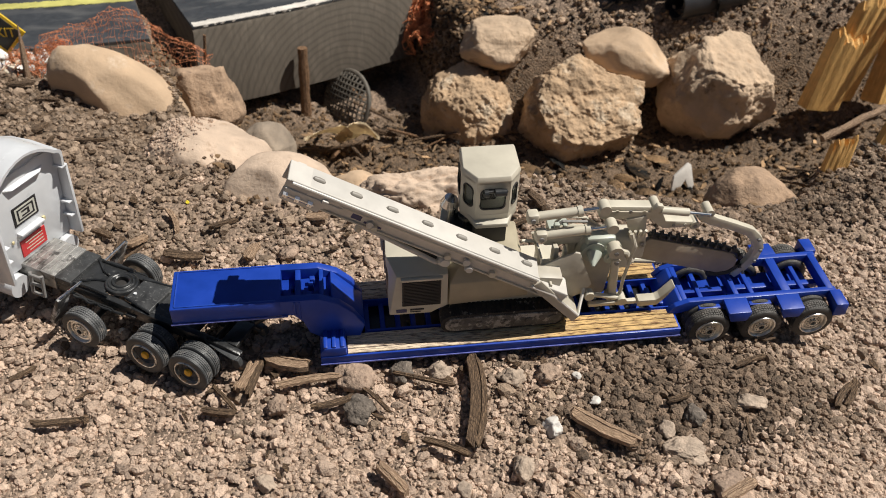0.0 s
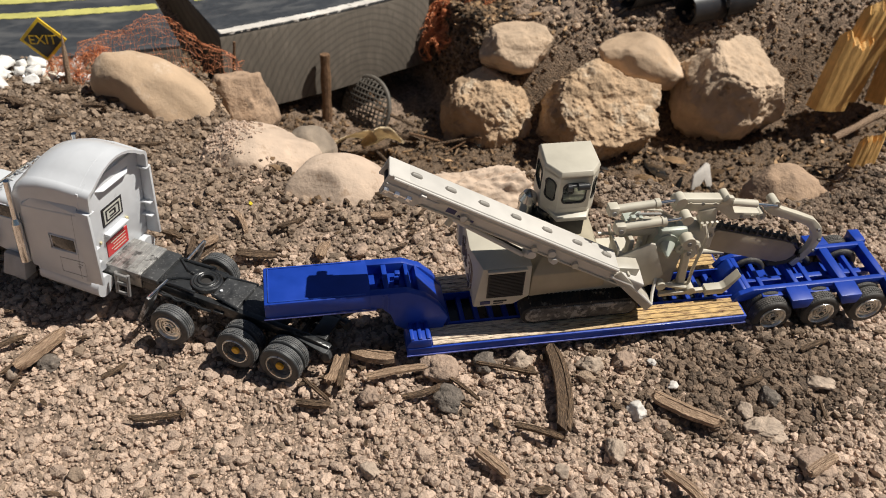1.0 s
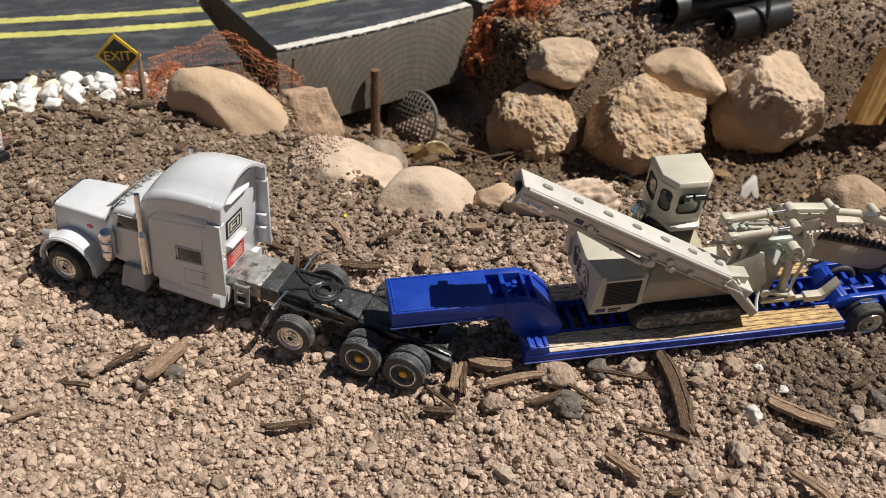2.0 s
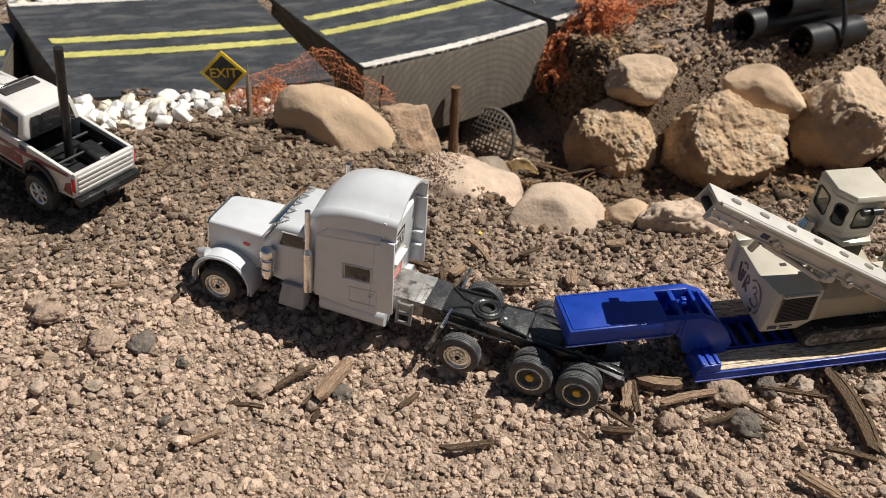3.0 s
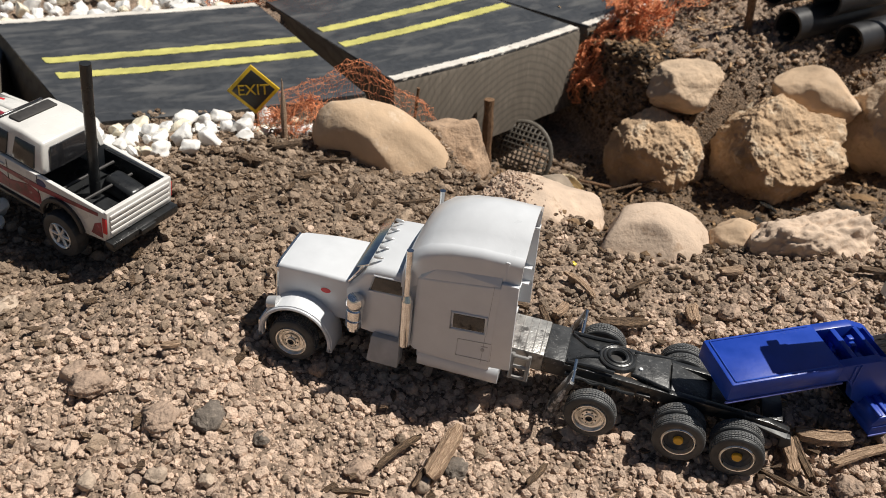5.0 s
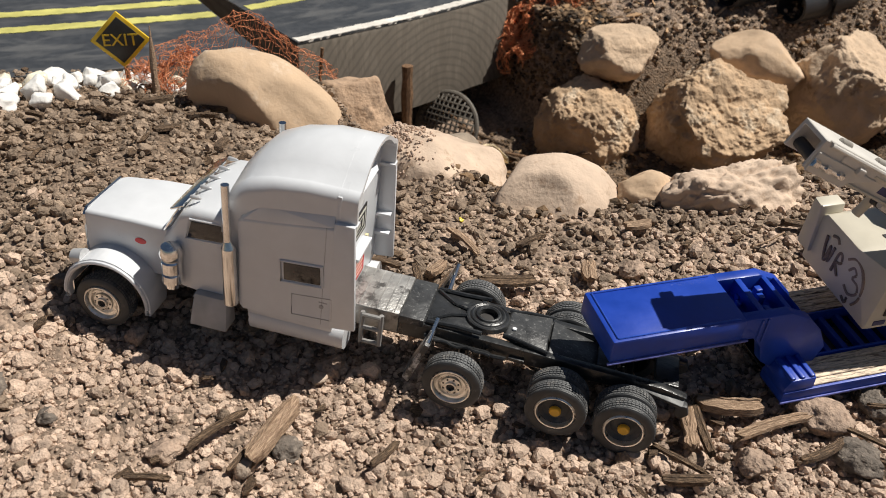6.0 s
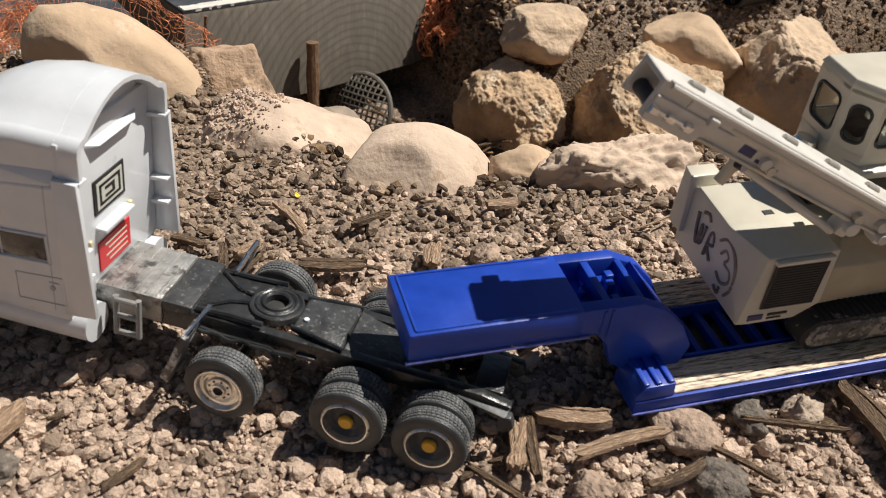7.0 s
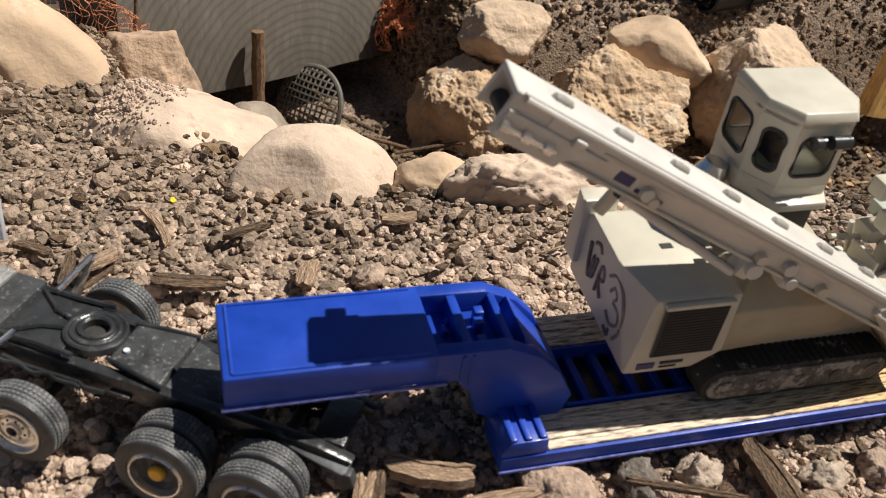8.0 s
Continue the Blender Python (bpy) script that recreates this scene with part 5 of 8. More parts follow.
outer, inner = arch(1.397, 3.9, 4.597, 0.22, 0.5), arch(1.31, 3.9, 4.52, 0.2, 0.5)
part("roof_extender", prism_x(outer + inner[::-1], 2.38, 2.83, 0.0), WHITE, truck)
for s in (1, -1):
    part("side_extender", prism([(2.8, 1.36), (2.24, 1.42), (2.38, 3.95), (2.8, 3.95)], s * 1.46 - 0.05, s * 1.46 + 0.05, 0.02), WHITE, truck)
    for z in (2.05, 2.55, 3.85):
        part("extender_rib", prism([(2.8, z), (2.36, z + 0.05), (2.36, z + 0.1), (2.8, z + 0.09)], s * 1.34 - 0.12, s * 1.34 + 0.1, 0.01), WHITE, truck)
    part("sleeper_window", prism([(3.02, 2.4), (3.8, 2.34), (3.82, 2.76), (3.04, 2.82)], s * 1.5 - 0.02, s * 1.5 + 0.012, 0.01), GLASS_DARK, truck, "dark sleeper window")
    wf = [(2.97, 2.35), (3.86, 2.29), (3.88, 2.8), (2.99, 2.87)]
    part("window_frame", path_tube([(x, s * 1.505, z) for x, z in wf + wf[:1]], 0.03, 6), WHITE, truck)
    hat = [(2.75, 1.55), (3.62, 1.5), (3.63, 2.02), (2.77, 2.1)]
    part("hatch_line", path_tube([(x, s * 1.502, z) for x, z in hat + hat[:1]], 0.010, 5), SEAM, truck, "thin moulded hatch outline")
    part("panel_line", path_tube([(2.98, s * 1.499, 1.4), (2.95, s * 1.499, 3.8)], 0.007, 5), SEAM, truck)
    part("hatch_latch", join(rod((2.98, s * 1.5, 1.86), (2.98, s * 1.512, 1.86), 0.05, seg=12), box(2.86, 3.04, s * 1.5 - 0.006, s * 1.5 + 0.008, 1.96, 1.98, 0.0)), SEAM, truck, "tiny moulded hatch latch")
    part("skirt", hull([(2.75, s * 1.05, 0.95), (2.75, s * 1.38, 0.98), (2.75, s * 1.44, 1.35), (2.75, s * 1.05, 1.35), (4.65, s * 1.05, 0.98), (4.65, s * 1.38, 1.0), (4.65, s * 1.44, 1.35), (4.65, s * 1.05, 1.35)], 0.04), WHITE, truck)
    part("fuel_tank", rod((2.5, s * 1.1, 1.0), (4.6, s * 1.1, 1.0), 0.36, seg=20), WHITE, truck, "white fuel tank fairing")
    part("step_box", hull([(5.05, s * 1.1, 0.62), (5.05, s * 1.62, 0.62), (5.9, s * 1.1, 0.62), (5.9, s * 1.62, 0.62), (5.1, s * 1.1, 1.35), (5.1, s * 1.45, 1.35), (5.85, s * 1.1, 1.35), (5.85, s * 1.45, 1.35)], 0.04), STEP_GREY, truck, "grey step box under the door")
    for z in (0.72, 0.98, 1.22):
        part("step_tread", box(5.08, 5.88, s * (1.68 - 0.22 * z) - 0.06, s * (1.68 - 0.22 * z) + 0.03, z, z + 0.05, 0.015, 1), STEP_GREY, truck)
    st = part("exhaust_pipe", join(rod((4.97, s * 1.5, 1.4), (5.0, s * 1.5, 2.8), 0.155, seg=18), rod((5.0, s * 1.5, 2.78), (5.02, s * 1.5, 2.95), 0.155, 0.09, 18), rod((5.02, s * 1.5, 2.9), (5.06, s * 1.48, 4.25), 0.085, seg=14)), CHROME, truck, "chrome exhaust stack")
    part("air_cleaner", moved(lathe([(0.0, 0), (0.16, 0.0), (0.17, 0.12), (0.22, 0.14), (0.22, 0.34), (0.19, 0.36), (0.22, 0.4), (0.22, 0.66), (0.19, 0.7), (0.24, 0.78), (0.25, 0.9), (0.2, 1.02), (0.0, 1.05)], 24), mv(6.35, s * 1.4, 1.38, 90, 0, 0)), CHROME, truck, "ribbed chrome air cleaner")

for s in (1, -1):
    part("side_ledge", hull([(2.8, s * 1.38, 3.84), (4.8, s * 1.36, 3.56), (2.8, s * 1.5, 3.82), (4.75, s * 1.49, 3.52), (2.8, s * 1.38, 4.1), (4.3, s * 1.37, 3.95)], 0.03), WHITE, truck)

# cab, hood, fenders
part("cab", loft([(4.78, 1.28, 1.3, 3.36, 0.2, 0.1), (5.9, 1.26, 1.3, 3.3, 0.2, 0.1), (6.2, 1.22, 1.3, 3.14, 0.2, 0.08), (6.5, 1.1, 1.3, 2.66, 0.2, 0.05), (6.72, 0.98, 1.3, 2.38, 0.15, 0.03)]), WHITE, truck, "white cab with door")
for s in (1, -1):
    part("door_window", prism([(5.2, 2.7), (6.02, 2.65), (5.92, 3.06), (5.22, 3.1)], s * 1.27 - 0.015, s * 1.27 + 0.012, 0.01), GLASS_DARK, truck, "dark door window")
    part("door_line", path_tube([(5.05, s * 1.285, 1.4), (5.05, s * 1.285, 3.0)], 0.010, 5), SEAM, truck)
    part("door_frame", path_tube([(5.16, s * 1.272, 2.66), (6.06, s * 1.265, 2.61), (5.95, s * 1.262, 3.1), (5.18, s * 1.272, 3.14), (5.16, s * 1.272, 2.66)], 0.022, 6), WHITE, truck)
    part("windshield", hull([(6.22, s * 0.06, 3.12), (6.22, s * 1.0, 3.06), (6.53, s * 0.06, 2.66), (6.53, s * 0.95, 2.62), (6.3, s * 0.06, 3.16), (6.3, s * 0.98, 3.1), (6.68, s * 0.06, 2.52), (6.66, s * 0.9, 2.48)], 0.01), SHIELD_GLASS, truck, "windshield half with its blue-grey reflection put into the colour")
    part("windshield_frame", path_tube([(6.3, s * 1.03, 3.12), (6.5, s * 1.02, 2.8), (6.7, s * 0.95, 2.46), (6.72, s * 0.03, 2.5)], 0.035, 6), CHROME, truck, "thin chrome windshield frame")
part("sun_visor", hull([(6.15, -1.15, 3.26), (6.15, 1.15, 3.26), (6.46, -1.12, 3.1), (6.46, 1.12, 3.1), (6.15, -1.15, 3.33), (6.15, 1.15, 3.33), (6.48, -1.1, 3.14), (6.48, 1.1, 3.14)], 0.02), CHROME, truck, "chrome sun visor")
for k in range(5):
    part("cab_lamp", lathe([(0.0, 0.0), (0.035, 0.0), (0.05, 0.04), (0.05, 0.1), (0.03, 0.22), (0.0, 0.26)], 14), LAMP_CLEAR, truck, "small bullet-shaped roof lamp", at(6.1, -0.9 + 0.45 * k, 3.4, 0, 0, 90))
part("hood", loft([(6.55, 0.98, 1.25, 2.5, 0.1, 0.05), (7.6, 0.93, 1.2, 2.47, 0.1, 0.05), (8.55, 0.86, 1.15, 2.38, 0.1, 0.05), (8.68, 0.82, 1.15, 2.34, 0.1, 0.04)]), WHITE, truck, "white hood")
part("grille_surround", path_tube([(8.69, -0.8, 1.0), (8.69, -0.8, 2.26), (8.69, -0.7, 2.36), (8.69, 0.7, 2.36), (8.69, 0.8, 2.26), (8.69, 0.8, 1.0)], 0.045, 8), CHROME, truck, "chrome grille surround")
part("grille", join(box(8.66, 8.76, -0.72, 0.72, 0.95, 2.26, 0.04), *(box(8.75, 8.79, -0.65 + 0.118 * k, -0.62 + 0.118 * k, 1.0, 2.2, 0.0) for k in range(12))), CHROME, truck, "chrome grille")
part("bumper", box(8.75, 9.0, -1.4, 1.4, 0.4, 0.85, 0.06), CHROME, truck, "chrome bumper")
for s in (1, -1):
    a_out, a_in = arc_pts(7.88, 0.66, 1.04, -12, 192, 24), arc_pts(7.9, 0.64, 0.9, -10, 190, 24)
    part("fender", prism(a_out + a_in[::-1], min(s * 0.8, s * 1.54), max(s * 0.8, s * 1.54), 0.03), WHITE, truck, "white wheel fender")
    part("fender_lip", path_tube([(x, s * 1.55, z) for x, z in arc_pts(7.89, 0.65, 0.97, -8, 188, 24)], 0.05, 8), WHITE, truck)
    part("headlight", rod((8.45, s * 1.32, 1.5), (8.72, s * 1.32, 1.45), 0.2, 0.17, 16), LAMP_CLEAR, truck, "clear headlight")
    part("badge", moved(lathe([(0.0, 0), (0.09, 0.0), (0.09, 0.02), (0, 0.02)], 16), mv(7.3, s * 0.94, 2.0) @ Matrix.Diagonal((1.5, 1, 0.8, 1))), RED_DECAL, truck, "small red oval badge")

# the sleeper's back wall
wall = part("back_wall", box(2.7, 2.8, -1.4, 1.4, 1.36, 4.5, 0.02), WHITE, truck)
part("emblem", box(2.675, 2.7, -0.35, 0.6, 2.8, 3.45, 0.005, 1), INK, wall, "black printed square emblem")
part("emblem_field", box(2.668, 2.69, -0.27, 0.52, 2.87, 3.38, 0.0), EMBLEM_PALE, wall, "pale field of the emblem")
part("emblem_frame", join(box(2.662, 2.68, -0.2, 0.45, 2.93, 2.98, 0.0), box(2.662, 2.68, -0.2, 0.45, 3.27, 3.32, 0.0), box(2.662, 2.68, -0.2, -0.14, 2.93, 3.32, 0.0), box(2.662, 2.68, 0.39, 0.45, 2.93, 3.32, 0.0)), INK, wall)
for y0, y1, z0, z1 in ((-0.02, 0.06, 3.02, 3.22), (0.06, 0.28, 3.16, 3.22), (0.06, 0.28, 3.02, 3.07)):
    part("emblem_bar", box(2.662, 2.68, y0, y1, z0, z1, 0.0), INK, wall)
part("shelf", box(2.5, 2.72, -0.35, 0.6, 2.5, 2.58, 0.02), WHITE, wall)
part("shelf", hull([(2.72, -0.9, 4.1), (2.72, 0.75, 4.1), (2.55, -0.6, 4.12), (2.55, 0.5, 4.12), (2.72, -0.9, 4.2), (2.72, 0.75, 4.2)], 0.01), WHITE, wall)
part("red_plate", box(2.672, 2.7, -0.42, 0.58, 1.66, 2.24, 0.005, 1), RED_DECAL, wall, "red printed plate")
for k in range(4):
    part("print_bar", box(2.664, 2.68, -0.3, 0.3 + 0.1 * (k % 2), 1.76 + 0.115 * k, 1.79 + 0.115 * k, 0.0), CREAM, wall)
part("marker", box(2.62, 2.7, -0.5, -0.4, 2.42, 2.56, 0.02), MARKER_CREAM, wall, "tiny pale yellow marker")
part("marker", box(2.64, 2.7, 0.78, 0.86, 2.35, 2.45, 0.02), MARKER_CREAM, wall, "tiny pale yellow marker")

# ---- blue low-loader trailer; x towards its tail ----
TRAILER = at(0, 20.09, 0.97, 7, 0.7, 0)
trailer = thing("trailer", TRAILER, "dark blue toy low-loader trailer with wood printed deck", "toy trailer")
g = part("gooseneck", box(-5.08, -2.05, -0.76, 0.76, 1.42, 2.0, 0.05), BLUE, trailer, "blue gooseneck")
cheek = [(-2.1, 1.42), (-1.75, 1.4), (-1.5, 1.1), (-1.35, 0.62), (-1.0, 0.36), (0.1, 0.3), (0.25, 0.75), (-0.05, 1.3), (-0.45, 1.72), (-1.0, 1.98), (-2.1, 2.0)]
part("side_cheek", prism(cheek, -0.757, -0.5, 0.04), BLUE, g)
part("side_cheek", prism(cheek, 0.5, 0.757, 0.04), BLUE, g)
part("pocket_floor", box(-2.1, -0.6, -0.55, 0.55, 1.45, 1.6, 0.02), BLUE, g)
part("pocket_divider", box(-1.65, -1.5, -0.55, 0.55, 1.55, 1.96, 0.02), BLUE, g)
part("pocket_divider", box(-0.98, -0.86, -0.55, 0.55, 1.55, 1.92, 0.02), BLUE, g)
part("back_slope", hull([(-0.75, -0.52, 1.5), (-0.75, 0.52, 1.5), (-0.65, -0.52, 1.86), (-0.65, 0.52, 1.86), (0.2, -0.52, 0.3), (0.2, 0.52, 0.3), (0.24, -0.52, 0.8), (0.24, 0.52, 0.8), (-0.1, -0.52, 0.25), (-0.1, 0.52, 0.25)], 0.03), BLUE, g)
part("rim_bead", join(box(-4.95, -2.2, -0.70, -0.66, 1.985, 2.03, 0.012, 1), box(-4.95, -2.2, 0.66, 0.70, 1.985, 2.03, 0.012, 1), box(-4.97, -4.93, -0.68, 0.68, 1.985, 2.03, 0.012, 1)), HIGHLIGHT_BLUE, g)
part("lower_lip", box(-5.12, -1.9, -0.8, -0.74, 1.38, 1.44, 0.015, 1), BLUE_EDGE, g, "worn pale edge with a painted highlight")
for k, y in enumerate((-0.3, 0.05, 0.25)):
    part("valve", box(-1.35 + 0.05 * k, -1.2 + 0.05 * k, y - 0.08, y + 0.08, 1.58, 1.8 + 0.03 * k, 0.02), BLUE, g)
    part("valve", box(-1.9 + 0.1 * k, -1.82 + 0.1 * k, y - 0.1, y + 0.05, 1.58, 1.75, 0.02), BLUE, g)
part("hinge_rib", box(-1.72, -1.66, -0.79, -0.75, 1.42, 1.95, 0.01, 1), BLUE, g)
part("hinge_rib", box(-1.58, -1.53, -0.79, -0.75, 1.3, 1.95, 0.01, 1), BLUE, g)
part("kingpin_plate", box(-4.6, -3.2, -0.6, 0.6, 1.25, 1.43, 0.03), BLACK_PLASTIC, g)
part("support_arm", path_tube([(-1.9, -0.2, 1.4), (-2.4, -0.2, 0.95), (-2.9, -0.25, 0.7)], 0.09, 8), BLACK_PLASTIC, g, "black landing strut")
# this black sheet stands in for the deep shade between the open ribs
well = part("well_shade", box(-0.9, 9.6, -0.64, 0.64, -0.04, 0.02, 0.01), BLACK_PLASTIC, trailer, "black sheet standing in for shade between the cross ribs")
for k in range(20):
    part("cross_rib", box(0.25 + 0.46 * k, 0.4 + 0.46 * k, -0.62, 0.62, 0.0, 0.2, 0.015, 1), BLUE, well)
for s in (1, -1):
    y0, y1 = min(s * 0.62, s * 1.46), max(s * 0.62, s * 1.46)
    part("side_beam", box(-1.08, 9.66, y0, y1, 0.0, 0.29, 0.025), BLUE, trailer, "blue side beam")
    part("edge_lip", box(-1.1, 9.68, s * 1.475 - 0.025, s * 1.475 + 0.025, -0.02, 0.035, 0.01, 1), BLUE_EDGE, trailer, "worn pale lower edge")
    part("inner_lip", box(0.3, 9.6, s * 0.6 - 0.025, s * 0.6 + 0.025, 0.1, 0.37, 0.01, 1), BLUE, trailer)
    ramp = part("ramp_end", prism([(-1.08, 0.2), (-1.08, 0.42), (-0.95, 0.62), (-0.35, 0.62), (-0.32, 0.2)], y0 + 0.03, y1 - 0.03, 0.03), BLUE, trailer)
    for k in range(3):
        part("ramp_bar", box(-0.98 + 0.24 * k, -0.86 + 0.24 * k, y0 + 0.05, y1 - 0.05, 0.58, 0.68, 0.03), BLUE, ramp)
    for k in range(4):
        a = y0 + 0.05 + (y1 - y0 - 0.1) / 4 * k
        part("plank", box(-0.3, 9.58, a + 0.008, a + (y1 - y0 - 0.1) / 4 - 0.008, 0.26, 0.34 + 0.004 * (k % 2), 0.012, 1), DECK_LIGHT, trailer)
# rear bogie
for s in (1, -1):
    part("frame_beam", prism([(9.3, 0.2), (9.6, 0.62), (10.0, 0.78), (14.7, 0.82), (14.7, 0.5), (10.2, 0.42)], s * 0.78 - 0.09, s * 0.78 + 0.09, 0.025), BLUE, trailer)
    for x in (11.43, 13.1):
        part("mud_guard", hull([(x - 0.36, s * 0.86, 0.72), (x + 0.36, s * 0.86, 0.72), (x - 0.36, s * 1.42, 0.66), (x + 0.36, s * 1.42, 0.66), (x - 0.36, s * 0.86, 0.8), (x + 0.36, s * 0.86, 0.8), (x - 0.36, s * 1.42, 0.74), (x + 0.36, s * 1.42, 0.74), (x - 0.25, s * 1.46, 0.4), (x + 0.25, s * 1.46, 0.4)], 0.03), BLUE, trailer, "blue mud guard")
    part("mud_guard", hull([(14.45, s * 0.85, 0.5), (14.85, s * 0.85, 0.5), (14.45, s * 1.46, 0.3), (14.88, s * 1.46, 0.3), (14.45, s * 0.85, 0.84), (14.8, s * 0.85, 0.84), (14.45, s * 1.46, 0.8), (14.85, s * 1.46, 0.8)], 0.03), BLUE, trailer, "blue rear corner guard")
    part("beam_step", box(10.3, 11.0, s * 0.95 - 0.08, s * 0.95 + 0.08, 0.5, 0.62, 0.02), BLUE, trailer)
    part("beam_step", box(11.9, 12.6, s * 0.95 - 0.08, s * 0.95 + 0.08, 0.5, 0.62, 0.02), BLUE, trailer)
    for x in (10.6, 12.26, 13.92):
        wheel(trailer, x, s * 1.24, 0.04, s, DUSTY_DUAL, RIM_C, BORE_C, rim_label="silver rim", spin=x * 40)
for x in (10.6, 12.26, 13.92):
    part("axle", rod((x, -1.2, 0.05), (x, 1.2, 0.05), 0.1, seg=10), BLACK_PLASTIC, trailer)
    part("cross_beam", box(x - 0.75, x - 0.58, -0.72, 0.72, 0.35, 0.72, 0.025), BLUE, trailer)
    part("cross_strut", box(x - 0.1, x + 0.05, -0.72, 0.72, 0.3, 0.5, 0.025), BLUE, trailer)
part("tail_beam", box(14.42, 14.66, -0.8, 0.8, 0.45, 0.82, 0.03), BLUE, trailer)
part("cross_beam", box(13.0, 13.3, -0.72, 0.72, 0.5, 0.8, 0.025), BLUE, trailer)
part("bogie_floor", box(9.9, 14.4, -0.7, 0.7, 0.1, 0.16, 0.01), BLUE, trailer)
part("centre_beam", box(9.6, 14.5, -0.2, 0.0, 0.25, 0.45, 0.02), BLUE, trailer)
part("bulkhead", hull([(9.3, -0.7, 0.12), (9.3, 0.7, 0.12), (9.75, -0.7, 0.7), (9.75, 0.7, 0.7), (9.9, -0.7, 0.3), (9.9, 0.7, 0.3), (9.9, -0.7, 0.7), (9.9, 0.7, 0.7)], 0.02), BLUE, trailer)
for k in range(5):
    part("suspension_bit", box(8.4 + 0.28 * k, 8.55 + 0.28 * k, -0.5 + 0.2 * (k % 3), -0.2 + 0.2 * (k % 3), 0.14, 0.42, 0.03), BLUE, trailer)

# ---- cream trenching machine, standing on the trailer ----
machine = thing("trencher", TRAILER, "cream toy trenching machine with conveyor and chain cutter", "toy machine")


def track(y0, y1, name):
    pts = arc_pts(2.8, 0.74, 0.37, 90, 270, 10) + arc_pts(5.8, 0.74, 0.36, -90, 90, 10)
    t = part(name, prism(pts, y0, y1, 0.03), TRACK_DARK, machine, "dark dusty crawler track")
    inner = arc_pts(2.82, 0.74, 0.27, 90, 270, 8) + arc_pts(5.78, 0.74, 0.26, -90, 90, 8)
    part("track_side", prism(inner, y0 - 0.035, y0 + 0.05, 0.02), TRACK, t, "dusty grey clogged track side")
    for k in range(23):
        x = 2.72 + 0.138 * k
        part("track_pad", box(x, x + 0.09, y0 - 0.015, y1 + 0.01, 1.08, 1.13, 0.008, 1), TRACK_DARK, t)
    for k in range(5):
        part("roller", rod((2.85 + 0.73 * k, y0 - 0.055, 0.72), (2.85 + 0.73 * k, y0 + 0.05, 0.72), 0.17 if k in (0, 4) else 0.11, seg=14), TRACK, t)


track(-0.98, -0.45, "track")
track(1.05, 1.55, "track")
part("chassis", box(2.5, 6.2, -0.5, 1.15, 0.85, 1.7, 0.05), CREAM, machine)
part("engine_house", hull([(0.93, 0.1, 2.72), (1.17, -0.8, 2.68), (0.95, -0.86, 1.2), (1.0, 1.62, 1.3), (1.0, 1.62, 2.5), (1.0, 1.32, 2.72), (2.62, -0.8, 2.68), (2.62, -0.86, 1.5), (2.15, -0.86, 1.2), (2.62, 1.62, 1.3), (2.62, 1.62, 2.5), (2.62, 1.32, 2.74), (2.62, 0.1, 2.74)], 0.035), CREAM, machine, "cream engine housing")
part("far_housing", hull([(0.9, 1.4, 1.6), (1.5, 1.4, 1.6), (0.85, 1.45, 2.88), (1.5, 1.45, 2.88), (0.9, 1.85, 1.6), (1.5, 1.85, 1.6), (0.9, 1.8, 2.9), (1.5, 1.8, 2.9)], 0.04), CREAM, machine)
part("roof_print", box(1.75, 1.95, 0.3, 0.42, 2.72, 2.745, 0.0), INK, machine)
gr = part("radiator_grille", box(1.32, 2.42, -0.885, -0.84, 1.55, 2.55, 0.015, 1), DARK_GREY, machine, "dark slatted radiator grille")
for k in range(16):
    part("slat", box(1.36, 2.38, -0.9, -0.88, 1.59 + 0.06 * k, 1.615 + 0.06 * k, 0.0), DARK_GREY, gr)
part("grille_lip", box(1.28, 2.46, -0.93, -0.82, 2.58, 2.66, 0.02), CREAM, machine)
part("print_block", box(1.15, 1.45, -0.875, -0.85, 1.3, 1.42, 0.0), BLUE_INK, machine, "dark blue printed mark")
part("print_bar", box(1.55, 1.95, -0.875, -0.85, 1.37, 1.42, 0.0), INK, machine)
part("print_bar", box(1.55, 1.85, -0.875, -0.85, 1.29, 1.32, 0.0), INK, machine)


def flowing(pts, n=6):
    """A smooth line through the points."""
    out = []
    for i in range(len(pts) - 1):
        p0, p1, p2, p3 = (Vector(pts[max(0, min(len(pts) - 1, i + k))]) for k in (-1, 0, 1, 2))
        for k in range(n):
            t = k / n
            out.append(tuple(0.5 * (2 * p1 + (p2 - p0) * t + (2 * p0 - 5 * p1 + 4 * p2 - p3) * t * t + (3 * p1 - p0 - 3 * p2 + p3) * t ** 3)))
    return out + [tuple(pts[-1])]


# spray-painted scrawl on the front face
for k, pts in enumerate((
        [(1.05, 2.35), (1.0, 2.0), (0.9, 1.75), (0.85, 2.2), (0.8, 1.8), (0.72, 2.25)],
        [(0.6, 1.7), (0.55, 2.2), (0.45, 2.25), (0.4, 2.05), (0.55, 1.95), (0.38, 1.7)],
        [(0.12, 2.1), (0.0, 2.25), (-0.12, 2.15), (-0.05, 2.0), (-0.25, 1.95), (-0.3, 1.75), (-0.1, 1.6), (0.1, 1.7)],
        [(0.25, 2.3), (0.05, 2.45), (-0.2, 2.35), (-0.38, 2.05), (-0.42, 1.7), (-0.3, 1.45)],
        [(0.9, 2.45), (0.75, 2.5), (0.65, 2.4)], [(0.05, 1.42), (-0.1, 1.35), (-0.12, 1.5)])):
    part("spray_stroke", path_tube([(0.955, y, z) for y, z in flowing(pts)], 0.036, 6), SCRIBBLE, machine, "brown spray-painted stroke")
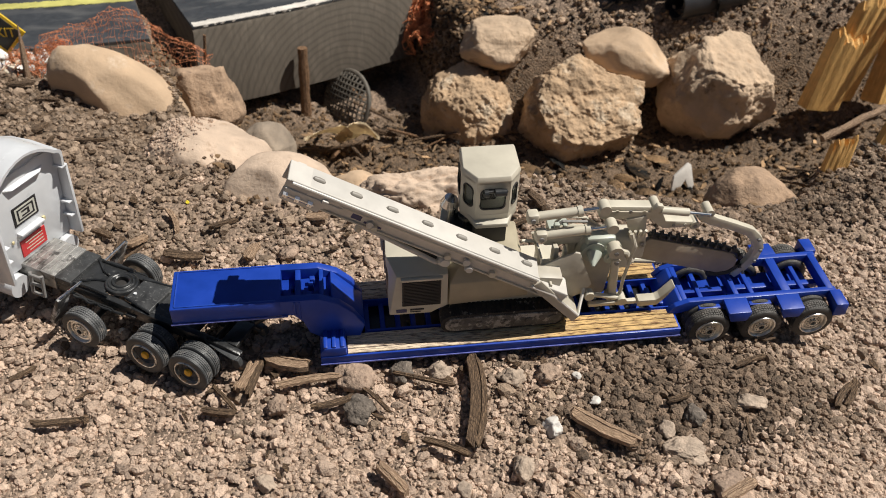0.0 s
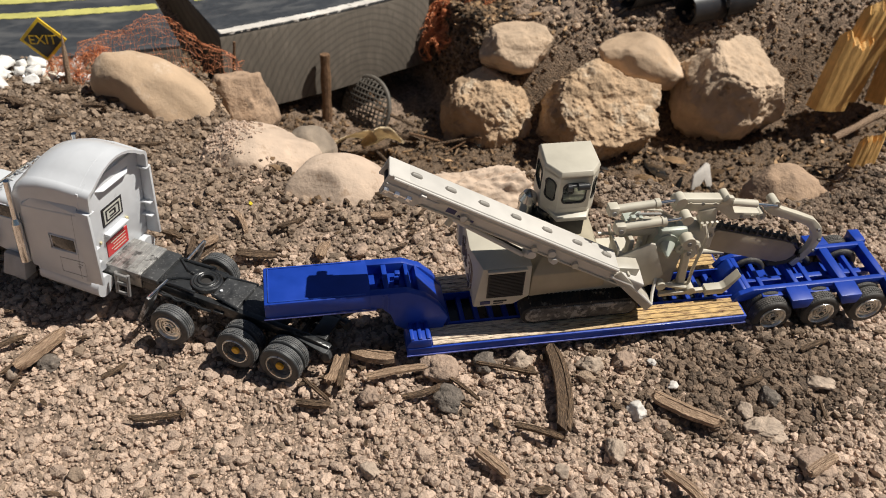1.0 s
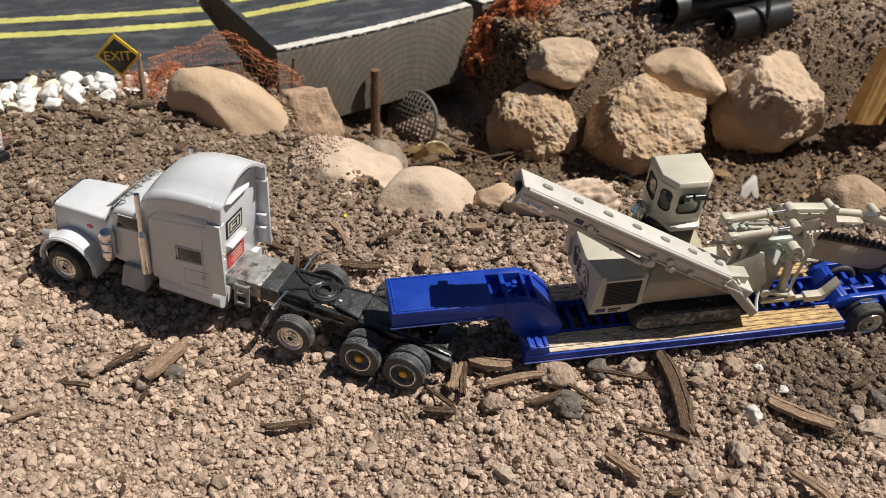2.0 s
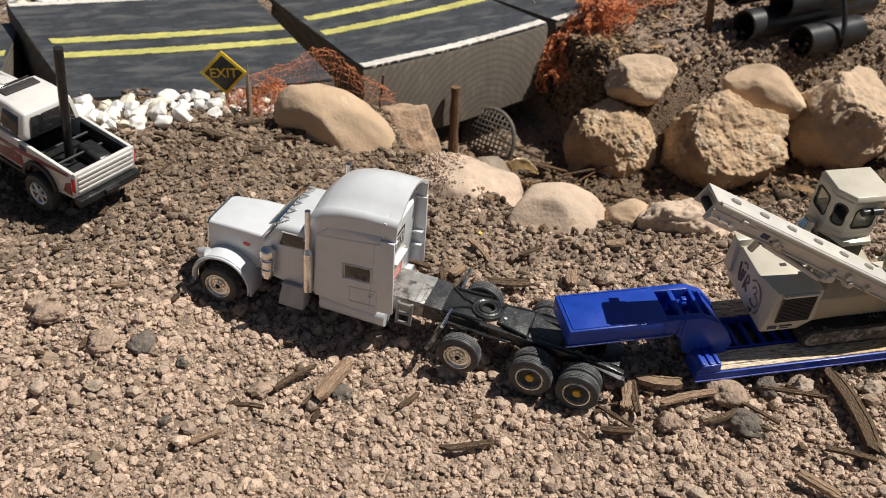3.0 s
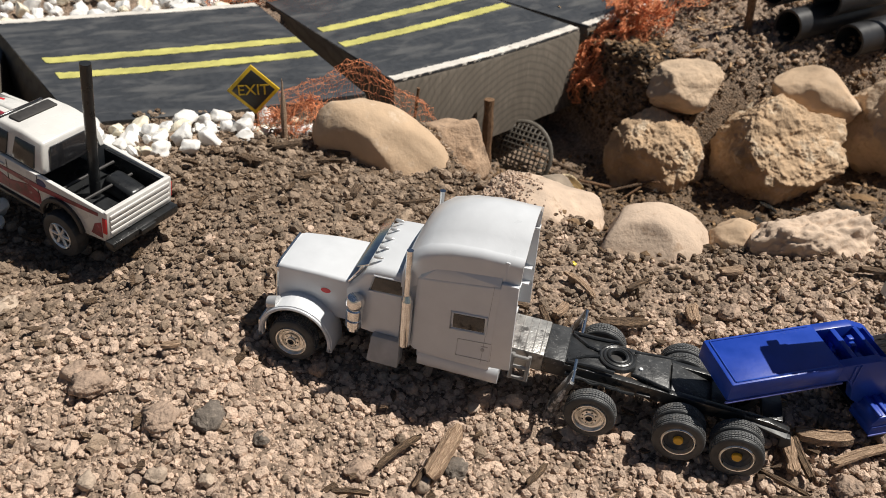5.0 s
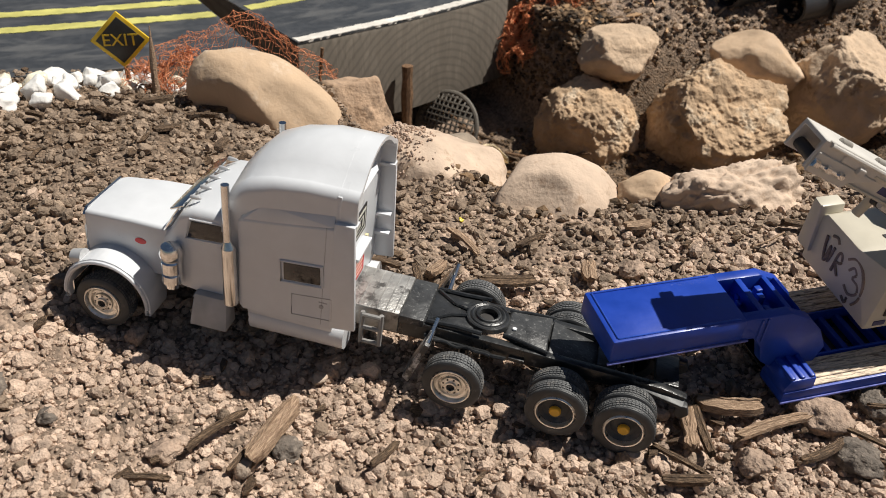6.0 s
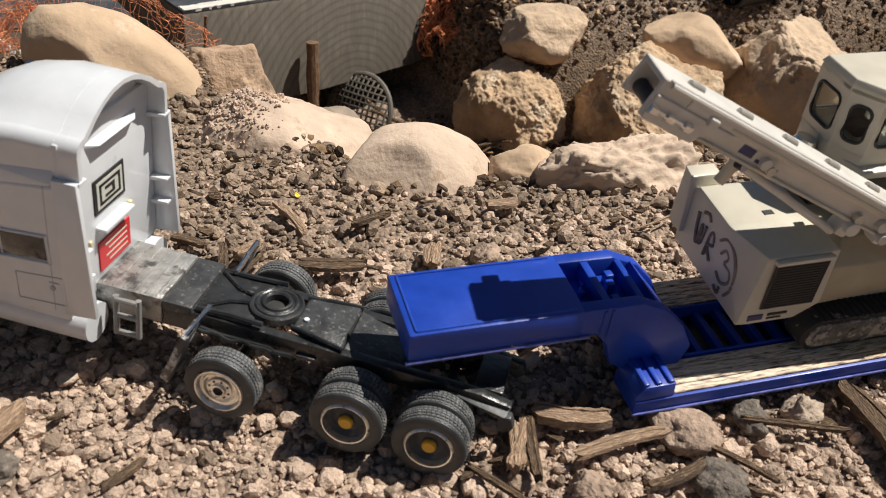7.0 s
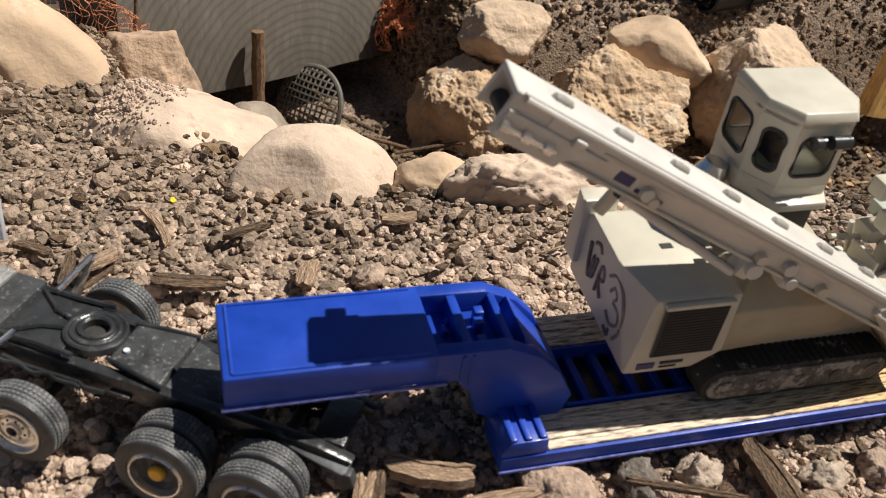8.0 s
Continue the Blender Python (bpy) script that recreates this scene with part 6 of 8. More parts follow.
part("side_panel", hull([(2.68, -0.7, 1.28), (5.0, -0.7, 1.45), (2.68, -0.75, 2.2), (4.9, -0.75, 2.2), (3.0, -0.4, 2.6), (4.7, -0.4, 2.6), (2.68, 1.3, 1.3), (5.0, 1.3, 1.45), (2.68, 1.3, 2.6), (4.9, 1.3, 2.6)], 0.04), PANEL_TAN, machine, "tan shaded side panel")
part("chimney", join(rod((2.9, 1.3, 2.6), (2.9, 1.3, 3.4), 0.28, seg=20), rod((2.9, 1.3, 3.4), (2.95, 1.28, 3.65), 0.28, 0.2, 20)), CHROME, machine, "chrome exhaust drum")
part("rear_deck", box(2.9, 3.6, 0.6, 1.5, 2.5, 2.95, 0.04), DARK_GREY, machine)
part("intake_cap", join(rod((3.35, 0.9, 2.9), (3.35, 0.9, 3.3), 0.1, seg=12), rod((3.35, 0.9, 3.25), (3.35, 0.9, 3.36), 0.24, seg=18)), BLACK_PLASTIC, machine, "black round air intake")

# cab


def rounded(x0, x1, z0, z1, r=0.14):
    out = []
    for cx, cz, a0 in ((x1 - r, z1 - r, 0), (x0 + r, z1 - r, 90), (x0 + r, z0 + r, 180), (x1 - r, z0 + r, 270)):
        out += [(cx + r * math.cos(math.radians(a0 + 15 * k)), cz + r * math.sin(math.radians(a0 + 15 * k))) for k in range(7)]
    return out


def window_panel(width, z0, z1, side, w0, w1):
    """A wall panel with a round-cornered window hole through it."""
    bm = bmesh.new()
    inner = rounded(side, width - side, w0, w1)
    outer = []
    for i, (x, z) in enumerate(inner):
        q, k = divmod(i, 7)
        cx, cz = ((width, z1), (0, z1), (0, z0), (width, z0))[q]
        along_x = (k < 3) if q % 2 else (k > 3)
        outer.append((cx, cz) if k == 3 else ((x, cz) if along_x else (cx, z)))
    rings = [[bm.verts.new((x, y, z)) for x, z in loop] for loop, y in ((outer, 0), (inner, 0), (inner, 0.08), (outer, 0.08))]
    n = len(inner)
    for a, b in zip(rings, rings[1:] + rings[:1]):
        for i in range(n):
            bm.faces.new((a[i], a[(i + 1) % n], b[(i + 1) % n], b[i]))
    return bm


plan = [(3.5, 0.42), (4.45, 0.42), (4.78, 0.85), (4.8, 1.9), (3.22, 1.9), (3.15, 0.95)]
cab = part("cab", join(plan_prism(plan, 3.35, 3.75, 0.03, 2), plan_prism(plan, 4.75, 4.9, 0.03, 2), plan_prism([(3.6, 0.75), (4.5, 0.75), (4.55, 1.8), (3.4, 1.8), (3.4, 1.0)], 2.5, 3.4, 0.03, 2)), CREAM, machine, "cream operator cab")
part("roof", hull([(x + 0.03 * (x - 3.97), y + 0.05 * (y - 1.1), 4.88) for x, y in plan] + [(x - 0.05 * (x - 3.97), y - 0.05 * (y - 1.1), 5.02) for x, y in plan], 0.02), CREAM, cab, "pale cream flat roof")
for (ax, ay), (bx, by) in zip(plan, plan[1:] + plan[:1]):
    d = Vector((bx - ax, by - ay))
    L = d.length
    yaw = math.degrees(math.atan2(d.y, d.x))
    pl = at(ax, ay, 0, 0, 0, yaw)
    f = part("window_wall", window_panel(L, 3.7, 4.85, 0.13, 3.9, 4.6), CREAM, cab, "", pl)
    part("pane", box(0.11, L - 0.11, 0.03, 0.05, 3.88, 4.62, 0.0), GLASS, f, "clear cab window")
    loop = rounded(0.13, L - 0.13, 3.9, 4.6)
    part("seal", path_tube([(x, 0.0, z) for x, z in loop + loop[:2]], 0.032, 6), DARK_GREY, f, "black rubber window seal")
part("seat", join(box(3.75, 4.2, 1.0, 1.5, 3.7, 3.95, 0.05), box(3.75, 4.2, 1.4, 1.55, 3.9, 4.4, 0.05)), DARK_GREY, cab)
part("sill", hull([(3.5, 0.22, 3.36), (4.44, 0.22, 3.36), (4.68, 0.8, 3.36), (3.3, 0.75, 3.36), (3.54, 0.22, 3.5), (4.4, 0.22, 3.5), (4.68, 0.8, 3.56), (3.3, 0.75, 3.56)], 0.02), CREAM, cab)
part("lamp_bar", join(rod((3.68, 0.3, 4.62), (4.35, 0.3, 4.62), 0.045, seg=8), rod((3.68, 0.24, 4.62), (3.8, 0.24, 4.62), 0.11, seg=12), rod((3.98, 0.24, 4.63), (4.3, 0.24, 4.63), 0.11, seg=12)), BLACK_PLASTIC, cab, "black work lamps")
# a solid dark block; its colour paints the shade below the cab floor
part("under_cab_shade", box(3.5, 4.45, 0.45, 0.8, 2.6, 3.36, 0.03), DARK_GREY, cab, "dark block standing in for the shade under the cab")

# conveyor: a trough from the low hopper to the raised tip
lo_end, hi_end = Vector((6.1, -0.88, 1.74)), Vector((-1.5, 0.06, 5.68))
ax_x = (hi_end - lo_end).normalized()
ax_y = Vector((0, 0, 1)).cross(ax_x).normalized()
ax_z = ax_x.cross(ax_y)
CONV = Matrix.Translation(lo_end * CM) @ Matrix((ax_x, ax_y, ax_z)).transposed().to_4x4()
LEN = (hi_end - lo_end).length
conv = part("conveyor", join(
    prism_x([(-0.40, 0.34), (0.40, 0.34), (0.44, 0.28), (0.44, 0.12), (0.38, 0.08), (0.36, -0.22), (-0.36, -0.22), (-0.38, 0.08), (-0.44, 0.12), (-0.44, 0.28)], 1.22, LEN - 0.5, 0.015, 1),
    prism_x([(-0.34, 0.12), (0.34, 0.12), (0.36, 0.04), (0.34, -0.22), (-0.34, -0.22), (-0.36, 0.04)], 0.1, 1.3, 0.015, 1),
    prism_x([(-0.40, 0.34), (0.40, 0.34), (0.42, -0.3), (0.34, -0.3), (0.32, 0.24), (-0.32, 0.24), (-0.34, -0.3), (-0.42, -0.3)], LEN - 0.52, LEN + 0.1, 0.015, 1)), LIGHT_GREY, machine, "cream inclined conveyor boom", CONV)
for k in range(7):
    x = 1.42 + 1.05 * k
    part("slot", path_tube([(x, -0.01, 0.33), (x + 0.05, -0.01, 0.335), (x + 0.18, -0.01, 0.338), (x + 0.31, -0.01, 0.335), (x + 0.36, -0.01, 0.33)], [0.02, 0.075, 0.085, 0.075, 0.02], 12), BRACKET, conv, "small raised bracket")
part("side_rail", box(1.22, LEN - 1.4, 0.40, 0.46, 0.14, 0.2, 0.015, 1), CREAM, conv)
part("side_rail", box(0.6, LEN - 1.0, -0.02 + 0.36, 0.42, -0.24, -0.18, 0.015, 1), CREAM, conv)
for x, r in ((2.5, 0.1), (3.9, 0.09), (6.1, 0.08)):
    part("pivot", rod((x, -0.5, -0.1), (x, 0.5, -0.1), r, seg=14), CREAM, conv)
part("tail_roller", rod((LEN - 0.12, -0.32, -0.12), (LEN - 0.12, 0.32, -0.12), 0.13, seg=16), DARK_GREY, conv, "dark belt roller")
part("tension_screw", join(rod((LEN - 0.8, 0.46, -0.12), (LEN + 0.05, 0.46, -0.12), 0.045, seg=8), *(rod((LEN - d, 0.46, -0.12), (LEN - d + 0.13, 0.46, -0.12), 0.09, seg=6) for d in (0.75, 0.4, 0.08))), CHROME, conv)
part("tip_tab", box(LEN - 0.38, LEN - 0.12, -0.62, -0.38, 0.0, 0.2, 0.03), LIGHT_GREY, conv)
part("tip_tab", box(LEN - 1.1, LEN - 0.92, 0.4, 0.53, 0.05, 0.2, 0.03), LIGHT_GREY, conv)
part("tip_cheek", prism([(LEN - 1.55, 0.1), (LEN - 1.0, -0.18), (LEN - 0.95, -0.32), (LEN + 0.06, -0.32), (LEN + 0.06, 0.1)], 0.4, 0.45, 0.015, 1), LIGHT_GREY, conv, "stepped side plate of the conveyor tip")
part("edge_bead", rod((1.22, 0.43, 0.3), (LEN - 0.05, 0.43, 0.3), 0.045, seg=8), LIGHT_GREY, conv)
part("print_block", box(LEN - 2.1, LEN - 1.82, 0.365, 0.385, -0.1, 0.06, 0.0), BLUE_INK, conv, "dark blue printed mark")
part("print_bar", box(LEN - 2.7, LEN - 2.2, 0.365, 0.382, -0.12, -0.06, 0.0), BLUE_INK, conv)
part("ram", rod((6.4, 0.3, -0.3), (4.0, 0.3, -0.55), 0.07, seg=12), LIGHT_GREY, conv, "thin hydraulic ram")
part("ram", rod((6.4, 0.1, -0.35), (4.0, 0.1, -0.6), 0.07, seg=12), DARK_GREY, conv, "thin dark hose")
part("ram_mount", join(box(3.75, 4.0, 0.05, 0.4, -0.55, -0.22, 0.05), rod((3.87, 0.36, -0.3), (3.87, 0.52, -0.3), 0.13, seg=14)), LIGHT_GREY, conv)
part("ram_mount", join(box(3.08, 3.26, 0.15, 0.46, -0.36, -0.12, 0.05), rod((3.17, 0.4, -0.2), (3.17, 0.54, -0.2), 0.1, seg=14)), LIGHT_GREY, conv)
part("support_post", rod((6.3, -0.05, -0.8), (6.3, -0.05, -0.2), 0.1, seg=14), CREAM_PLASTIC, conv)
part("top_rib", box(1.22, LEN, 0.36, 0.42, 0.33, 0.37, 0.015, 1), LIGHT_GREY, conv)
part("pivot_boss", rod((3.35, 0.36, -0.02), (3.35, 0.5, -0.02), 0.11, seg=16), LIGHT_GREY, conv)
part("pivot_boss", rod((6.25, 0.36, -0.05), (6.25, 0.48, -0.05), 0.1, seg=16), LIGHT_GREY, conv)
hop = part("hopper", join(
    prism([(4.75, 2.6), (6.35, 0.95), (6.6, 1.1), (6.95, 1.5), (6.45, 2.8), (6.3, 2.84), (5.3, 2.4)], -0.5, -0.42, 0.02),
    prism([(4.9, 2.3), (6.3, 0.7), (6.5, 0.9), (5.2, 2.5)], -1.2, -1.14, 0.02),
    hull([(5.0, -1.15, 2.25), (5.0, -0.45, 2.25), (6.35, -1.15, 0.7), (6.35, -0.45, 0.7), (5.1, -1.15, 2.4), (5.1, -0.45, 2.4), (6.5, -1.15, 0.9), (6.5, -0.45, 0.9)], 0.02)), HOPPER_CREAM, machine, "cream hopper at the conveyor's foot")
part("hopper_box", hull([(5.0, -0.95, 1.9), (5.75, -0.95, 1.5), (5.0, -0.5, 1.9), (5.75, -0.5, 1.5), (5.05, -0.95, 2.45), (5.9, -0.95, 2.3), (5.05, -0.5, 2.5), (5.9, -0.5, 2.35)], 0.03), HOPPER_CREAM, hop)
part("hopper_lip", path_tube([(4.9, -1.17, 2.34), (5.6, -1.17, 1.9), (6.45, -1.17, 0.92), (6.6, -0.8, 1.0), (6.75, -0.48, 1.35)], 0.05, 8), LIGHT_GREY, hop)
part("hopper_rib", box(5.5, 5.56, -1.1, -0.5, 2.0, 2.25, 0.01), CREAM, hop)
part("hopper_rib", box(5.3, 5.36, -0.45, 0.2, 2.0, 2.7, 0.01), CREAM, hop)
part("hopper_frame", join(rod((5.5, 0.3, 2.0), (5.2, 0.3, 3.0), 0.05, seg=8), rod((4.9, 0.3, 2.7), (5.9, 0.3, 2.6), 0.05, seg=8)), CREAM, hop)

# digging boom
boom = part("boom", prism([(7.0, 3.62), (7.05, 3.9), (7.25, 4.0), (8.65, 3.86), (8.85, 3.7), (9.05, 3.3), (10.05, 3.18), (10.15, 2.98), (9.0, 3.0), (8.55, 3.4), (7.1, 3.5)], 0.08, 0.42, 0.05), CREAM_PLASTIC, machine, "cream digging boom")
part("boom_base", box(5.5, 7.1, 0.1, 0.55, 2.6, 2.9, 0.08), CREAM_PLASTIC, boom)
part("boom_base", hull([(6.3, 0.0, 1.5), (8.2, 0.0, 1.5), (6.3, 0.7, 1.5), (8.2, 0.7, 1.5), (6.6, 0.0, 2.9), (8.4, 0.0, 2.75), (6.6, 0.7, 2.9), (8.4, 0.7, 2.75)], 0.15, 3), CREAM_PLASTIC, boom)
part("link_plate", prism([(7.8, 3.5), (8.4, 3.6), (8.6, 2.4), (8.3, 1.75), (8.0, 2.0), (8.05, 2.9)], 0.02, 0.18, 0.05), CREAM_PLASTIC, boom)
for y, z, x0 in ((-0.12, 4.03, 4.85), (-0.3, 3.48, 5.1)):
    part("cylinder", rod((x0 + 0.2, y, z - 0.05), (x0 + 1.5, y, z + 0.06), 0.135, seg=16), CREAM_PLASTIC, boom, "pale hydraulic cylinder")
    part("cylinder_cap", rod((x0 + 1.42, y, z + 0.05), (x0 + 1.56, y, z + 0.065), 0.16, seg=16), CREAM_PLASTIC, boom)
    part("piston", rod((x0 + 1.5, y, z + 0.06), (x0 + 2.15, y, z + 0.12), 0.06, seg=12), CHROME, boom, "grey piston rod")
    part("clevis", box(x0, x0 + 0.32, y - 0.17, y + 0.17, z - 0.2, z + 0.13, 0.06), CREAM_PLASTIC, boom)
    part("clevis_pin", rod((x0 + 0.15, y - 0.22, z - 0.05), (x0 + 0.15, y + 0.2, z - 0.05), 0.07, seg=10), GREY_PLASTIC, boom)
    part("clevis", rod((x0 + 2.18, y - 0.16, z + 0.12), (x0 + 2.18, y + 0.2, z + 0.12), 0.17, seg=16), CREAM_PLASTIC, boom)
part("cylinder", rod((8.75, 0.0, 3.82), (9.6, 0.0, 3.66), 0.12, seg=14), CREAM_PLASTIC, boom, "pale hydraulic cylinder")
part("piston", rod((9.5, 0.0, 3.67), (10.3, 0.0, 3.5), 0.05, seg=10), CHROME, boom, "grey piston rod")
for x, z in ((7.15, 3.8), (8.65, 3.84), (10.3, 3.5), (9.95, 3.08), (8.45, 2.5), (8.2, 2.9)):
    part("pin", rod((x, 0.02, z), (x, 0.46, z), 0.14, seg=16), CREAM_PLASTIC, boom)
    part("pin_head", rod((x, -0.01, z), (x, 0.03, z), 0.06, seg=10), GREY_PLASTIC, boom)
part("bracket", prism([(8.5, 3.86), (8.62, 4.05), (8.8, 4.0), (8.85, 3.7)], -0.06, 0.1, 0.03), CREAM_PLASTIC, boom)
part("lever", join(*(rod((8.0 + 0.12 * k, -0.1, 2.95), (7.9 + 0.16 * k, -0.2, 3.25), 0.045, seg=8) for k in range(4))), CREAM_PLASTIC, boom)
part("gear_case", join(rod((6.95, -0.2, 2.5), (6.95, 0.4, 2.5), 0.35, seg=20), rod((6.95, -0.25, 2.5), (6.83, -0.65, 2.4), 0.24, 0.04, 18), box(6.7, 7.6, -0.15, 0.4, 2.45, 3.0, 0.12)), GREEN_GREY, boom, "pale green gear housing with cone")
part("motor", join(rod((7.45, -0.35, 2.4), (7.45, 0.2, 2.4), 0.24, seg=18), rod((7.45, -0.42, 2.4), (7.45, -0.3, 2.4), 0.14, seg=14)), GREEN_GREY, boom)
part("hoist_arm", prism([(7.36, 2.72), (7.5, 2.86), (7.64, 2.72), (7.72, 2.0), (7.82, 0.95), (7.74, 0.7), (7.6, 0.7), (7.54, 0.95), (7.5, 2.0)], -0.46, -0.26, 0.05), CREAM_PLASTIC, boom)
for x, z, r in ((7.5, 2.72, 0.22), (7.56, 2.35, 0.14), (7.68, 0.8, 0.17)):
    part("arm_boss", rod((x, -0.54, z), (x, -0.2, z), r, seg=18), CREAM_PLASTIC, boom)
    part("arm_bolt", rod((x, -0.57, z), (x, -0.53, z), 0.07, seg=8), GREY_PLASTIC, boom)
part("arm_hook", path_tube([(7.7, -0.3, 2.6), (7.9, -0.28, 2.5), (8.05, -0.25, 2.2), (8.15, -0.2, 2.05)], 0.09, 8), CREAM_PLASTIC, boom)
part("base_frame", hull([(6.45, 0.0, 0.5), (7.6, 0.0, 0.5), (6.45, 0.7, 0.5), (7.6, 0.7, 0.5), (6.5, -0.05, 2.2), (7.7, -0.05, 2.2), (6.5, 0.7, 2.2), (7.7, 0.7, 2.2)], 0.08), CREAM_PLASTIC, boom)
part("base_strut", box(5.75, 5.9, -0.2, 0.1, 1.6, 2.75, 0.03), CREAM_PLASTIC, boom)
part("base_strut", box(6.05, 6.15, -0.25, 0.0, 1.5, 2.7, 0.03), CREAM_PLASTIC, boom)
part("mount_boss", rod((6.75, -0.12, 1.0), (6.75, 0.1, 1.0), 0.3, seg=18), CREAM_PLASTIC, boom)
part("hose", path_tube([(7.9, -0.35, 3.3), (8.05, -0.45, 2.9), (7.95, -0.5, 2.3), (7.9, -0.48, 1.6), (7.92, -0.45, 1.0)], 0.06, 8), CREAM_PLASTIC, boom)
part("tie_rod", rod((6.9, -0.55, 1.15), (7.95, -0.5, 0.8), 0.08, seg=10), CREAM_PLASTIC, boom)
part("tie_eye", rod((6.9, -0.7, 1.15), (6.9, -0.45, 1.15), 0.15, seg=14), CREAM_PLASTIC, boom)
part("tie_eye", rod((7.95, -0.68, 0.8), (7.95, -0.35, 0.8), 0.15, seg=14), CREAM_PLASTIC, boom)
part("foot_bar", box(6.95, 8.75, -0.62, -0.48, 0.62, 0.76, 0.02), CREAM_PLASTIC, machine)
part("foot_plate", prism([(8.45, 0.6), (9.05, 0.6), (9.2, 0.78), (9.5, 1.32), (9.44, 1.4), (9.1, 0.92), (8.98, 0.84), (8.45, 0.84)], -0.72, -0.42, 0.02), CREAM_PLASTIC, machine, "cream bent blade plate")
part("side_arm", rod((8.1, 0.75, 1.2), (9.6, 0.8, 0.95), 0.1, seg=10), CREAM_PLASTIC, machine)
part("side_bar", box(7.3, 9.2, 0.75, 0.87, 0.95, 1.08, 0.03), CREAM_PLASTIC, machine)
# hoses, bolts and ribs on the boom
for k, (x, z) in enumerate(((7.5, 3.8), (7.9, 3.76), (8.3, 3.72), (9.3, 3.12), (9.65, 3.1), (7.35, 2.75), (7.0, 2.85), (6.7, 2.3), (7.2, 1.9), (7.6, 1.75))):
    part("bolt", rod((x, -0.03 if k > 4 else 0.05, z), (x, 0.12, z), 0.055, seg=8), GREY_PLASTIC if k % 2 else CREAM_PLASTIC, boom)
for k in range(3):
    part("hose", path_tube([(5.4 + 0.15 * k, 0.15 + 0.1 * k, 3.1), (6.0, 0.1 + 0.1 * k, 3.35 + 0.1 * k), (6.7, 0.12 + 0.08 * k, 3.3 + 0.08 * k), (7.2, 0.2, 3.1), (7.5, 0.1, 2.8)], 0.045, 7), GREY_PLASTIC if k == 1 else CREAM_PLASTIC, boom, "thin hydraulic hose")
part("boom_rib", prism([(7.3, 3.84), (8.5, 3.72), (8.5, 3.66), (7.3, 3.77)], 0.05, 0.1, 0.01, 1), CREAM_PLASTIC, boom)
part("valve_block", join(box(5.6, 6.2, 0.1, 0.5, 3.05, 3.3, 0.03), box(5.75, 5.9, 0.05, 0.2, 3.3, 3.45, 0.02), box(6.0, 6.12, 0.05, 0.2, 3.3, 3.42, 0.02)), GREEN_GREY, boom, "pale green valve block")
part("swing_post", rod((6.4, 0.3, 1.5), (6.4, 0.3, 3.1), 0.16, seg=14), CREAM_PLASTIC, boom)
bar = part("cutter_bar", prism([(8.35, 1.85), (8.5, 2.45), (8.75, 2.58), (11.15, 1.84), (11.5, 1.7), (11.72, 1.42), (11.7, 1.15), (11.5, 0.98), (11.15, 0.93)], 0.12, 0.28, 0.03), GREY_BROWN, machine, "tan-grey steel cutter bar")
chain = [(8.7 + 0.174 * k, 2.7 - 0.0535 * k) for k in range(15)] + [(11.32, 1.86), (11.6, 1.74), (11.82, 1.46), (11.82, 1.14), (11.58, 0.88), (11.2, 0.82), (10.9, 0.87)]
part("chain", path_tube([(x, 0.2, z) for x, z in chain], 0.1, 6), DARK_GREY, bar, "dark cutting chain")
part("bar_plate", box(8.4, 8.6, 0.05, 0.35, 1.9, 2.5, 0.04), CREAM_PLASTIC, bar)
links = [p for a, b in zip(chain[:19], chain[1:20]) for p in (a, ((a[0] + b[0]) / 2, (a[1] + b[1]) / 2))]
for k, (x, z) in enumerate(links):
    dy = 0.12 * (k % 3)
    part("tooth", hull([(x - 0.05, dy, z + 0.04), (x + 0.05, dy, z + 0.04), (x - 0.05, 0.16 + dy, z + 0.04), (x + 0.05, 0.16 + dy, z + 0.04), (x + 0.01, 0.02 + dy, z + 0.16), (x + 0.06, 0.1 + dy, z + 0.15)], 0.0), DARK_GREY, bar)
hook = [(10.28, 3.5), (10.6, 3.28), (11.3, 2.98), (11.9, 2.7), (12.25, 2.35), (12.42, 1.9), (12.36, 1.45), (12.1, 1.0), (11.8, 0.68)]
hb = [(10.05, 3.25), (10.4, 3.02), (11.15, 2.74), (11.68, 2.48), (11.95, 2.2), (12.1, 1.85), (12.05, 1.5), (11.85, 1.15), (11.62, 0.85)]
part("guard_arm", prism(hook + hb[::-1], 0.08, 0.3, 0.03), CREAM_PLASTIC, machine, "cream curved guard arm")
for k in range(4):
    x, z = hook[4 + k]
    part("guard_bolt", rod((x - 0.12, 0.0, z - 0.05), (x - 0.12, 0.06, z - 0.05), 0.05, seg=8), GREY_PLASTIC, machine)

# ---- white pickup with red markings; x forward, +y its left side ----
CAR_WHITE = mat("cream_white_car_paint", (0.67, 0.657, 0.625), 0.28, var=0.04, scale=200, coat=0.4)
CAR_RIM = mat("bright_car_rim", (0.85, 0.84, 0.82), 0.25, metal=0.5, var=0.1)
REAR_AXLE, FRONT_AXLE = 0.15, 4.8
pickup = thing("pickup", at(-20.0, 31.2, 2.3, 0, -11, 137), "white toy pickup truck with red decals and black bed", "toy car")
P_TYRE = finish(moved(lathe([(0.38, -0.22), (0.5, -0.24), (0.58, -0.2), (0.62, -0.12), (0.62, 0.12), (0.58, 0.2), (0.5, 0.24), (0.38, 0.22), (0.38, -0.22)], 60, 0.03, False), Matrix.Diagonal((1.2, 1.05, 1.2, 1))), "tyre", RUBBER)
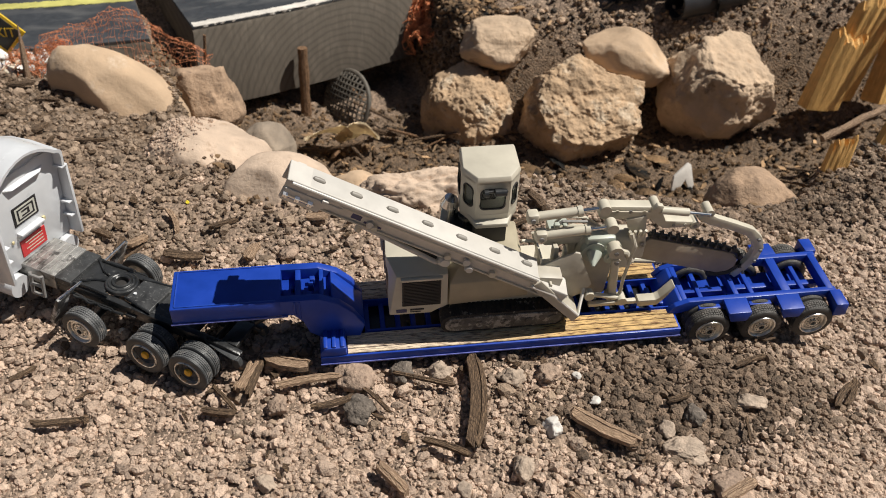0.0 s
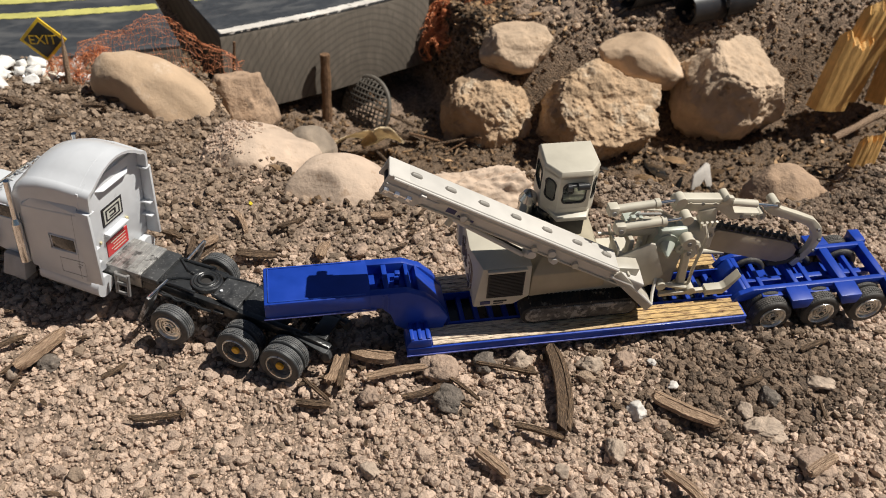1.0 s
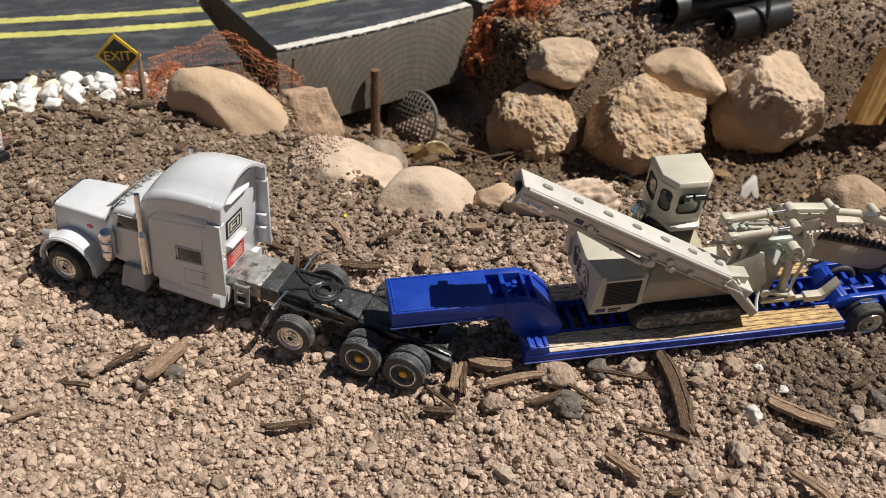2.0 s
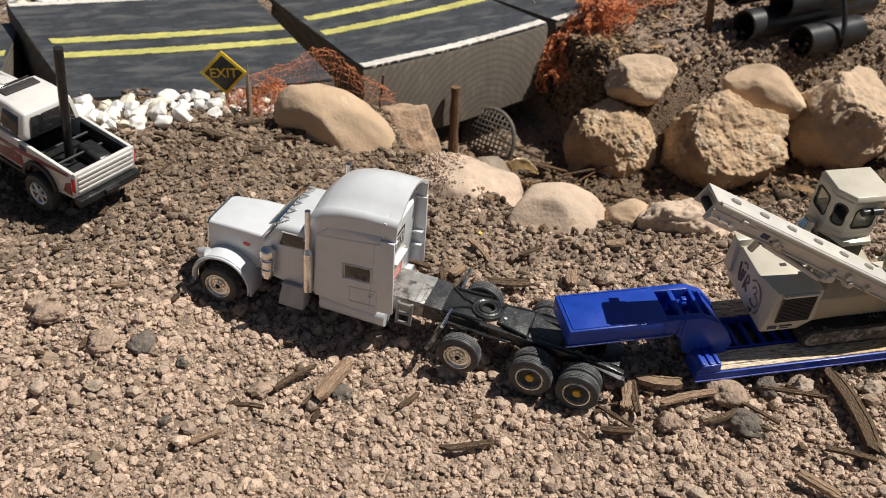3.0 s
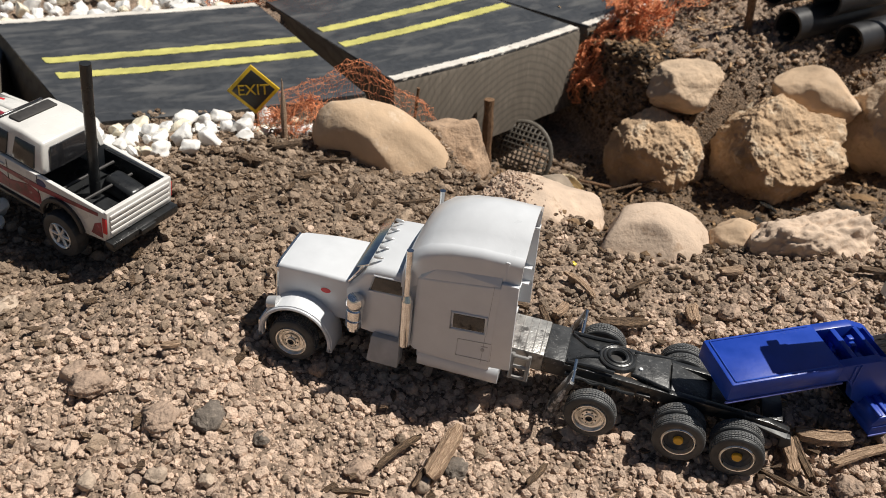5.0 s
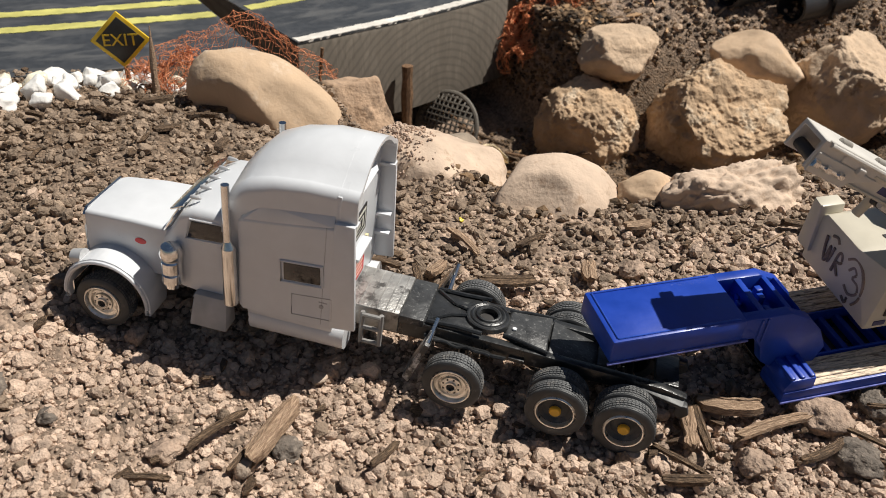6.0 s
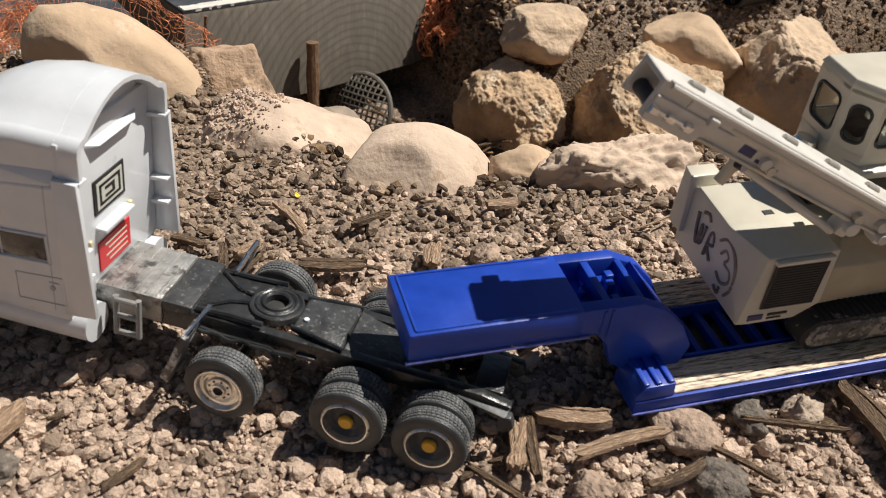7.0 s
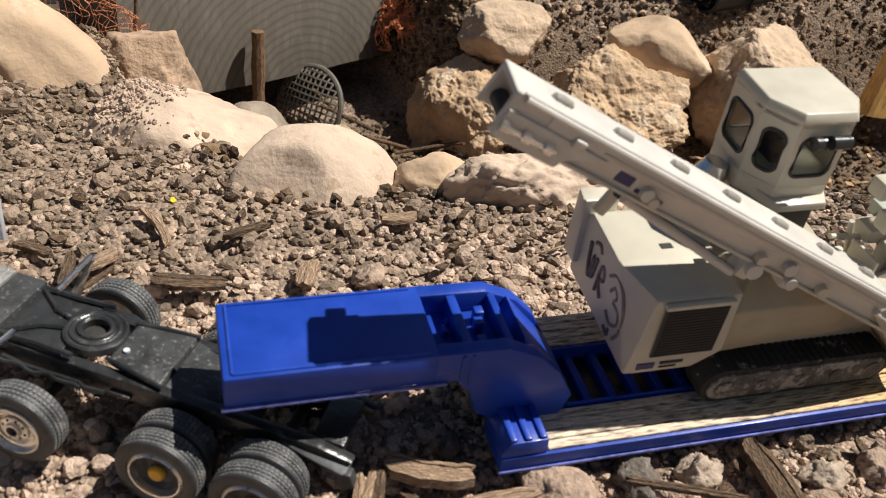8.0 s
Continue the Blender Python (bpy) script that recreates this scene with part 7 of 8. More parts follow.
spokes = [lathe([(0.40, 0.22), (0.38, 0.24), (0.33, 0.2), (0.33, 0.1), (0.4, -0.2)], 30, 0.0, False), lathe([(0.0, 0.2), (0.09, 0.2), (0.1, 0.12), (0.0, 0.12)], 14)]
for k in range(6):
    a = 2 * math.pi * k / 6
    spokes.append(rod((0.06 * math.cos(a), 0.17, 0.06 * math.sin(a)), (0.35 * math.cos(a), 0.18, 0.35 * math.sin(a)), 0.05, seg=6))
P_RIM = finish(moved(join(*spokes), Matrix.Diagonal((1.1, 1.03, 1.1, 1))), "rim", CAR_RIM)
P_BACK = finish(lathe([(0.0, 0.1), (0.42, 0.1), (0.42, 0.02), (0.0, 0.02)], 24), "hub_bore", DARK_GREY)
for s in (1, -1):
    for x in (REAR_AXLE, FRONT_AXLE):
        wheel(pickup, x + 0.06, s * 1.24, 0.22, s, P_TYRE, P_RIM, P_BACK, rim_label="six-spoke silver rim", spin=x * 20)
    part("side_step", box(0.9, 3.5, s * 1.25 - 0.15, s * 1.25 + 0.15, 0.62, 0.75, 0.03), BLACK_PLASTIC, pickup, "black side step")


def wheel_cut(cx, n=10):
    return arc_pts(cx, 0.62, 0.78, 180, 0, n)


low = [(-1.55, 0.85), (REAR_AXLE - 0.78, 0.72)] + wheel_cut(REAR_AXLE)[1:-1] + [(REAR_AXLE + 0.78, 0.75), (FRONT_AXLE - 0.78, 0.75)] + wheel_cut(FRONT_AXLE)[1:-1] + [(FRONT_AXLE + 0.78, 0.72), (5.75, 0.85)]
for s in (1, -1):
    y0, y1 = min(s * 1.18, s * 1.32), max(s * 1.18, s * 1.32)
    side = part("body_side", prism(low + [(5.85, 1.5), (5.6, 1.76), (3.7, 1.98), (-1.5, 1.88), (-1.58, 1.7)], y0, y1, 0.04), CAR_WHITE, pickup, "white body side")
    part("fender_flare", prism(arc_pts(REAR_AXLE, 0.62, 0.9, 170, 10, 12) + arc_pts(REAR_AXLE, 0.62, 0.76, 10, 170, 12), s * 1.36 - 0.06, s * 1.36 + 0.06, 0.015), DARK_GREY, side)
    part("fender_flare", prism(arc_pts(FRONT_AXLE, 0.62, 0.9, 170, 10, 12) + arc_pts(FRONT_AXLE, 0.62, 0.76, 10, 170, 12), s * 1.36 - 0.06, s * 1.36 + 0.06, 0.015), DARK_GREY, side)
    part("red_stripe", prism([(-1.3, 1.68), (1.0, 1.44), (3.6, 1.46), (3.8, 1.58), (1.0, 1.62), (-1.3, 1.79)], s * 1.325 - 0.012, s * 1.325 + 0.012, 0.0), DARK_RED, side, "dark red stripe")
    part("red_decal", prism([(1.0, 0.88), (3.3, 0.88), (3.6, 1.3), (2.9, 1.36), (2.3, 1.22), (1.5, 1.42), (1.05, 1.3)], s * 1.322 - 0.012, s * 1.322 + 0.012, 0.0), DARK_RED, side, "dark red splashed decal")
    part("red_decal", prism([(-1.45, 0.95), (-1.0, 0.95), (-1.15, 1.35), (-1.4, 1.5)], s * 1.322 - 0.012, s * 1.322 + 0.012, 0.0), DARK_RED, side, "dark red tail decal")
    part("badge", moved(lathe([(0, 0), (0.2, 0), (0.2, 0.02), (0, 0.02)], 20), mv(0.95, s * 1.322 - 0.01, 1.72) @ Matrix.Diagonal((1, 1, 0.6, 1))), BLUE_INK, side, "small oval badge")
    part("door_line", path_tube([(2.35, s * 1.324, 0.85), (2.35, s * 1.324, 1.9)], 0.014, 5), DARK_GREY, side)
    part("door_line", path_tube([(1.1, s * 1.324, 0.85), (1.1, s * 1.324, 1.9)], 0.014, 5), DARK_GREY, side)
    part("door_handle", box(2.45, 2.7, s * 1.34 - 0.03, s * 1.34 + 0.03, 1.66, 1.72, 0.01), CAR_WHITE, side)
part("floor", box(-1.5, 5.8, -1.15, 1.15, 0.7, 0.95, 0.04), BLACK_PLASTIC, pickup)
part("bed", join(box(-1.42, 0.95, -1.18, 1.18, 0.95, 1.1, 0.02), box(-1.42, 0.95, -1.2, -1.1, 1.0, 1.8, 0.02), box(-1.42, 0.95, 1.1, 1.2, 1.0, 1.8, 0.02)), BLACK_PLASTIC, pickup, "black cargo bed")
part("bed_box", hull([(-1.2, -0.9, 1.1), (0.2, -0.9, 1.1), (-1.2, -0.1, 1.1), (0.2, -0.1, 1.1), (-1.1, -0.8, 1.55), (0.0, -0.8, 1.7), (-1.1, -0.2, 1.55), (0.0, -0.2, 1.7)], 0.12, 3), BLACK_PLASTIC, pickup, "glossy black lump in the bed")
part("bed_rail", join(rod((-0.3, -1.0, 1.5), (-0.3, 1.0, 1.5), 0.05, seg=8), rod((0.45, -1.0, 1.6), (0.45, 1.0, 1.6), 0.05, seg=8)), DARK_GREY, pickup)
part("smoke_pipe", rod((0.05, 0.15, 1.0), (0.05, 0.15, 5.6), 0.16, seg=18), BLACK_PLASTIC, pickup, "tall black upright pipe")
tg = part("tailgate", box(-1.62, -1.46, -1.3, 1.3, 0.95, 1.9, 0.04), CAR_WHITE, pickup, "white ribbed tailgate")
for k in range(4):
    part("tailgate_rib", box(-1.66, -1.6, -1.2, 1.2, 1.08 + 0.19 * k, 1.2 + 0.19 * k, 0.03), CAR_WHITE, tg)
part("tail_lamp", box(-1.6, -1.45, 1.2, 1.34, 1.15, 1.7, 0.02), RED_DECAL, pickup, "red tail lamp")
part("tail_lamp", box(-1.6, -1.45, -1.34, -1.2, 1.15, 1.7, 0.02), RED_DECAL, pickup, "red tail lamp")
part("rear_bumper", join(box(-1.85, -1.5, -1.35, 1.35, 0.62, 0.92, 0.06), box(-1.95, -1.8, -0.3, 0.3, 0.7, 0.9, 0.03)), BLACK_PLASTIC, pickup, "black rear bumper")
part("front_bumper", box(5.65, 5.98, -1.3, 1.3, 0.65, 1.0, 0.06), BLACK_PLASTIC, pickup)
part("grille", box(5.7, 5.86, -1.0, 1.0, 1.0, 1.5, 0.04), BLACK_PLASTIC, pickup)
part("hood", hull([(3.75, -1.28, 1.85), (3.75, 1.28, 1.85), (5.72, -1.2, 1.5), (5.72, 1.2, 1.5), (3.85, -1.1, 2.06), (3.85, 1.1, 2.06), (5.0, -1.05, 1.95), (5.0, 1.05, 1.95), (5.6, -0.9, 1.72), (5.6, 0.9, 1.72)], 0.08, 3), CAR_WHITE, pickup, "white hood with red marks")
for y in (-0.62, 0.62):
    part("hood_ridge", hull([(3.9, y - 0.2, 2.05), (3.9, y + 0.2, 2.05), (5.1, y - 0.16, 1.93), (5.1, y + 0.16, 1.93), (4.0, y - 0.12, 2.12), (4.0, y + 0.12, 2.12), (5.0, y - 0.1, 2.0), (5.0, y + 0.1, 2.0)], 0.03), RED_DECAL if y > 0 else CAR_WHITE, pickup, "raised hood ridge")
part("hood_decal", hull([(4.95, -0.85, 1.96), (5.15, -0.85, 1.91), (4.95, 0.85, 1.96), (5.15, 0.85, 1.91), (4.95, -0.85, 1.99), (5.15, -0.85, 1.94), (4.95, 0.85, 1.99), (5.15, 0.85, 1.94)], 0.0), RED_DECAL, pickup, "red band across the hood")
part("hood_decal", hull([(4.0, -0.2, 2.05), (4.9, -0.25, 1.97), (4.0, 0.2, 2.05), (4.9, 0.25, 1.97), (4.0, -0.2, 2.08), (4.9, -0.25, 2.0), (4.0, 0.2, 2.08), (4.9, 0.25, 2.0)], 0.0), DARK_RED, pickup, "dark red hood mark")
part("cabin", hull([(0.95, -1.22, 1.9), (0.95, 1.22, 1.9), (3.95, -1.2, 1.95), (3.95, 1.2, 1.95), (1.12, -0.98, 2.85), (1.12, 0.98, 2.85), (2.95, -0.95, 2.88), (2.95, 0.95, 2.88), (2.0, -0.98, 2.94), (2.0, 0.98, 2.94)], 0.09, 3), CAR_WHITE, pickup, "white crew cabin")
part("roof_panel", box(2.35, 2.78, -0.72, 0.72, 2.88, 2.97, 0.03), DARK_GREY, pickup, "black roof light panel")
for k in range(5):
    part("roof_lamp", box(2.72, 2.8, -0.62 + 0.28 * k, -0.44 + 0.28 * k, 2.9, 2.96, 0.015, 1), BLACK_PLASTIC, pickup)
part("rear_window", hull([(0.97, -0.95, 1.98), (0.97, 0.95, 1.98), (1.07, -0.8, 2.7), (1.07, 0.8, 2.7), (0.9, -0.95, 1.98), (0.9, 0.95, 1.98), (1.0, -0.8, 2.7), (1.0, 0.8, 2.7)], 0.02), GLASS_DARK, pickup, "dark rear window")
part("windshield", hull([(3.9, -1.0, 2.05), (3.9, 1.0, 2.05), (3.08, -0.8, 2.8), (3.08, 0.8, 2.8), (3.96, -1.0, 2.08), (3.96, 1.0, 2.08), (3.14, -0.8, 2.84), (3.14, 0.8, 2.84)], 0.02), GLASS_DARK, pickup, "dark windshield")
for s in (1, -1):
    for x0, x1, x2, x3 in ((1.3, 2.2, 2.15, 1.38), (2.45, 3.5, 2.95, 2.45)):
        q = [(x0, 1.23, 2.02), (x1, 1.22, 2.04), (x2, 1.05, 2.68), (x3, 1.05, 2.68)]
        part("side_window", hull([(x, s * (y + d), z) for x, y, z in q for d in (-0.06, 0.02)], 0.015), GLASS_DARK, pickup, "dark side window")
    part("mirror", box(3.2, 3.4, s * 1.38 - 0.14, s * 1.38 + 0.14, 2.0, 2.25, 0.04), CAR_WHITE, pickup)

# ---- wood chips, bark and single stones on the ground ----


def chip(name, x, y, length, width, thick, yaw, material, label, seed, tilt=0.0, up=0.0):
    """A splintered sliver with ragged ends, lying on the soil."""
    rs = random.Random(seed)
    bm = bmesh.new()
    n, rows = 12, []
    bend, crack = rs.uniform(-0.08, 0.08) * length, rs.uniform(-0.4, 0.4)
    for i in range(n + 1):
        u = i / n - 0.5
        w = width * (1 - 0.12 * abs(2 * u) ** 3) * rs.uniform(0.95, 1.04)
        if i in (0, n):
            w *= rs.uniform(0.6, 0.9)
        off = bend * (4 * u * u - 0.3) + rs.uniform(-0.03, 0.03) * width
        torn = 0.06 * length * (i in (0, n))
        rows.append([bm.verts.new((u * length + rs.uniform(-1, 1) * torn, off + k * w / 2, zz * thick * rs.uniform(0.94, 1.06))) for k, zz in ((-1, 0.1), (-0.94, 0.82), (crack - 0.06, 0.95), (crack, 0.72), (crack + 0.06, 1.0), (0.9, 0.86), (1, 0.1), (0.5, -0.2), (-0.5, -0.2))])
    for a, b in zip(rows, rows[1:]):
        for i in range(9):
            j = (i + 1) % 9
            bm.faces.new((a[i], a[j], b[j], b[i]))
    bm.faces.new(rows[0])
    bm.faces.new(rows[-1][::-1])
    return solid(name, bm, material, at(x, y, land(x, y) + 0.2 + up, 0, tilt, yaw), label, "wood chip", "wood chips on the ground")


def fillet_stone(name, x, y, size, seed, material, label, rot=(0, 0, 0), up=0.0):
    return solid(name, rock_mesh(name, size, seed, material, cuts=11, rough=0.2, level=4 if size[0] > 0.36 else 3, pits=0.13, bite=0.52), material, at(x, y, land(x, y) + 0.1 + size[2] * 0.3 + up, *rot), label, "stone", "single stones on the ground")


BR = random.Random(23)
chip("wood_chip", 3.19, 16.92, 3.36, 0.5, 0.22, -99, BARK, "long weathered strip of bark on the gravel", 1, up=0.12)
chip("wood_chip", -2.12, 18.96, 1.33, 0.42, 0.25, -23, PALE_CHIP, "brown splinter of wood near the wheels", 2, up=0.1)
chip("wood_chip", -1.47, 18.25, 1.78, 0.26, 0.12, 5, PALE_CHIP, "pale thin splinter of wood on the gravel", 3, up=0.15)
chip("wood_chip", -3.26, 18.62, 1.11, 0.24, 0.15, -108, PALE_CHIP, "narrow brown splinter beside the tyres", 4, up=0.1)
chip("wood_chip", -3.00, 18.51, 1.36, 0.2, 0.15, -105, BARK, "narrow brown splinter beside the tyres", 5, up=0.12)
chip("wood_chip", 6.42, 15.45, 2.06, 0.45, 0.18, -43, PALE_CHIP, "tan weathered wood splinter on the gravel", 6, up=0.1)
chip("wood_chip", 0.63, 14.51, 1.17, 0.3, 0.18, -57, PALE_CHIP, "pale wood splinter lying on crumbs", 7, up=0.1)
chip("wood_chip", 2.15, 15.39, 1.31, 0.2, 0.12, -31, BARK, "thin brown wood splinter among crumbs", 8, up=0.1)
chip("twig", 1.81, 17.90, 1.75, 0.14, 0.1, -24, BARK, "thin dark twig on the gravel", 9, up=0.12)
chip("wood_chip", -3.95, 17.40, 0.94, 0.24, 0.15, -16, BARK, "brown wood chip on the gravel", 10, up=0.08)
chip("twig", -3.82, 17.92, 1.23, 0.12, 0.1, -56, BARK, "thin dark twig on the gravel", 11, up=0.1)
chip("wood_chip", -8.30, 17.61, 1.24, 0.2, 0.12, 0, BARK, "dark thin wood chip on the gravel", 12, up=0.08)
chip("twig", 0.37, 17.38, 1.27, 0.12, 0.08, -56, BARK, "thin dark twig on the gravel", 13, up=0.12)
chip("wood_chip", 13.98, 16.41, 1.22, 0.2, 0.12, 43, BARK, "dark wood chip on the gravel", 14, up=0.08)
chip("wood_chip", 14.37, 16.52, 1.24, 0.18, 0.12, 51, BARK, "dark wood chip on the gravel", 15, up=0.08)
chip("wood_chip", 11.50, 17.58, 1.09, 0.16, 0.1, 16, BARK, "thin brown wood splinter among crumbs", 16, up=0.08)
chip("wood_chip", -11.71, 20.32, 1.72, 0.42, 0.28, 52, PALE_CHIP, "pale split wood chip on the gravel", 17, up=0.12)
chip("wood_chip", -12.82, 20.55, 1.39, 0.16, 0.12, 32, BARK, "thin brown splinter beside a wood chip", 18, up=0.1)
chip("wood_chip", -12.30, 19.94, 1.09, 0.12, 0.1, 52, BARK, "thin brown splinter beside a wood chip", 19, up=0.1)
chip("wood_chip", -8.33, 17.62, 1.41, 0.16, 0.12, -2, BARK, "dark thin wood chip on the gravel", 20, up=0.08)
chip("wood_chip", -15.26, 18.49, 0.87, 0.18, 0.1, 20, PALE_CHIP, "pale wood chip lying on crumbs", 21, up=0.06)
chip("wood_chip", -17.91, 24.59, 0.49, 0.22, 0.1, -2, PALE_CHIP, "yellowish wood chip on the gravel", 22, up=0.06)
chip("wood_chip", -3.16, 18.70, 1.23, 0.2, 0.15, 58, PALE_CHIP, "narrow splinter standing among the crumbs", 23, up=0.1)
chip("straw", 2.06, 23.98, 1.37, 0.05, 0.04, 18, PALE_CHIP, "dry straw on the bank", 24, up=0.15)
chip("straw", -3.15, 24.05, 0.58, 0.05, 0.04, 56, PALE_CHIP, "dry straw on the bank", 25, up=0.15)
chip("twig", -7.25, 24.07, 1.39, 0.1, 0.08, 45, BARK, "dark twig on the bank", 26, up=0.12)
chip("wood_chip", -5.43, 23.91, 1.30, 0.42, 0.12, -16, BARK, "flat brown bark chip on the bank", 27, up=0.12)
chip("wood_chip", -0.80, 17.35, 1.19, 0.2, 0.12, -167, BARK, "dark bark splinter on the gravel", 28, up=0.1)
chip("wood_chip", -3.21, 18.41, 0.57, 0.2, 0.12, 59, PALE_CHIP, "brown splinter of wood near the wheels", 29, up=0.1)
chip("wood_chip", 9.25, 13.02, 1.1, 0.32, 0.14, 24, PALE_CHIP, "flat tan wood chip on the gravel", 81, up=0.12)
chip("wood_chip", 5.41, 12.9, 1.3, 0.28, 0.16, -62, PALE_CHIP, "long pale split wood chip on crumbs", 82, up=0.12)
chip("twig", 10.3, 14.9, 0.9, 0.08, 0.06, 75, BARK, "thin dark twig on the gravel", 83, up=0.12)
chip("wood_chip", -9.6, 19.5, 0.8, 0.16, 0.1, 35, BARK, "thin brown splinter beside a wood chip", 84, up=0.1)
chip("wood_chip", -14.1, 19.5, 0.9, 0.14, 0.1, -18, BARK, "dark wood chip on the gravel", 85, up=0.1)
chip("wood_chip", 8.83, 16.28, 0.7, 0.16, 0.1, 12, BARK, "small dark bark splinter on the gravel", 86, up=0.1)
for k in range(16):
    x, y = BR.uniform(-24, -9), BR.uniform(31, 37.5)
    chip("bark_chip", x, y, BR.uniform(0.5, 1.2), BR.uniform(0.15, 0.35), BR.uniform(0.1, 0.18), BR.uniform(0, 180), BARK, "weathered bark chip on the low bank", 120 + k, BR.uniform(-6, 6), 0.0)
for k in range(14):
    x, y = BR.uniform(-9, 9), BR.uniform(22.8, 26)
    chip("bark_chip", x, y, BR.uniform(0.5, 1.4), BR.uniform(0.15, 0.4), BR.uniform(0.1, 0.2), BR.uniform(0, 180), BARK if k % 3 else PALE_CHIP, "weathered bark chip on the low bank", 140 + k, BR.uniform(-8, 8), 0.05)
fillet_stone("white_stone", 5.14, 15.82, (0.37, 0.32, 0.27), 31, WHITE_STONE, "white angular stone on the gravel", (0, 0, 67), 0.0)
fillet_stone("dark_stone", -0.04, 17.11, (0.55, 0.47, 0.25), 32, DARK_STONE, "dark flat stone on the gravel", (0, 0, 104), 0.0)
fillet_stone("stone", -2.36, 17.54, (0.47, 0.40, 0.34), 33, PINK_STONE, "angular brownish stone on the gravel", (0, 0, 141), 0.0)
fillet_stone("stone", 4.35, 17.80, (0.42, 0.36, 0.31), 34, PEBBLE, "pale rounded stone beside the trailer", (0, 0, 178), 0.0)
fillet_stone("flat_pebble", 8.44, 14.63, (0.65, 0.56, 0.21), 38, PEBBLE, "flat pale yellowish stone among dry crumbs", (0, 0, 146), 0.0)
fillet_stone("stone", 10.92, 16.06, (0.45, 0.39, 0.21), 39, PEBBLE, "flat greyish stone on the gravel", (0, 0, 3), 0.0)
fillet_stone("flat_pebble", 9.23, 13.17, (0.69, 0.60, 0.25), 40, PINK_STONE, "flat pinkish stone on the gravel", (0, 0, 40), 0.0)
fillet_stone("stone", 9.11, 15.76, (0.38, 0.33, 0.24), 41, DARK_STONE, "dark stone on the gravel", (0, 0, 77), 0.0)
fillet_stone("stone", 8.19, 15.36, (0.32, 0.28, 0.23), 42, PEBBLE, "pale mottled stone among dry crumbs", (0, 0, 114), 0.0)
fillet_stone("white_stone", 6.25, 17.67, (0.17, 0.14, 0.12), 43, WHITE_STONE, "small white stone on the gravel", (0, 0, 151), 0.0)
fillet_stone("white_stone", 6.51, 16.64, (0.20, 0.17, 0.14), 44, WHITE_STONE, "small white stone on the gravel", (0, 0, 8), 0.0)
fillet_stone("white_stone", 9.39, 13.57, (0.26, 0.23, 0.14), 45, WHITE_STONE, "small pale stone on the gravel", (0, 0, 45), 0.0)
fillet_stone("stone", 4.09, 14.54, (0.40, 0.35, 0.29), 46, PEBBLE, "pale rounded pebble among dry crumbs", (0, 0, 82), 0.0)
fillet_stone("stone", 2.45, 14.07, (0.28, 0.24, 0.20), 47, PEBBLE, "pale rounded pebble among dry crumbs", (0, 0, 119), 0.0)
fillet_stone("stone", -2.63, 14.97, (0.37, 0.32, 0.27), 48, PEBBLE, "pale rounded pebble among dry crumbs", (0, 0, 156), 0.0)
fillet_stone("stone", 5.43, 17.78, (0.46, 0.40, 0.29), 49, PINK_STONE, "pinkish stone beside the trailer", (0, 0, 13), 0.0)
fillet_stone("stone", -1.57, 19.63, (0.25, 0.21, 0.20), 50, DARK_STONE, "dark lump under the trailer", (0, 0, 50), 0.0)
fillet_stone("dark_stone", -17.13, 22.20, (0.50, 0.43, 0.23), 51, DARK_STONE, "dark speckled flat stone among dry crumbs", (0, 0, 87), 0.0)
fillet_stone("stone", -18.21, 22.41, (0.61, 0.53, 0.25), 52, PINK_STONE, "angular flat tan stone among dry crumbs", (0, 0, 124), 0.0)
fillet_stone("stone", -20.28, 24.30, (0.36, 0.31, 0.26), 54, PINK_STONE, "brown angular stone among dry crumbs", (0, 0, 18), 0.0)
fillet_stone("stone", -22.58, 27.85, (0.51, 0.44, 0.18), 55, PEBBLE, "smooth pale flat pebble", (0, 0, 55), 0.0)
fillet_stone("dark_stone", -11.51, 20.05, (0.39, 0.34, 0.25), 56, DARK_STONE, "dark grey stone beside a wood chip", (0, 0, 92), 0.0)
fillet_stone("stone", -12.35, 19.70, (0.30, 0.26, 0.22), 57, PEBBLE, "pale stone beside a wood chip", (0, 0, 129), 0.0)
fillet_stone("stone", -14.27, 23.67, (0.29, 0.25, 0.26), 58, PINK_STONE, "stone beside the front tyre", (0, 0, 166), 0.0)
fillet_stone("stone", -13.77, 20.36, (0.42, 0.37, 0.19), 59, PINK_STONE, "flat pinkish stone among dry crumbs", (0, 0, 23), 0.0)
fillet_stone("dark_stone", -15.92, 21.38, (0.25, 0.22, 0.14), 60, DARK_STONE, "small black clod among dry crumbs", (0, 0, 60), 0.0)
fillet_stone("stone", -19.82, 20.87, (0.32, 0.28, 0.21), 61, PEBBLE, "pale rounded pebble among dry crumbs", (0, 0, 97), 0.0)
fillet_stone("stone", -18.33, 20.71, (0.30, 0.26, 0.19), 62, PEBBLE, "pale rounded pebble among dry crumbs", (0, 0, 134), 0.0)
fillet_stone("clod", -21.06, 20.09, (0.54, 0.46, 0.34), 63, PINK_STONE, "large tan clod among dry crumbs", (0, 0, 171), 0.0)
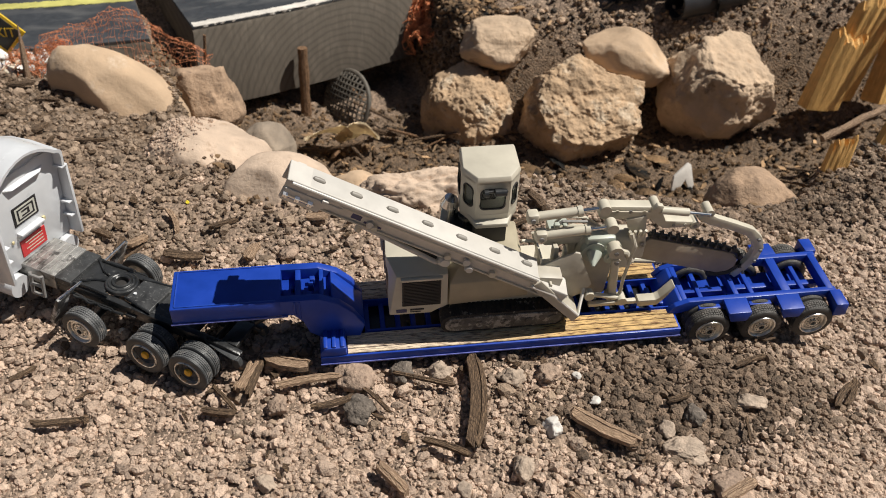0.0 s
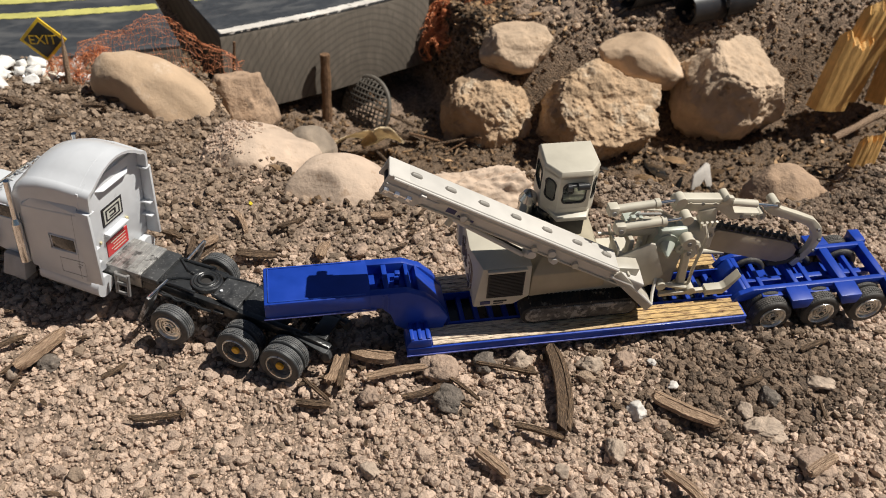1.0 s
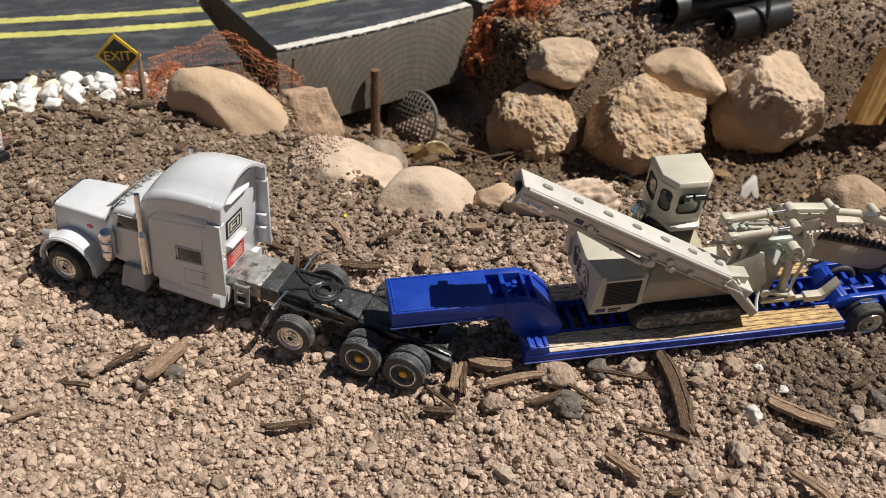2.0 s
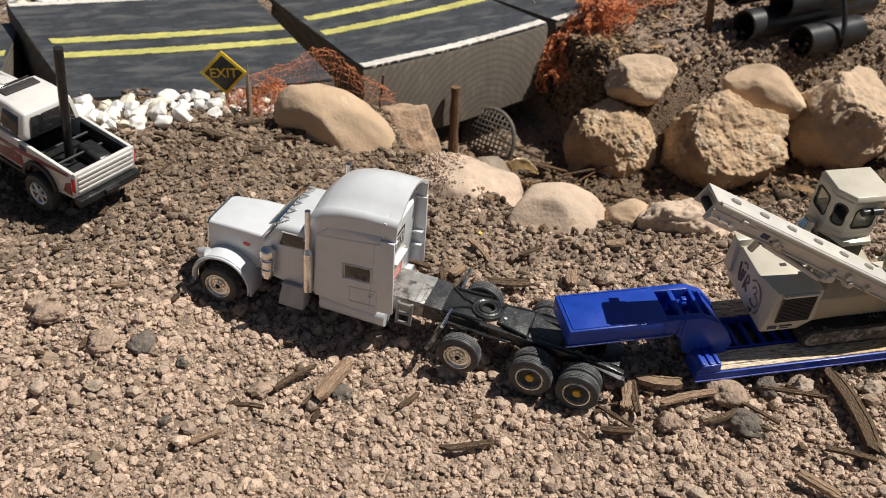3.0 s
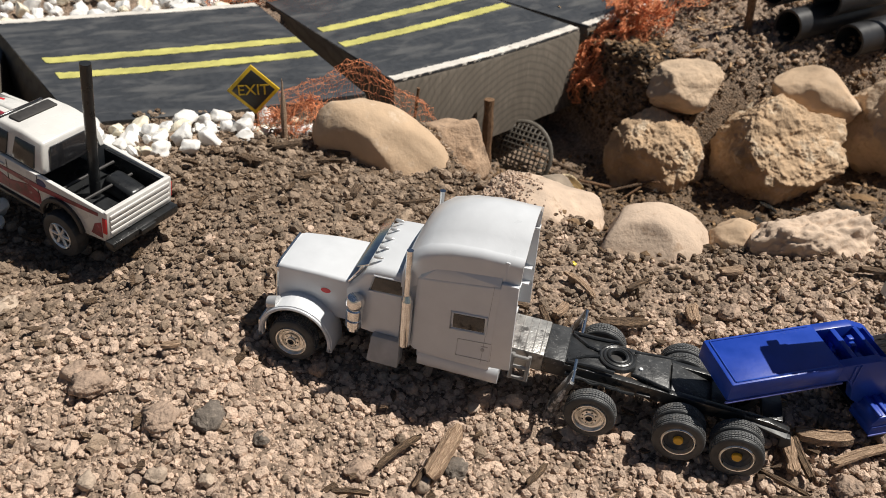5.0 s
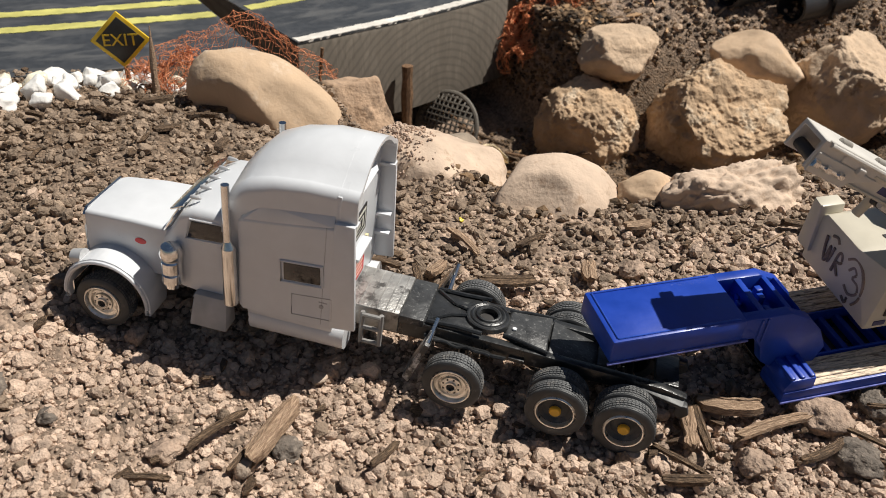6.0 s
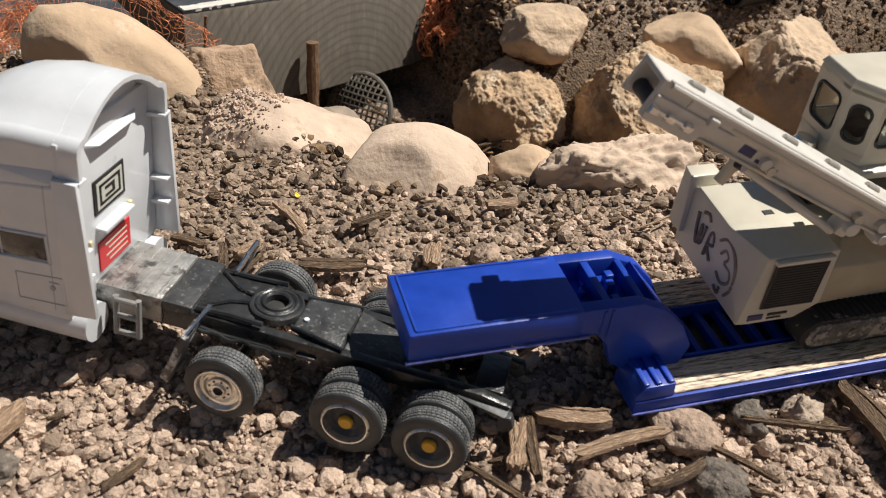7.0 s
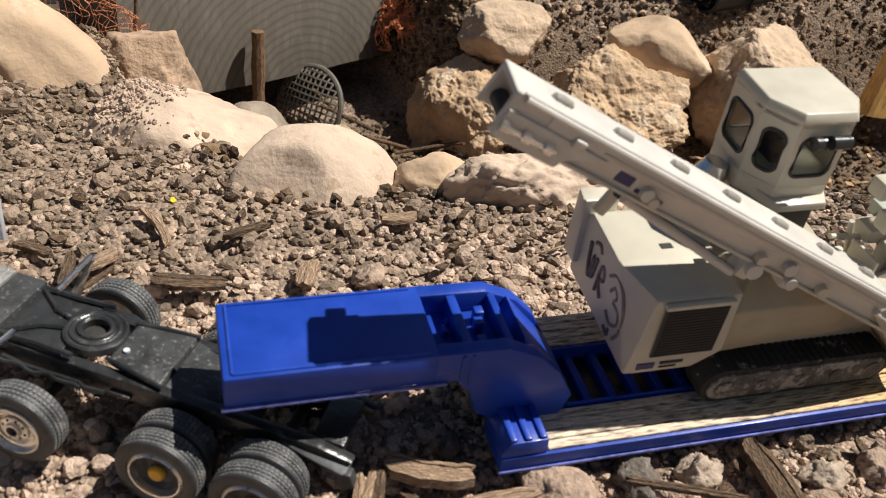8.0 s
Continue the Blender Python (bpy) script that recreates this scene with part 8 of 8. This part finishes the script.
fillet_stone("stone", -17.27, 20.35, (0.23, 0.20, 0.14), 64, PEBBLE, "pale rounded pebble among dry crumbs", (0, 0, 28), 0.0)
fillet_stone("stone", -14.84, 19.22, (0.26, 0.22, 0.16), 65, PEBBLE, "pale rounded pebble among dry crumbs", (0, 0, 65), 0.0)
fillet_stone("stone", -16.35, 19.23, (0.22, 0.19, 0.14), 66, DARK_STONE, "dark small stone among dry crumbs", (0, 0, 102), 0.0)
fillet_stone("white_stone", -7.06, 21.01, (0.15, 0.13, 0.13), 67, WHITE_STONE, "small white stone beside the tyre", (0, 0, 139), 0.0)
fillet_stone("clod", -10.25, 22.19, (0.39, 0.34, 0.29), 68, PINK_STONE, "knobbly brown clod beside the sleeper", (0, 0, 176), 0.0)
fillet_stone("stone", -10.55, 21.86, (0.22, 0.19, 0.16), 69, PEBBLE, "pale pinkish stone among dry crumbs", (0, 0, 33), 0.0)
fillet_stone("clod", -0.12, 18.44, (0.74, 0.64, 0.40), 70, PINK_STONE, "knobbly clod of tan soil among dry crumbs", (0, 0, 70), 0.0)
fillet_stone("stone", 1.20, 18.42, (0.49, 0.42, 0.31), 71, DARK_STONE, "dark brown rounded stone among dry crumbs", (0, 0, 107), 0.0)
fillet_stone("stone", 2.28, 18.31, (0.40, 0.35, 0.33), 72, PEBBLE, "pale pinkish stone beside the trailer", (0, 0, 144), 0.0)
fillet_stone("dark_stone", -0.03, 17.22, (0.59, 0.51, 0.27), 73, DARK_STONE, "dark flat angular stone", (0, 0, 1), 0.0)
fillet_stone("stone", -2.06, 23.86, (0.38, 0.33, 0.27), 74, PINK_STONE, "grey-brown stone on the bank", (0, 0, 38), 0.0)
fillet_stone("stone", 0.61, 23.16, (0.31, 0.27, 0.17), 75, PINK_STONE, "tan stone on the bank among dry crumbs", (0, 0, 75), 0.0)
fillet_stone("fragment", -5.66, 27.27, (0.11, 0.10, 0.06), 76, YELLOW_BIT, "tiny yellow fragment on the bank", (0, 0, 112), 0.0)
fillet_stone("stone", -19.89, 23.70, (0.56, 0.48, 0.30), 77, PINK_STONE, "large smooth tan stone", (0, 0, 149), 0.0)
